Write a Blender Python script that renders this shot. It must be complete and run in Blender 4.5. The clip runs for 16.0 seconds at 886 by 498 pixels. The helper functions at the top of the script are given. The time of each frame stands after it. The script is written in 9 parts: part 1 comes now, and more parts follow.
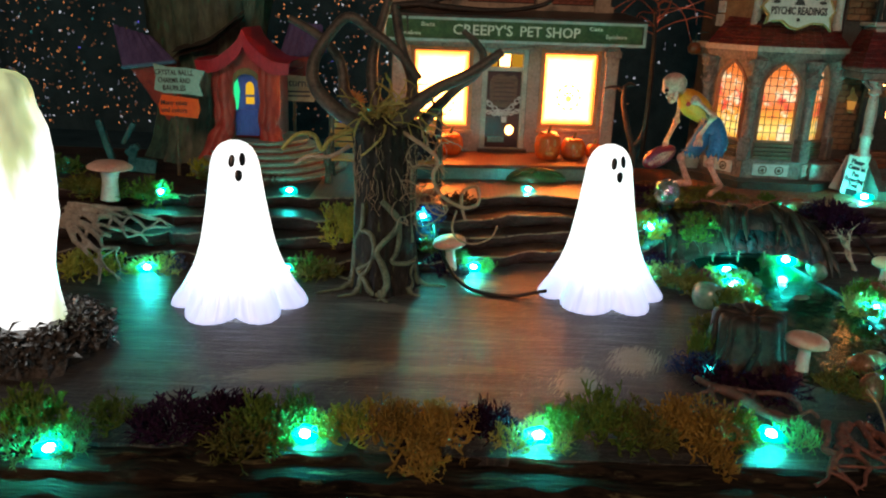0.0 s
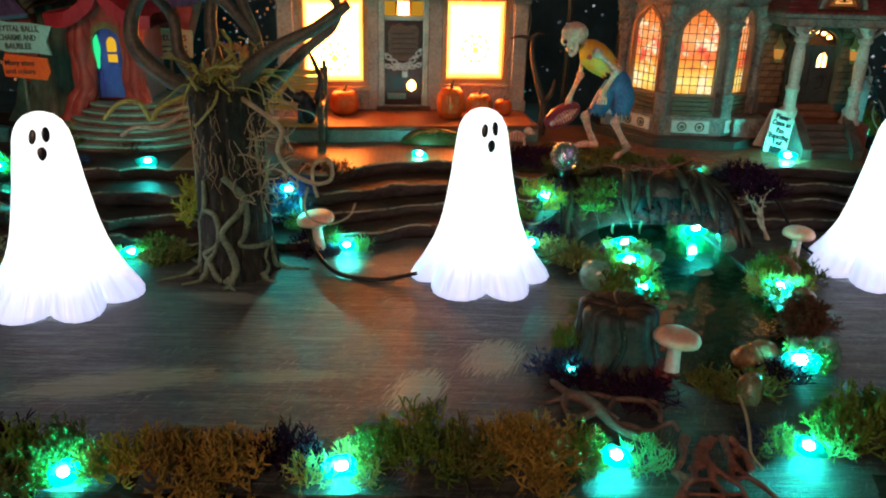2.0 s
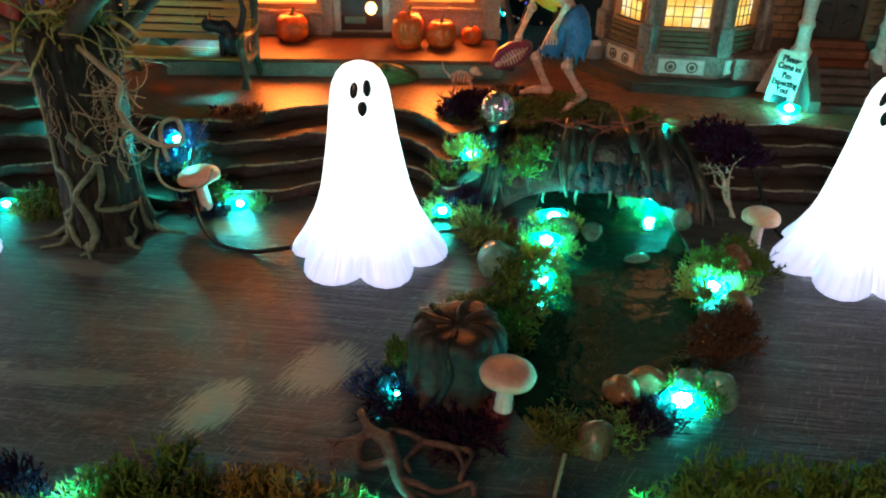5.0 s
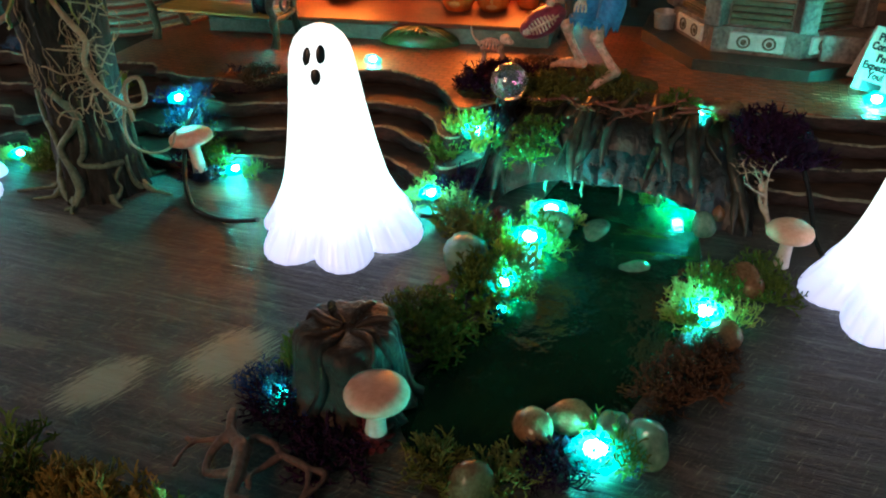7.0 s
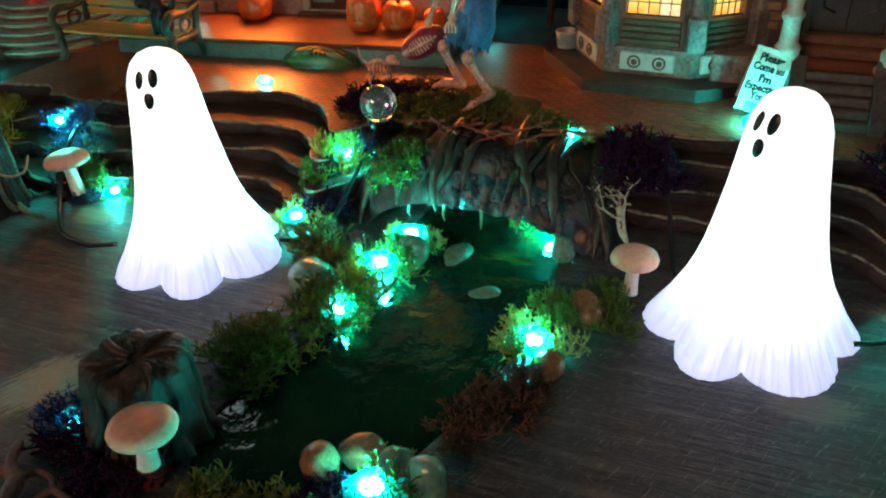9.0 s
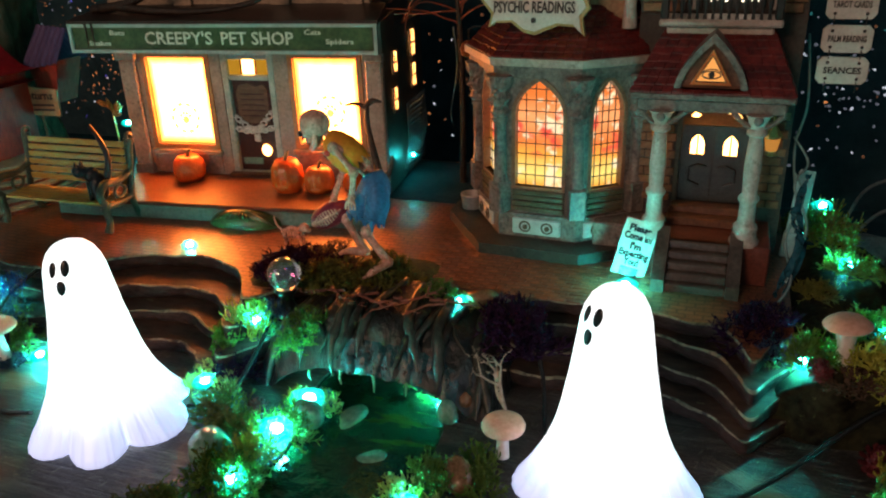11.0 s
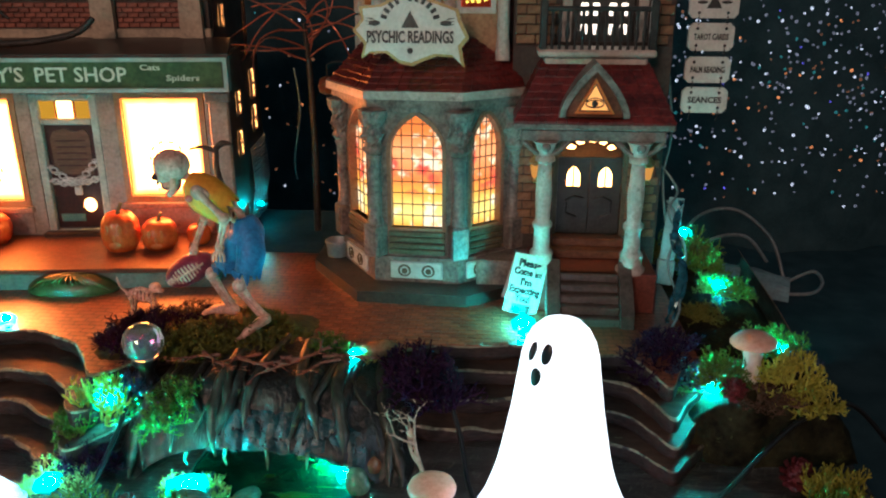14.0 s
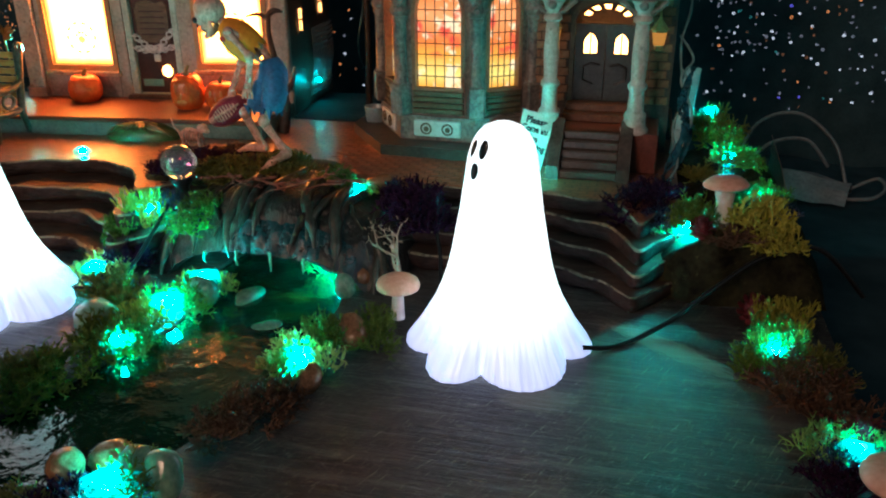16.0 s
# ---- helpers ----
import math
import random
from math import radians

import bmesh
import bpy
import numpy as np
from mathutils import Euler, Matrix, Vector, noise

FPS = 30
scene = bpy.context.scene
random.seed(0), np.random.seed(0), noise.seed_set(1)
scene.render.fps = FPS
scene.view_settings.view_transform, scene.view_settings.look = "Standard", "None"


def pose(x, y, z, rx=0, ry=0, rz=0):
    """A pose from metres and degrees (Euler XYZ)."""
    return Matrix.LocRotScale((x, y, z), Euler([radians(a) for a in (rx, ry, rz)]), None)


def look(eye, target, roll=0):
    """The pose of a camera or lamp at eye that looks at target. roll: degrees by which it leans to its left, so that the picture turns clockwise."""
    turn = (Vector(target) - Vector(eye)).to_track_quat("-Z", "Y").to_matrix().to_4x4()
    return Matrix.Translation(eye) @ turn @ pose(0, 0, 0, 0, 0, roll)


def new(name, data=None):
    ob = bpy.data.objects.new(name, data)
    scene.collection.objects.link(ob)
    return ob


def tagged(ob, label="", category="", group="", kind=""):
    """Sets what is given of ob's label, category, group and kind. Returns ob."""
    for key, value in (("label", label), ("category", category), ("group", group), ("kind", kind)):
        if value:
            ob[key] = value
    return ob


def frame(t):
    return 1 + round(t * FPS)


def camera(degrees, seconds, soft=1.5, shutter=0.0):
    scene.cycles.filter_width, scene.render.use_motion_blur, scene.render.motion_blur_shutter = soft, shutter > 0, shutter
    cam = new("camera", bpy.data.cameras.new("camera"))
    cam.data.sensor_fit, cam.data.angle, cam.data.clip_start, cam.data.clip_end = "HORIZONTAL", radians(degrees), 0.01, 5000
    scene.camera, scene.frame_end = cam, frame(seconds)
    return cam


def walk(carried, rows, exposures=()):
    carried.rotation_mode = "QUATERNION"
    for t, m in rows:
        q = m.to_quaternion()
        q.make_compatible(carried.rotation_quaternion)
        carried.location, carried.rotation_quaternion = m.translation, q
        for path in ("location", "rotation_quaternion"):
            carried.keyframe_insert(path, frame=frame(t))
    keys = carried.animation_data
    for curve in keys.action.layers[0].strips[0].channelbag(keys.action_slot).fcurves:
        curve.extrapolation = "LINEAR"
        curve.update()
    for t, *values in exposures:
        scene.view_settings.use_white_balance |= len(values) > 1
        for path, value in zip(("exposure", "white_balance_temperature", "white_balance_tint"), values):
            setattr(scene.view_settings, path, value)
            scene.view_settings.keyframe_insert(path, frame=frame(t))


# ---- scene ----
cam = camera(58.7, 16.0, soft=2.1)
METRES, EYE, TILT, LEAN, TURN = 0.56, 0.14, 0.0, 0.0, 0.0
ROWS = [
    (0.0, 0.0, 0.0, 0.0, 0.64, -17.11, -2.09),
    (0.5, 0.0212, 0.0199, -0.004, -0.14, -18.91, -1.86),
    (1.0, 0.0455, 0.0393, 0.0022, -0.8, -20.42, -1.56),
    (1.5, 0.0765, 0.0597, 0.0052, -0.99, -21.05, -1.32),
    (2.0, 0.1016, 0.0809, 0.0072, -0.74, -21.13, -1.48),
    (2.5, 0.1265, 0.1, 0.018, 0.42, -21.96, -1.46),
    (3.0, 0.1644, 0.1344, 0.0155, 0.84, -23.72, -1.16),
    (3.5, 0.188, 0.1508, 0.0256, 1.6, -25.87, -1.27),
    (4.0, 0.2079, 0.155, 0.0349, 2.14, -27.02, -1.18),
    (6.5, 0.3491, 0.2644, 0.024, 18.1, -31.53, 0.57),
    (7.0, 0.3764, 0.2757, 0.0214, 20.12, -31.78, 1.03),
    (7.5, 0.4062, 0.2903, 0.0215, 20.88, -31.91, 1.83),
    (8.0, 0.4363, 0.3094, 0.0173, 22.26, -32.0, 1.8),
    (10.5, 0.5172, 0.3293, 0.0542, 19.51, -25.68, 1.47),
    (11.0, 0.5396, 0.3252, 0.0807, 19.63, -23.35, 1.8),
    (11.5, 0.5513, 0.3228, 0.0974, 19.02, -20.94, 1.62),
    (12.0, 0.5555, 0.3108, 0.1209, 17.91, -18.78, 1.59),
    (12.5, 0.5455, 0.3128, 0.1192, 15.59, -17.89, 2.02),
    (13.0, 0.512, 0.3196, 0.1071, 10.29, -17.94, 2.37),
    (13.5, 0.4725, 0.3439, 0.0782, 5.65, -18.5, 0.33),
    (14.0, 0.4632, 0.3515, 0.0543, 4.54, -19.39, -0.08),
    (14.5, 0.4781, 0.3401, 0.0309, 5.92, -19.9, -0.18),
    (15.0, 0.492, 0.3211, 0.0143, 8.38, -21.32, 0.03),
    (15.5, 0.5245, 0.2988, 0.0074, 11.31, -21.95, 0.15),
    (16.0, 0.5699, 0.2917, -0.0074, 14.43, -22.57, 0.31),
]
walk(cam, [(t, pose(0, 0, EYE, TILT, LEAN, TURN) @ pose(METRES * x, METRES * y, METRES * z, 90 + pitch, roll, yaw)) for t, x, y, z, yaw, pitch, roll in ROWS],
     exposures=((0.0, 0.0, 6450, 6), (8.0, 0.08, 6400, 6), (10.5, -0.06, 6500, 9), (11.2, 0.02, 6500, 9), (12.5, 0.32, 6150, 10), (13.5, 0.37, 5950, 10), (14.5, 0.44, 5750, 10), (15.5, 0.15, 5850, 7), (16.0, 0.06, 5950, 6)))

# world: a dark room at night, with a trace of bluish ambient light
world = bpy.data.worlds.new("night_room")
scene.world = world
world.use_nodes = True
world.node_tree.nodes["Background"].inputs[0].default_value = (0.50, 0.88, 1.0, 1)
world.node_tree.nodes["Background"].inputs[1].default_value = 0.075
scene.view_settings.exposure = 0.0

# the room's dim warm lamp, standing behind the viewer
lamp = new("room_lamp", bpy.data.lights.new("room_lamp", "AREA"))
lamp.data.shape, lamp.data.size, lamp.data.energy, lamp.data.color = "DISK", 0.45, 7.9, (1.0, 0.57, 0.38)
lamp.matrix_world = look((-0.15, -1.05, 0.72), (0.14, 0.5, 0.08))

# ---- materials ----
CM = 0.01


def ramp(nt, fac, stops):
    n = nt.nodes.new("ShaderNodeValToRGB")
    while len(n.color_ramp.elements) < len(stops):
        n.color_ramp.elements.new(0.5)
    for e, (p, c) in zip(n.color_ramp.elements, stops):
        e.position, e.color = p, (*c, 1)
    nt.links.new(fac, n.inputs[0])
    return n.outputs[0]


def tex_noise(nt, scale, detail=4, stretch=(1, 1, 1), rough=0.55):
    co = nt.nodes.new("ShaderNodeTexCoord")
    mp = nt.nodes.new("ShaderNodeMapping")
    mp.inputs["Scale"].default_value = stretch
    nt.links.new(co.outputs["Object"], mp.inputs[0])
    n = nt.nodes.new("ShaderNodeTexNoise")
    n.inputs["Scale"].default_value, n.inputs["Detail"].default_value, n.inputs["Roughness"].default_value = scale, detail, rough
    nt.links.new(mp.outputs[0], n.inputs["Vector"])
    return n.outputs["Fac"]


def mix(nt, fac, a, b, mode="MIX"):
    n = nt.nodes.new("ShaderNodeMix")
    n.data_type, n.blend_type = "RGBA", mode
    for sock, v in ((n.inputs[0], fac), (n.inputs[6], a), (n.inputs[7], b)):
        if isinstance(v, (int, float)):
            sock.default_value = v
        elif isinstance(v, tuple):
            sock.default_value = (*v, 1)
        else:
            nt.links.new(v, sock)
    return n.outputs[2]


def mat(name, dark, light, rough=0.6, grain=900, blotch=120, bump=0.3, spec=0.4, stretch=(1, 1, 1), metal=0.0,
        vary=0.0, coat=0.0, sub=0.0, wear=None, wear_at=0.62, gain=1.0, depth=0.0006):
    """A painted or natural surface: two colours mixed by a fine and a coarse noise, with relief and worn patches."""
    m = bpy.data.materials.new(name)
    m.use_nodes = True
    nt = m.node_tree
    b = nt.nodes["Principled BSDF"]
    fine, coarse = tex_noise(nt, grain, 5, stretch), tex_noise(nt, blotch, 3, stretch)
    both = nt.nodes.new("ShaderNodeMath")
    both.operation = "MULTIPLY_ADD"
    both.inputs[1].default_value = 0.5
    nt.links.new(fine, both.inputs[0])
    half = nt.nodes.new("ShaderNodeMath")
    half.operation = "MULTIPLY"
    half.inputs[1].default_value = 0.5
    nt.links.new(coarse, half.inputs[0])
    nt.links.new(half.outputs[0], both.inputs[2])
    col = ramp(nt, both.outputs[0], ((0.36, dark), (0.64, light)))
    if wear:
        w = ramp(nt, tex_noise(nt, blotch * 2.3, 6, stretch, 0.7), ((wear_at - 0.04, (0, 0, 0)), (wear_at + 0.04, (1, 1, 1))))
        col = mix(nt, w, col, wear)
    if vary:
        info = nt.nodes.new("ShaderNodeObjectInfo")
        v = ramp(nt, info.outputs["Random"], ((0, (1 - vary,) * 3), (1, (1 + vary,) * 3)))
        col = mix(nt, 1.0, col, v, "MULTIPLY")
    nt.links.new(col, b.inputs["Base Color"])
    b.inputs["Roughness"].default_value, b.inputs["Metallic"].default_value = rough, metal
    b.inputs["Specular IOR Level"].default_value, b.inputs["Coat Weight"].default_value = spec, coat
    if sub:
        b.inputs["Subsurface Weight"].default_value = sub
        b.inputs["Subsurface Radius"].default_value = (0.004, 0.003, 0.002)
    if bump:
        bm_ = nt.nodes.new("ShaderNodeBump")
        bm_.inputs["Strength"].default_value, bm_.inputs["Distance"].default_value = bump, depth
        nt.links.new(both.outputs[0], bm_.inputs["Height"])
        nt.links.new(bm_.outputs[0], b.inputs["Normal"])
    return m


def glow(name, colour, strength):
    m = bpy.data.materials.new(name)
    m.use_nodes = True
    nt = m.node_tree
    nt.nodes.remove(nt.nodes["Principled BSDF"])
    e = nt.nodes.new("ShaderNodeEmission")
    e.inputs[0].default_value, e.inputs[1].default_value = (*colour, 1), strength
    nt.links.new(e.outputs[0], nt.nodes["Material Output"].inputs[0])
    return m


def lit_pane(name, stops, scale, strength, kind="noise"):
    """Coloured window glass with a lamp behind it."""
    m = glow(name, (1, 1, 1), strength)
    nt = m.node_tree
    e = nt.nodes["Emission"]
    if kind == "cells":
        co = nt.nodes.new("ShaderNodeTexCoord")
        v = nt.nodes.new("ShaderNodeTexVoronoi")
        v.inputs["Scale"].default_value = scale
        nt.links.new(co.outputs["Object"], v.inputs["Vector"])
        sep = nt.nodes.new("ShaderNodeSeparateColor")
        nt.links.new(v.outputs["Color"], sep.inputs[0])
        fac = sep.outputs[0]
    else:
        fac = tex_noise(nt, scale, 3)
    nt.links.new(ramp(nt, fac, stops), e.inputs[0])
    return m


def glass(name, colour=(1, 1, 1), rough=0.0, ior=1.45):
    m = bpy.data.materials.new(name)
    m.use_nodes = True
    b = m.node_tree.nodes["Principled BSDF"]
    b.inputs["Base Color"].default_value, b.inputs["Roughness"].default_value = (*colour, 1), rough
    b.inputs["Transmission Weight"].default_value, b.inputs["IOR"].default_value = 1.0, ior
    return m


def ghost_material():
    """White plastic lit from inside: brightest in the body, dimmer and streaked in the thin hem."""
    m = bpy.data.materials.new("lit_white_plastic")
    m.use_nodes = True
    nt = m.node_tree
    b = nt.nodes["Principled BSDF"]
    b.inputs["Base Color"].default_value, b.inputs["Roughness"].default_value = (0.76, 0.81, 0.92, 1), 0.35
    co = nt.nodes.new("ShaderNodeTexCoord")
    sep = nt.nodes.new("ShaderNodeSeparateXYZ")
    nt.links.new(co.outputs["Object"], sep.inputs[0])
    h = nt.nodes.new("ShaderNodeMapRange")
    h.inputs["From Min"].default_value, h.inputs["From Max"].default_value = 0.002, 0.030
    nt.links.new(sep.outputs[2], h.inputs["Value"])
    at = nt.nodes.new("ShaderNodeMath")
    at.operation = "ARCTAN2"
    nt.links.new(sep.outputs[1], at.inputs[0])
    nt.links.new(sep.outputs[0], at.inputs[1])
    comb = nt.nodes.new("ShaderNodeCombineXYZ")
    nt.links.new(at.outputs[0], comb.inputs[0])
    zs = nt.nodes.new("ShaderNodeMath")
    zs.operation = "MULTIPLY"
    zs.inputs[1].default_value = 2
    nt.links.new(sep.outputs[2], zs.inputs[0])
    nt.links.new(zs.outputs[0], comb.inputs[1])
    streak = nt.nodes.new("ShaderNodeTexNoise")
    streak.inputs["Scale"].default_value, streak.inputs["Detail"].default_value = 26, 5
    nt.links.new(comb.outputs[0], streak.inputs["Vector"])
    streaks = ramp(nt, streak.outputs["Fac"], ((0.34, (0.72, 0.74, 0.84)), (0.58, (1.06, 1.06, 1.06))))
    body = ramp(nt, h.outputs[0], ((0.0, (0.40, 0.44, 0.66)), (0.22, (0.46, 0.51, 0.74)), (0.5, (0.74, 0.78, 0.92)), (1.0, (1, 1, 1))))
    col = mix(nt, 1.0, body, streaks, "MULTIPLY")
    full = mix(nt, ramp(nt, h.outputs[0], ((0.4, (0, 0, 0)), (0.95, (1, 1, 1)))), col, (1.0, 1.0, 1.0))
    nt.links.new(full, b.inputs["Emission Color"])
    b.inputs["Emission Strength"].default_value = 1.35
    return m


def road_material():
    """Dark painted board with long dry-brush strokes, a satin varnish and a few pale, scrubbed patches."""
    m = bpy.data.materials.new("painted_road_board")
    m.use_nodes = True
    nt = m.node_tree
    b = nt.nodes["Principled BSDF"]
    strokes = tex_noise(nt, 60, 8, (0.35, 3.2, 1), 0.7)
    big = tex_noise(nt, 14, 3, (0.6, 1.4, 1))
    fine = tex_noise(nt, 420, 6, (0.07, 1.5, 1), 0.7)
    base = ramp(nt, big, ((0.38, (0.009, 0.008, 0.009)), (0.52, (0.026, 0.021, 0.020)), (0.66, (0.052, 0.045, 0.042))))
    col = mix(nt, ramp(nt, strokes, ((0.51, (0, 0, 0)), (0.64, (0.8,) * 3))), base, (0.092, 0.09, 0.08))
    col = mix(nt, ramp(nt, fine, ((0.54, (0, 0, 0)), (0.68, (0.7,) * 3))), col, (0.14, 0.132, 0.118))
    co = nt.nodes.new("ShaderNodeTexCoord")
    for cx, cy, rx, ry, turn, tone in ((-5.0, 28.4, 4.6, 1.15, 14, (0.21, 0.22, 0.13)), (0.6, 29.0, 3.2, 0.6, 4, (0.10, 0.10, 0.07)), (-2.7, 35.5, 2.9, 0.8, -8, (0.17, 0.16, 0.13)), (5.5, 28.3, 1.9, 1.2, 66, (0.30, 0.31, 0.22)),
                                       (8.3, 30.6, 2.1, 1.4, 66, (0.30, 0.31, 0.22)), (33.5, 41.2, 3.6, 0.8, -35, (0.17, 0.16, 0.12)),
                                       (29.5, 37.0, 1.6, 0.9, 10, (0.16, 0.15, 0.11)), (-9.0, 25.8, 4.0, 0.8, 0, (0.10, 0.10, 0.075)),
                                       (1.9, 39.6, 1.6, 1.0, 0, (0.26, 0.20, 0.12))):
        mp = nt.nodes.new("ShaderNodeMapping")
        mp.vector_type = "TEXTURE"
        mp.inputs["Location"].default_value = (cx * CM, cy * CM, 0)
        mp.inputs["Rotation"].default_value = (0, 0, radians(turn))
        mp.inputs["Scale"].default_value = (rx * CM, ry * CM, 1)
        nt.links.new(co.outputs["Object"], mp.inputs[0])
        g = nt.nodes.new("ShaderNodeTexGradient")
        g.gradient_type = "SPHERICAL"
        nt.links.new(mp.outputs[0], g.inputs[0])
        mp2 = nt.nodes.new("ShaderNodeMapping")
        mp2.inputs["Scale"].default_value = (0.5 * rx, 7.0 * ry, 1)
        nt.links.new(mp.outputs[0], mp2.inputs[0])
        hair = nt.nodes.new("ShaderNodeTexNoise")
        hair.inputs["Scale"].default_value, hair.inputs["Detail"].default_value, hair.inputs["Roughness"].default_value = 2.2, 8, 0.72
        nt.links.new(mp2.outputs[0], hair.inputs["Vector"])
        reach = nt.nodes.new("ShaderNodeMath")
        reach.operation = "MULTIPLY_ADD"
        reach.inputs[1].default_value, reach.inputs[2].default_value = 2.4, -1.2
        nt.links.new(hair.outputs["Fac"], reach.inputs[0])
        both = nt.nodes.new("ShaderNodeMath")
        nt.links.new(reach.outputs[0], both.inputs[0])
        nt.links.new(g.outputs[0], both.inputs[1])
        mask = ramp(nt, both.outputs[0], ((0.22, (0, 0, 0)), (0.42, (0.95,) * 3)))
        col = mix(nt, mask, col, tone)
    nt.links.new(col, b.inputs["Base Color"])
    nt.links.new(ramp(nt, fine, ((0.38, (0.30,) * 3), (0.62, (0.66,) * 3))), b.inputs["Roughness"])
    bm_ = nt.nodes.new("ShaderNodeBump")
    bm_.inputs["Strength"].default_value, bm_.inputs["Distance"].default_value = 0.9, 0.0009
    nt.links.new(fine, bm_.inputs["Height"])
    nt.links.new(bm_.outputs[0], b.inputs["Normal"])
    return m


def plaza_material():
    """Brown printed paving with a fine brick grid."""
    m = mat("brown_brick_paving", (0.13, 0.042, 0.020), (0.28, 0.100, 0.050), 0.36, 700, 60, 0.3)
    nt = m.node_tree
    b = nt.nodes["Principled BSDF"]
    co = nt.nodes.new("ShaderNodeTexCoord")
    br = nt.nodes.new("ShaderNodeTexBrick")
    br.inputs["Scale"].default_value = 72
    br.inputs["Color1"].default_value, br.inputs["Color2"].default_value, br.inputs["Mortar"].default_value = (1, 1, 1, 1), (0.66, 0.6, 0.55, 1), (0.22, 0.18, 0.16, 1)
    br.inputs["Mortar Size"].default_value = 0.03
    nt.links.new(co.outputs["Object"], br.inputs["Vector"])
    old = b.inputs["Base Color"].links[0].from_socket
    nt.links.new(mix(nt, 0.8, old, br.outputs["Color"], "MULTIPLY"), b.inputs["Base Color"])
    return m


def water_material():
    """Clear gloss resin over a dark green bed."""
    m = mat("green_resin_water", (0.003, 0.021, 0.010), (0.005, 0.031, 0.013), 0.09, 260, 45, 0.0, 0.5, (1, 1.6, 1))
    nt = m.node_tree
    b = nt.nodes["Principled BSDF"]
    co = nt.nodes.new("ShaderNodeTexCoord")
    mp = nt.nodes.new("ShaderNodeMapping")
    mp.inputs["Location"].default_value, mp.inputs["Scale"].default_value = (-0.198 / 0.034, -0.425 / 0.036, 0), (1 / 0.034, 1 / 0.036, 0)
    nt.links.new(co.outputs["Object"], mp.inputs[0])
    gr = nt.nodes.new("ShaderNodeTexGradient")
    gr.gradient_type = "SPHERICAL"
    nt.links.new(mp.outputs[0], gr.inputs[0])
    alga = mix(nt, 1.0, ramp(nt, gr.outputs[0], ((0.05, (0, 0, 0)), (0.5, (1, 1, 1)))), ramp(nt, tex_noise(nt, 60, 5, (0.5, 2.2, 1)), ((0.50, (0, 0, 0)), (0.66, (1, 1, 1)))), "MULTIPLY")
    nt.links.new(mix(nt, alga, b.inputs["Base Color"].links[0].from_socket, (0.045, 0.085, 0.012)), b.inputs["Base Color"])
    bm_ = nt.nodes.new("ShaderNodeBump")
    bm_.inputs["Strength"].default_value, bm_.inputs["Distance"].default_value = 0.35, 0.0015
    nt.links.new(tex_noise(nt, 110, 3), bm_.inputs["Height"])
    nt.links.new(bm_.outputs[0], b.inputs["Normal"])
    return m


M_road, M_plaza, M_water, M_ghost = road_material(), plaza_material(), water_material(), ghost_material()
# blue-grey lens haze is put into this black cloth's base colour
M_cloth = mat("hazed_black_velvet", (0.016, 0.036, 0.044), (0.040, 0.075, 0.088), 0.95, 1500, 40, 0.2, 0.05)
M_slab = mat("carved_dark_foam", (0.014, 0.009, 0.008), (0.055, 0.036, 0.030), 0.6, 500, 90, 0.7, 0.1, (0.6, 1, 2.5), wear=(0.055, 0.050, 0.032), wear_at=0.7, depth=0.0012)
M_ledge = mat("dark_ledge_bark", (0.006, 0.005, 0.004), (0.040, 0.030, 0.021), 0.8, 400, 70, 1.0, 0.05, (0.25, 1.6, 1.6), wear=(0.10, 0.09, 0.045), wear_at=0.62, depth=0.0015)
M_tread = mat("red_brown_painted_tread", (0.020, 0.012, 0.009), (0.080, 0.050, 0.036), 0.55, 300, 70, 0.7, 0.25, (0.5, 1, 1), wear=(0.15, 0.155, 0.09), wear_at=0.68)
M_rim = mat("dry_brushed_edge", (0.07, 0.06, 0.04), (0.30, 0.275, 0.18), 0.55, 600, 80, 0.8, wear=(0.03, 0.022, 0.016), wear_at=0.56)
M_bark = mat("painted_bark", (0.005, 0.005, 0.005), (0.032, 0.031, 0.026), 0.65, 500, 130, 1.0, 0.2, (1, 1, 0.35), wear=(0.085, 0.10, 0.04), wear_at=0.62, depth=0.0015)
M_archbark = mat("wet_dark_bark", (0.004, 0.005, 0.005), (0.020, 0.022, 0.018), 0.28, 500, 130, 1.0, 0.5, (1, 1, 0.4), wear=(0.06, 0.065, 0.045), wear_at=0.66, depth=0.002)
M_root = mat("pale_green_root", (0.045, 0.062, 0.038), (0.18, 0.23, 0.145), 0.55, 800, 150, 0.5)
M_branch = mat("dark_branch", (0.03, 0.024, 0.018), (0.10, 0.08, 0.055), 0.5, 700, 130, 0.6)
M_vine = mat("dry_vine", (0.20, 0.15, 0.09), (0.42, 0.34, 0.22), 0.6, 900, 200, 0.4)
M_straw = mat("yellow_green_straw", (0.16, 0.15, 0.03), (0.34, 0.32, 0.09), 0.6, 900, 200, 0.3)
M_drift = mat("bleached_driftwood", (0.22, 0.17, 0.12), (0.46, 0.38, 0.28), 0.6, 700, 150, 0.5, vary=0.1)
M_driftbrown = mat("brown_root_wood", (0.09, 0.032, 0.022), (0.24, 0.095, 0.062), 0.55, 700, 150, 0.5)
M_log = mat("dark_log_wood", (0.011, 0.008, 0.006), (0.052, 0.034, 0.023), 0.5, 420, 120, 1.0, 0.35, depth=0.0015)
M_mushcap = mat("mushroom_cap", (0.62, 0.32, 0.22), (0.84, 0.52, 0.39), 0.4, 500, 90, 0.15, sub=0.3, vary=0.06)
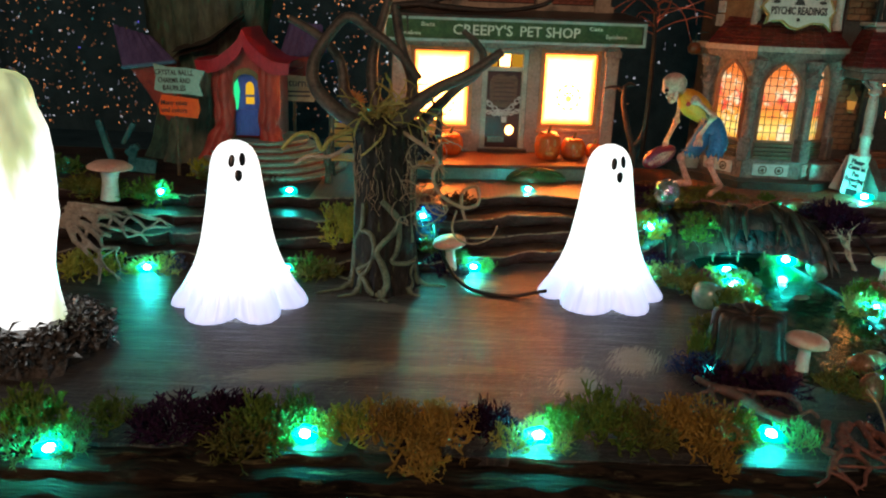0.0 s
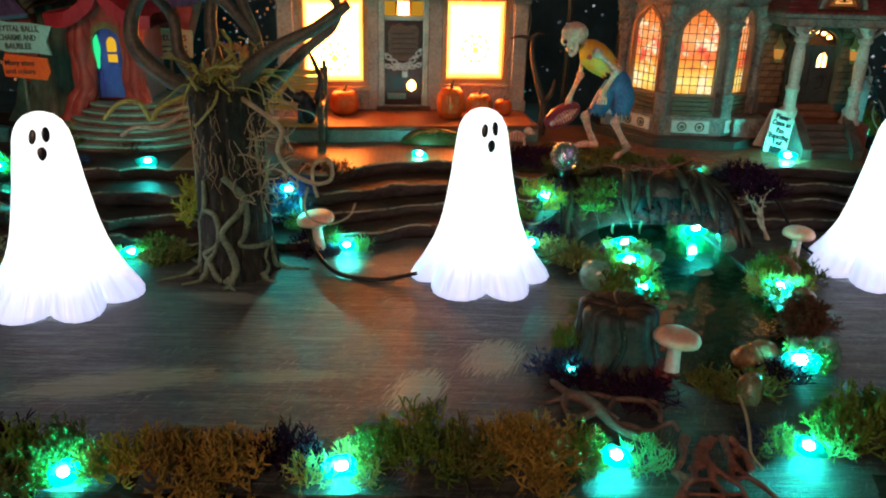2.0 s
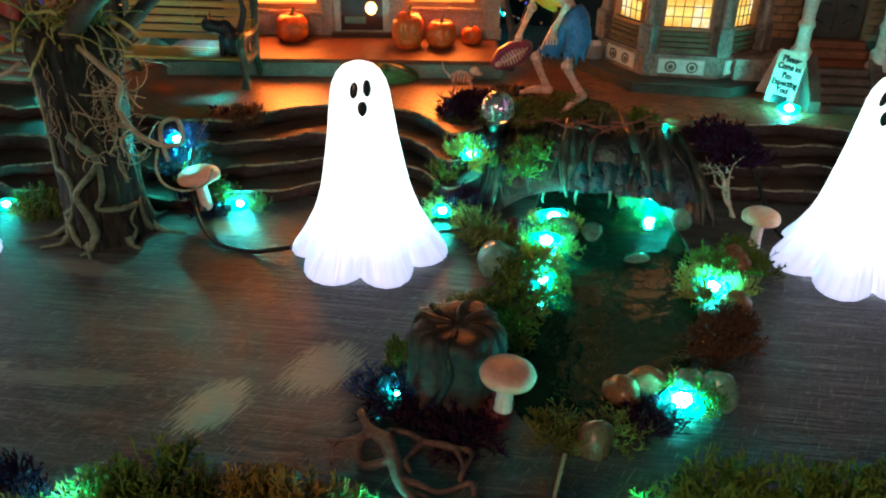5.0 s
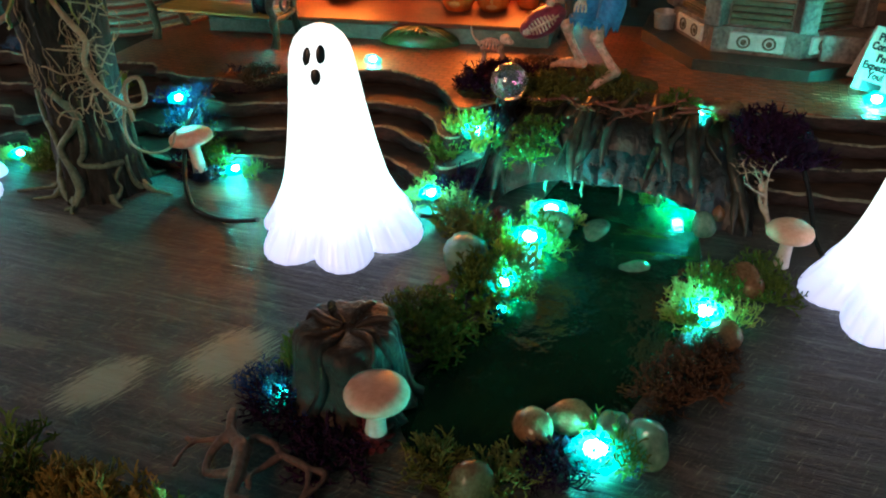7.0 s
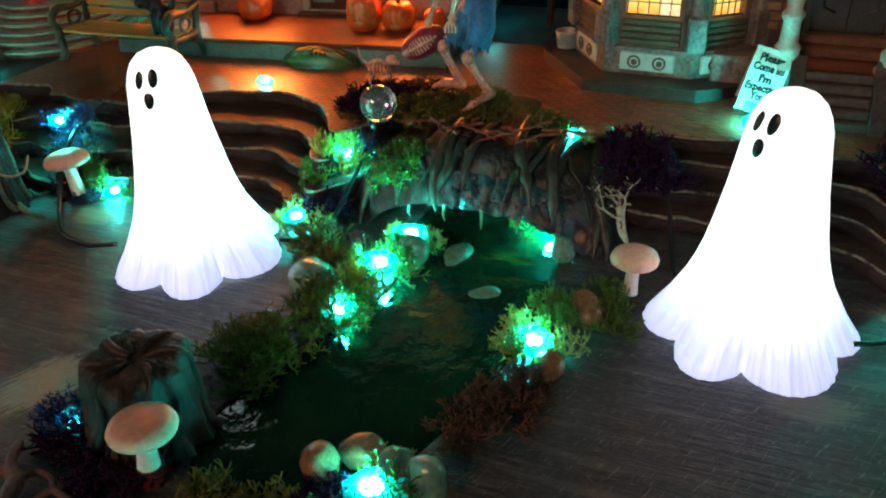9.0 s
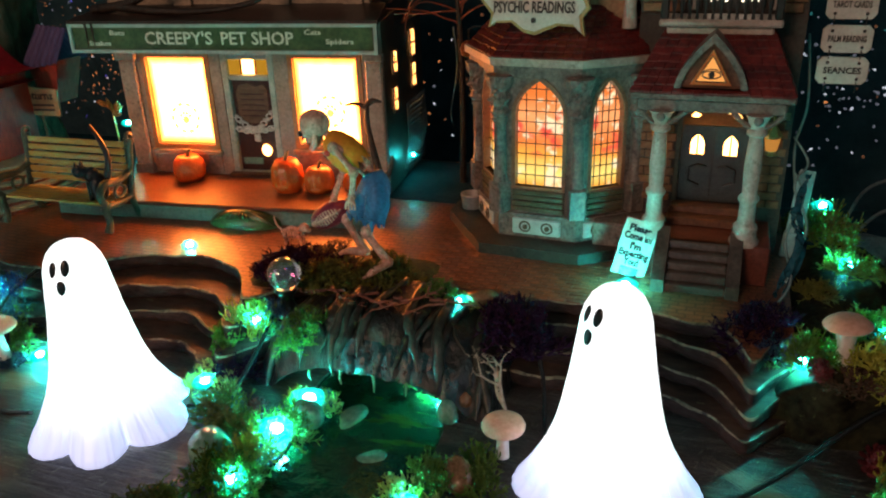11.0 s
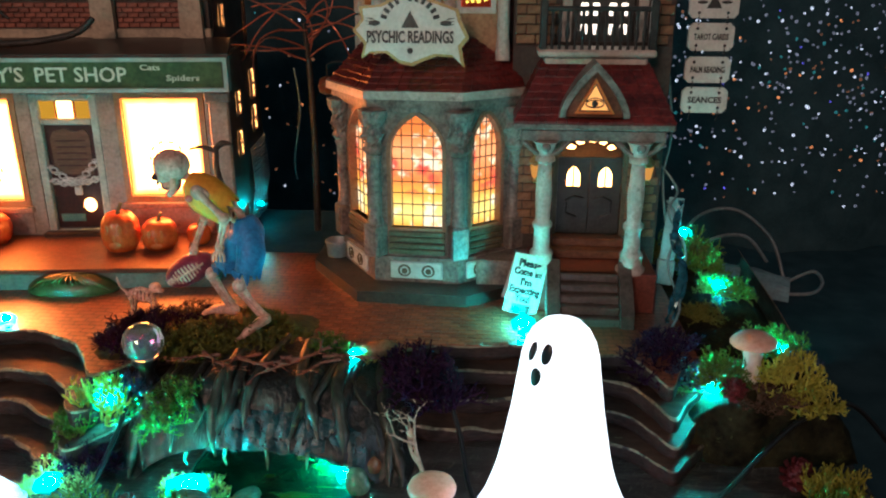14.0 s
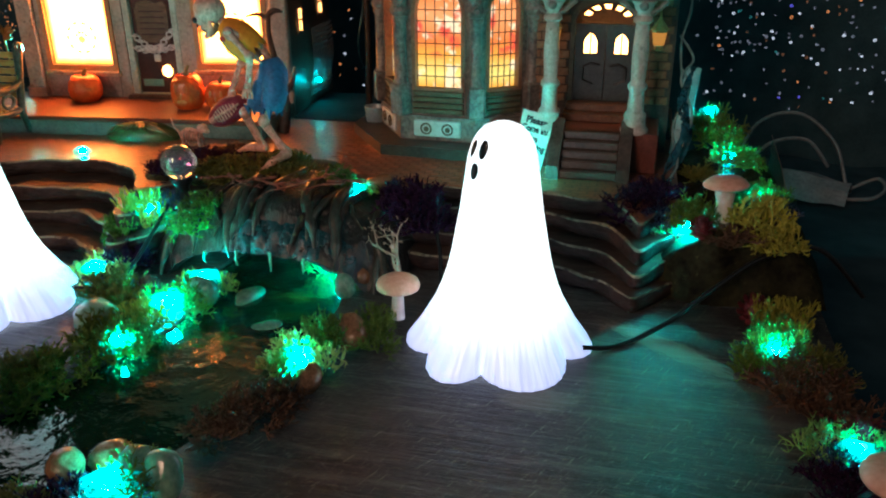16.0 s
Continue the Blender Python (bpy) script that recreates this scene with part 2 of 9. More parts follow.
M_mushstem = mat("mushroom_stem", (0.58, 0.50, 0.42), (0.78, 0.72, 0.64), 0.5, 500, 90, 0.2, sub=0.3)
M_stone = mat("river_stone", (0.10, 0.05, 0.022), (0.24, 0.13, 0.065), 0.22, 600, 80, 0.3, vary=0.3)
MOSS = {
    "green": mat("green_moss", (0.035, 0.075, 0.010), (0.13, 0.22, 0.03), 0.7, 700, 140, 0.2, 0.25, sub=0.35, vary=0.2),
    "olive": mat("olive_moss", (0.055, 0.065, 0.012), (0.15, 0.155, 0.03), 0.7, 700, 140, 0.2, 0.25, sub=0.35, vary=0.2),
    "yellow": mat("yellow_green_moss", (0.16, 0.17, 0.02), (0.38, 0.36, 0.05), 0.7, 700, 140, 0.2, 0.25, sub=0.35, vary=0.15),
    "ochre": mat("ochre_moss", (0.17, 0.105, 0.02), (0.36, 0.24, 0.05), 0.7, 700, 140, 0.2, 0.25, sub=0.35, vary=0.15),
    "purple": mat("dark_purple_moss", (0.008, 0.0025, 0.010), (0.030, 0.009, 0.034), 0.7, 700, 140, 0.2, 0.08, sub=0.3, vary=0.2),
    "rust": mat("rust_brown_moss", (0.035, 0.019, 0.010), (0.105, 0.055, 0.03), 0.7, 700, 140, 0.2, 0.25, sub=0.35, vary=0.2),
    "blue": mat("dark_blue_moss", (0.008, 0.015, 0.04), (0.03, 0.06, 0.13), 0.35, 700, 140, 0.2, 0.5, sub=0.3, vary=0.2),
    "crimson": mat("crimson_moss", (0.05, 0.006, 0.010), (0.15, 0.022, 0.03), 0.6, 700, 140, 0.2, 0.3, sub=0.3, vary=0.2),
}
M_black = mat("black_paint", (0.004, 0.004, 0.005), (0.012, 0.012, 0.014), 0.3, 900, 100, 0.1)
M_cable = mat("black_cable", (0.006, 0.006, 0.006), (0.016, 0.015, 0.014), 0.3, 900, 100, 0.05)
M_leddim, M_ledmid, M_ledcore, M_ledbright = glow("dim_led_core", (0.05, 1.0, 1.0), 400.0), glow("middling_led_core", (0.05, 1.0, 0.95), 720.0), glow("led_core", (0.05, 1.0, 0.95), 1200.0), glow("bright_led_core", (0.05, 1.0, 0.92), 1650.0)


def lens_material():
    """Cut clear plastic round a lamp: it lets the light through; its emission, strongest close to the bulb, paints the
    lamp's halo.
    """
    m = glow("led_halo_lens", (0.0, 0.90, 0.64), 1.0)
    nt = m.node_tree
    e, out = nt.nodes["Emission"], nt.nodes["Material Output"]
    co = nt.nodes.new("ShaderNodeTexCoord")
    mp = nt.nodes.new("ShaderNodeMapping")
    mp.inputs["Location"].default_value = (0, 0, -0.0030 / 0.0068)
    mp.inputs["Scale"].default_value = (1 / 0.0068, 1 / 0.0068, 1 / 0.0068)
    nt.links.new(co.outputs["Object"], mp.inputs[0])
    g = nt.nodes.new("ShaderNodeTexGradient")
    g.gradient_type = "SPHERICAL"
    nt.links.new(mp.outputs[0], g.inputs[0])
    nt.links.new(ramp(nt, g.outputs[0], ((0.0, (0.0, 0.05, 0.045)), (0.3, (0.0, 0.2, 0.17)), (0.55, (0.01, 0.55, 0.47)), (0.8, (0.08, 1.0, 0.9)))), e.inputs[0])
    e.inputs[1].default_value = 4.5
    clear, both = nt.nodes.new("ShaderNodeBsdfTransparent"), nt.nodes.new("ShaderNodeMixShader")
    clear.inputs[0].default_value = (0.75, 1.0, 0.97, 1)
    both.inputs[0].default_value = 0.35
    nt.links.new(clear.outputs[0], both.inputs[1])
    nt.links.new(e.outputs[0], both.inputs[2])
    nt.links.new(both.outputs[0], out.inputs[0])
    return m


M_ledlens = lens_material()

# ---- mesh helpers; all lengths below are in centimetres ----


class Geo:
    """Collects vertices and faces in centimetres, under a running transform and material slot."""

    def __init__(self):
        self.v, self.f, self.s = [], [], []
        self.m, self.slot = Matrix.Identity(4), 0

    def put(self, pts, faces):
        n = len(self.v)
        self.v.extend(tuple(self.m @ Vector(p)) for p in pts)
        self.f.extend(tuple(n + i for i in fc) for fc in faces)
        self.s.extend([self.slot] * len(faces))
        return self

    def box(self, x0, x1, y0, y1, z0, z1, b=0.0):
        if b <= 0:
            p = [(x, y, z) for z in (z0, z1) for y in (y0, y1) for x in (x0, x1)]
            return self.put(p, [(0, 2, 3, 1), (4, 5, 7, 6), (0, 1, 5, 4), (2, 6, 7, 3), (0, 4, 6, 2), (1, 3, 7, 5)])
        b = min(b, (x1 - x0) * 0.45, (y1 - y0) * 0.45, (z1 - z0) * 0.45)
        p, idx = [], {}
        for i in (0, 1):
            for j in (0, 1):
                for k in (0, 1):
                    c = (x1 if i else x0, y1 if j else y0, z1 if k else z0)
                    for a in range(3):
                        q = [c[q] + (b if (i, j, k)[q] == 0 else -b) * (q != a) for q in range(3)]
                        idx[(i, j, k, a)] = len(p)
                        p.append(q)
        fs = []
        for a in range(3):
            o1, o2 = [q for q in range(3) if q != a]
            for sgn in (0, 1):
                ring = []
                for u, w in ((0, 0), (1, 0), (1, 1), (0, 1)):
                    key = [0, 0, 0]
                    key[a], key[o1], key[o2] = sgn, u, w
                    ring.append(idx[(*key, a)])
                fs.append(tuple(ring))
            for u in (0, 1):
                for w in (0, 1):
                    e = []
                    for t in (0, 1):
                        key = [0, 0, 0]
                        key[a], key[o1], key[o2] = t, u, w
                        e.append((idx[(*key, o1)], idx[(*key, o2)]))
                    fs.append((e[0][0], e[0][1], e[1][1], e[1][0]))
        for i in (0, 1):
            for j in (0, 1):
                for k in (0, 1):
                    fs.append(tuple(idx[(i, j, k, a)] for a in range(3)))
        return self.put(p, fs)

    def tube(self, pts, rad, n=6, cap=True):
        pts = [Vector(p) for p in pts]
        if not isinstance(rad, (list, tuple)):
            rad = [rad] * len(pts)
        out, fs, up = [], [], None
        for i, p in enumerate(pts):
            d = (pts[min(i + 1, len(pts) - 1)] - pts[max(i - 1, 0)])
            d = d.normalized() if d.length > 1e-9 else Vector((0, 0, 1))
            if up is None:
                up = d.orthogonal().normalized()
            up = (up - d * up.dot(d))
            up = up.normalized() if up.length > 1e-6 else d.orthogonal().normalized()
            side = d.cross(up)
            for j in range(n):
                a = 2 * math.pi * j / n
                out.append(p + (up * math.cos(a) + side * math.sin(a)) * rad[i])
        for i in range(len(pts) - 1):
            for j in range(n):
                fs.append((i * n + j, i * n + (j + 1) % n, (i + 1) * n + (j + 1) % n, (i + 1) * n + j))
        if cap:
            fs.append(tuple(range(n - 1, -1, -1)))
            fs.append(tuple(range((len(pts) - 1) * n, len(pts) * n)))
        return self.put(out, fs)

    def lathe(self, prof, n=16, c=(0, 0), wobble=None):
        out, fs = [], []
        for r, z in prof:
            for j in range(n):
                a = 2 * math.pi * j / n
                rr = r * (wobble(a, z) if wobble else 1)
                out.append((c[0] + rr * math.cos(a), c[1] + rr * math.sin(a), z))
        for i in range(len(prof) - 1):
            for j in range(n):
                fs.append((i * n + j, i * n + (j + 1) % n, (i + 1) * n + (j + 1) % n, (i + 1) * n + j))
        fs.append(tuple(range(n - 1, -1, -1)))
        fs.append(tuple(range((len(prof) - 1) * n, len(prof) * n)))
        return self.put(out, fs)

    def ball(self, c, r, n=10, k=6):
        """An ellipsoid; r is a number or three radii."""
        r = (r, r, r) if isinstance(r, (int, float)) else r
        out, fs = [], []
        for i in range(k + 1):
            t = math.pi * (i / k - 0.5)
            t = max(-1.5, min(1.5, t))
            for j in range(n):
                a = 2 * math.pi * j / n
                out.append((c[0] + r[0] * math.cos(t) * math.cos(a), c[1] + r[1] * math.cos(t) * math.sin(a), c[2] + r[2] * math.sin(t)))
        for i in range(k):
            for j in range(n):
                fs.append((i * n + j, i * n + (j + 1) % n, (i + 1) * n + (j + 1) % n, (i + 1) * n + j))
        fs.append(tuple(range(n - 1, -1, -1)))
        fs.append(tuple(range(k * n, (k + 1) * n)))
        return self.put(out, fs)

    def plate(self, poly, y0, y1):
        """An outline in x and z, given counter-clockwise as seen from -y, with depth from y0 (front) to y1."""
        n = len(poly)
        out = [(x, y0, z) for x, z in poly] + [(x, y1, z) for x, z in poly]
        fs = [tuple(range(n)), tuple(range(2 * n - 1, n - 1, -1))] + [(i, n + i, n + (i + 1) % n, (i + 1) % n) for i in range(n)]
        return self.put(out, fs)

    def slab(self, poly, z0, z1):
        """An outline in x and y, counter-clockwise from above, from z0 up to z1."""
        n = len(poly)
        out = [(x, y, z0) for x, y in poly] + [(x, y, z1) for x, y in poly]
        fs = [tuple(range(n - 1, -1, -1)), tuple(range(n, 2 * n))] + [(i, (i + 1) % n, n + (i + 1) % n, n + i) for i in range(n)]
        return self.put(out, fs)

    def ring_plate(self, outer, inner, y0, y1):
        """A flat frame between two outlines in x and z with the same number of points."""
        n = len(outer)
        out = [(x, y, z) for y in (y0, y1) for poly in (outer, inner) for x, z in poly]
        fs = []
        for i in range(n):
            j = (i + 1) % n
            fs += [(i, j, n + j, n + i), (2 * n + j, 2 * n + i, 3 * n + i, 3 * n + j), (j, i, 2 * n + i, 2 * n + j), (n + i, n + j, 3 * n + j, 3 * n + i)]
        return self.put(out, fs)

    def grid(self, rows):
        n = len(rows[0])
        return self.put([p for r in rows for p in r],
                        [(i * n + j, i * n + j + 1, (i + 1) * n + j + 1, (i + 1) * n + j) for i in range(len(rows) - 1) for j in range(n - 1)])

    def mesh(self, name):
        me = bpy.data.meshes.new(name)
        me.from_pydata([(x * CM, y * CM, z * CM) for x, y, z in self.v], [], self.f)
        return me


def finish(me, geo, mats, smooth):
    for m in mats if isinstance(mats, (list, tuple)) else [mats]:
        me.materials.append(m)
    if isinstance(mats, (list, tuple)):
        me.polygons.foreach_set("material_index", geo.s)
    bm = bmesh.new()
    bm.from_mesh(me)
    bmesh.ops.recalc_face_normals(bm, faces=bm.faces)
    bm.to_mesh(me)
    bm.free()
    if smooth:
        me.shade_smooth()
        me.set_sharp_from_angle(angle=radians(smooth if smooth > 1 else 50))
    return me


def part(name, geo, material, parent=None, label="", smooth=0):
    ob = new(name, finish(geo.mesh(name), geo, material, smooth))
    if parent:
        ob.parent = parent
    return tagged(ob, label) if label else ob


def thing(name, label, category, loc=(0, 0, 0), turn=0, group="", kind="", scale=1.0):
    ob = new(name)
    ob.empty_display_size = 0.005
    ob.matrix_basis = pose(loc[0] * CM, loc[1] * CM, loc[2] * CM, 0, 0, turn) @ Matrix.Scale(scale, 4)
    return tagged(ob, label, category, group, kind)


def spline(pts, per=6):
    """A smooth line through the points."""
    pts = [Vector(p) for p in pts]
    out = []
    for i in range(len(pts) - 1):
        a, b, c, d = pts[max(i - 1, 0)], pts[i], pts[i + 1], pts[min(i + 2, len(pts) - 1)]
        for k in range(per):
            t = k / per
            out.append(0.5 * ((2 * b) + (c - a) * t + (2 * a - 5 * b + 4 * c - d) * t * t + (3 * b - a - 3 * c + d) * t ** 3))
    return out + [pts[-1]]


def taper(n, a, b, bulge=0.0):
    return [a + (b - a) * i / max(n - 1, 1) + bulge * math.sin(9.1 * i / max(n - 1, 1)) for i in range(n)]


def arch(cx, w, zb, zs, zt, n=6, pointed=True):
    """A window outline in x and z: foot zb, springing zs, top zt; counter-clockwise from the lower left."""
    h = w / 2
    right, left = [], []
    for i in range(n + 1):
        t = i / n
        if pointed:
            x, z = h * math.cos(t * math.pi / 2) ** 0.9 * (1 - 0.12 * t * (1 - t)), zs + (zt - zs) * (t ** 0.85)
            x = h * (1 - t ** 1.9)
        else:
            x, z = h * math.cos(t * math.pi / 2), zs + (zt - zs) * math.sin(t * math.pi / 2)
        right.append((cx + x, z))
        left.append((cx - x, z))
    return [(cx - h, zb), (cx + h, zb)] + right[:-1] + [(cx, zt)] + left[-2::-1]


def arch_wall(g, x0, x1, z0, z1, holes, y0, y1):
    """A wall from x0 to x1 with arched openings (cx, w, zb, zs, zt, pointed) that go through it."""
    poly = [(x0, z0)]
    for cx, w, zb, zs, zt, pointed in sorted(holes):
        ring = arch(cx, w, zb, zs, zt, 6, pointed)
        if zb > z0:
            poly += [(cx, z0), (cx, zb), ring[0]] + ring[:0:-1] + [(cx, zb), (cx, z0)]
        else:
            poly += [ring[0]] + ring[:0:-1]
    return g.plate(poly + [(x1, z0), (x1, z1), (x0, z1)], y0, y1)


def lettering(name, text, height, loc, turn_z, material, parent=None, tilt=90, depth=0.02, align="CENTER", width=0, roll=0, shear=0.0, bold=0.012):
    """Raised letters, height and place in centimetres; they face -y when turn_z is 0."""
    cu = bpy.data.curves.new(name, "FONT")
    cu.body, cu.size, cu.extrude, cu.align_x, cu.align_y, cu.resolution_u, cu.shear, cu.offset = text, height * CM, depth * CM, align, "CENTER", 2, shear, bold * height * CM
    tmp = new(name, cu)
    bpy.context.view_layer.update()
    me = bpy.data.meshes.new_from_object(tmp.evaluated_get(bpy.context.evaluated_depsgraph_get()))
    bpy.data.objects.remove(tmp)
    me.materials.clear()
    me.materials.append(material)
    ob = new(name, me)
    xs = [v.co.x for v in me.vertices] or [0, 1]
    k = width * CM / (max(xs) - min(xs)) if width else 1.0
    ob.matrix_basis = pose(loc[0] * CM, loc[1] * CM, loc[2] * CM, tilt, 0, turn_z) @ pose(0, 0, 0, 0, 0, roll) @ Matrix.Diagonal((k, 1, 1, 1))
    if parent:
        ob.parent = parent
    return ob


def rnd(a, b):
    return random.uniform(a, b)

# ---- the ground: black cloth, road board, terraces, plaza ----
g = Geo()
g.box(-400, 400, -250, 84, -6.0, -4.0)
tagged(part("ground", g, M_cloth), "black cloth that covers the table around the display", "ground", kind="structure")

XS = (-34, -22, -18, -14, -10, -6, -2, 0.5, 2, 3.5, 5, 7, 8.5, 9.7, 11, 12.2, 14, 20, 23, 25, 28, 29.5, 30.8, 31.6, 32.2, 33, 34.5, 37.6, 38.6)
LAYERS = (   # the front lines of the four carved layers, lowest first
    (41, 40.5, 40.5, 40.3, 40.3, 40.5, 40.8, 41.0, 41.7, 42.4, 43.1, 43.4, 43.2, 42.4, 41.4, 42.8, 46.5, 46.8, 45.6, 45.4, 45.6, 45.3, 44.7, 43.7, 43.3, 44.4, 46.2, 47.0, 60),
    (43, 42, 41.6, 41.6, 41.5, 41.8, 42.0, 42.6, 42.9, 43.9, 44.6, 44.8, 44.3, 43.5, 41.9, 43.4, 46.6, 46.9, 46.4, 46.4, 46.8, 46.2, 45.6, 44.6, 43.8, 45.0, 46.6, 47.2, 60),
    (45, 43.5, 42.9, 42.9, 42.9, 43.0, 43.2, 43.8, 44.6, 45.1, 45.6, 46.1, 45.6, 44.8, 42.9, 44.2, 46.7, 47.0, 47.0, 47.2, 47.6, 47.2, 46.6, 45.4, 44.4, 45.8, 47.1, 47.6, 60),
    (46, 45, 44.4, 44.5, 45.0, 45.2, 44.4, 44.7, 46.3, 47.2, 47.5, 47.9, 47.4, 46.4, 44.4, 45.4, 46.8, 47.1, 47.6, 48.0, 48.2, 47.7, 47.3, 46.2, 45.0, 46.8, 47.4, 48.0, 60),
)


def front_line(ys, seed, rough=0.22):
    """The front edge of a carved layer, as points from left to right."""
    pts = []
    for p in spline([(x, y, 0) for x, y in zip(XS, ys)], 10):
        w = rough * noise.noise(Vector((p.x * 0.45, seed * 3.1, 0))) * 2 + 0.35 * rough * noise.noise(Vector((p.x * 1.7, seed * 5.7, 1)))
        torn = min(1.0, max(0.0, (-0.5 - p.x) / 3))   # broken unevenly towards the far end
        w += torn * (0.75 * noise.noise(Vector((p.x * 0.8, seed * 7.3, 4))) + 0.30 * noise.noise(Vector((p.x * 2.4, seed * 2.9, 6))))
        pts.append((p.x, p.y + w))
    return pts


def layer(g, line, z0, z1, back, tread=None, sag=0.10, split=-99):
    """A carved slab: undercut front, dry-brushed rim, flat top."""
    rows = []
    for dy, zf in ((0.30, 0.0), (0.02, 0.25), (-0.04, 0.6), (0.0, 0.9), (0.05, 1.0), (0.11, 1.0)):
        rows.append([(x, y + dy + 0.16 * noise.noise(Vector((x * 1.3, zf * 4, z1))), z0 + (z1 - z0) * zf + (sag if x > 0 else 2.2 * sag) * noise.noise(Vector((x * 0.6, z1 * 3, 2.0))) * (zf > 0.5)) for x, y in line])
    g.slot = 0
    g.grid(rows[:4])
    g.slot = 1
    g.grid(rows[3:])
    tops = [(p, (x, max(y + 0.6, back if x < 33.5 else y + 0.6), z1)) for p, (x, y) in zip(rows[-1], line)]
    for slot, keep in ((2 if tread else 0, lambda x: x >= split), (0, lambda x: x < split + 0.3)):
        some = [t for t in tops if keep(t[1][0])]
        if len(some) > 1:
            g.slot = slot
            g.grid([[t[0] for t in some], [t[1] for t in some]])


terrace = thing("terrace", "carved dark foam terrace in layers with dry-brushed edges", "terrace", kind="structure")
for k, ys in enumerate(LAYERS):
    g = Geo()
    layer(g, front_line(ys, k, 0.2), 0.75 * k, 0.75 * (k + 1), 49.5 if k < 3 else 66.0, tread=True, sag=0.15 if k < 3 else 0.07, split=-99 if k < 3 else -8.0)
    part("step_slab", g, [M_slab, M_rim, M_plaza if k == 3 else M_tread], terrace, smooth=60)

# dark sheet added over the paving so the gap behind the houses stays black
g = Geo()
g.box(-33.8, 33.3, 58.2, 65.8, 3.0, 3.04)
part("dark_cloth", g, M_cloth, terrace, "added black sheet that darkens the paving behind the houses")

# the road board, with a hollow cut for the pond
POND = [(15.4, 46.6), (14.9, 43.6), (15.5, 41.0), (15.9, 38.6), (15.3, 36.6), (14.9, 34.8), (14.3, 32.9), (13.9, 31.2), (14.3, 29.7), (15.2, 28.7), (16.6, 28.3), (18.2, 28.8), (19.3, 29.9), (19.9, 31.4), (20.6, 33.6), (21.0, 35.6), (21.3, 38.0), (21.3, 41.0), (20.9, 43.4), (20.6, 46.6)]
POND = [tuple(p[:2]) for p in spline([(x, y, 0) for x, y in POND], 3)]
ROAD_X0, ROAD_X1, ROAD_Y0, ROAD_Y1 = -34, 39, 22.6, 47.5
bmr = bmesh.new()
rim = [bmr.verts.new((x * CM, y * CM, 0)) for x, y in ((ROAD_X0, ROAD_Y0), (ROAD_X1, ROAD_Y0), (ROAD_X1, ROAD_Y1), (ROAD_X0, ROAD_Y1))]
hole = [bmr.verts.new((x * CM, y * CM, 0)) for x, y in POND]
edges = [bmr.edges.new((a, b)) for ring in (rim, hole) for a, b in zip(ring, ring[1:] + ring[:1])]
bmesh.ops.triangle_fill(bmr, use_beauty=True, use_dissolve=False, edges=edges)
walls = bmesh.ops.extrude_edge_only(bmr, edges=[e for e in bmr.edges if e.is_boundary])["geom"]
bmesh.ops.translate(bmr, verts=[v for v in walls if isinstance(v, bmesh.types.BMVert)], vec=(0, 0, -0.6 * CM))
bmesh.ops.recalc_face_normals(bmr, faces=bmr.faces)
road_mesh = bpy.data.meshes.new("road")
bmr.to_mesh(road_mesh)
bmr.free()
road_mesh.materials.append(M_road)
tagged(new("road", road_mesh), "dark painted board with pale brush strokes and a satin sheen", "road", kind="structure")

# pond: resin surface a little below the road
g = Geo()
g.slab([(x + 0.25 * (x - 17.7) / 3.5, y + 0.1) for x, y in reversed(POND)], -0.55, -0.12)
tagged(part("water", g, M_water), "dark green glossy resin pond under the root arch", "pond", kind="structure")

# front ledge: carved layers that step down towards the table
ledge = thing("front_ledge", "dark carved bark-like ledge along the front of the board", "ledge", kind="structure")
for k, (y_edge, z1) in enumerate(((22.3, -0.04), (21.4, -0.32), (20.3, -0.65), (19.0, -1.05), (17.3, -1.6))):
    g = Geo()
    line = [(x, y_edge + 0.9 * noise.noise(Vector((x * 0.22, k * 4.0, 3.0))) + 0.35 * noise.noise(Vector((x * 0.9, k * 2.0, 5.0)))) for x in np.arange(-34, 39.01, 0.3)]
    layer(g, line, z1 - 0.7, z1, y_edge + 3.2, tread=True, sag=0.14)
    part("ledge_slab", g, [M_ledge, M_ledge, M_ledge], ledge, smooth=60)
g = Geo()
g.box(-33.8, 38.8, 22.9, 50.0, -4.0, -0.75)
g.box(-33.8, 38.8, 18.5, 22.9, -4.0, -2.9)
g.box(-33.8, 33.6, 50.0, 65.8, -4.0, -0.75)
tagged(part("base_board", g, M_log), "dark plinth that carries the display board", "plinth", kind="structure")

# the hill at the end of the steps
g = Geo()
rows = []
for j in range(41):
    t = j / 40
    row = []
    for i in range(45):
        x = 32.6 + 6.6 * i / 44
        edge = max(0.0, math.sin(math.pi * min(1, i / 44))) ** 0.5
        y = 44.9 + 0.9 * abs(i / 44 - 0.4) + t * t * 13 + 0.5 * noise.noise(Vector((x * 0.8, t * 5, 4)))
        z = 2.95 * edge * min(1, (t * 5) ** 0.6) + (0.30 * noise.noise(Vector((x * 0.9, y * 0.9, 7))) + 0.14 * noise.noise(Vector((x * 2.6, y * 2.6, 3)))) * min(1, t * 8)
        row.append((x, y, max(z, 0.0)))
    rows.append(row)
g.grid(rows)
tagged(part("hill", g, mat("olive_flocked_foam", (0.004, 0.004, 0.003), (0.028, 0.027, 0.012), 0.8, 420, 90, 0.9, 0.1, wear=(0.07, 0.08, 0.028), wear_at=0.66), smooth=70), "rough dark olive hill beside the steps", "hill", kind="structure")

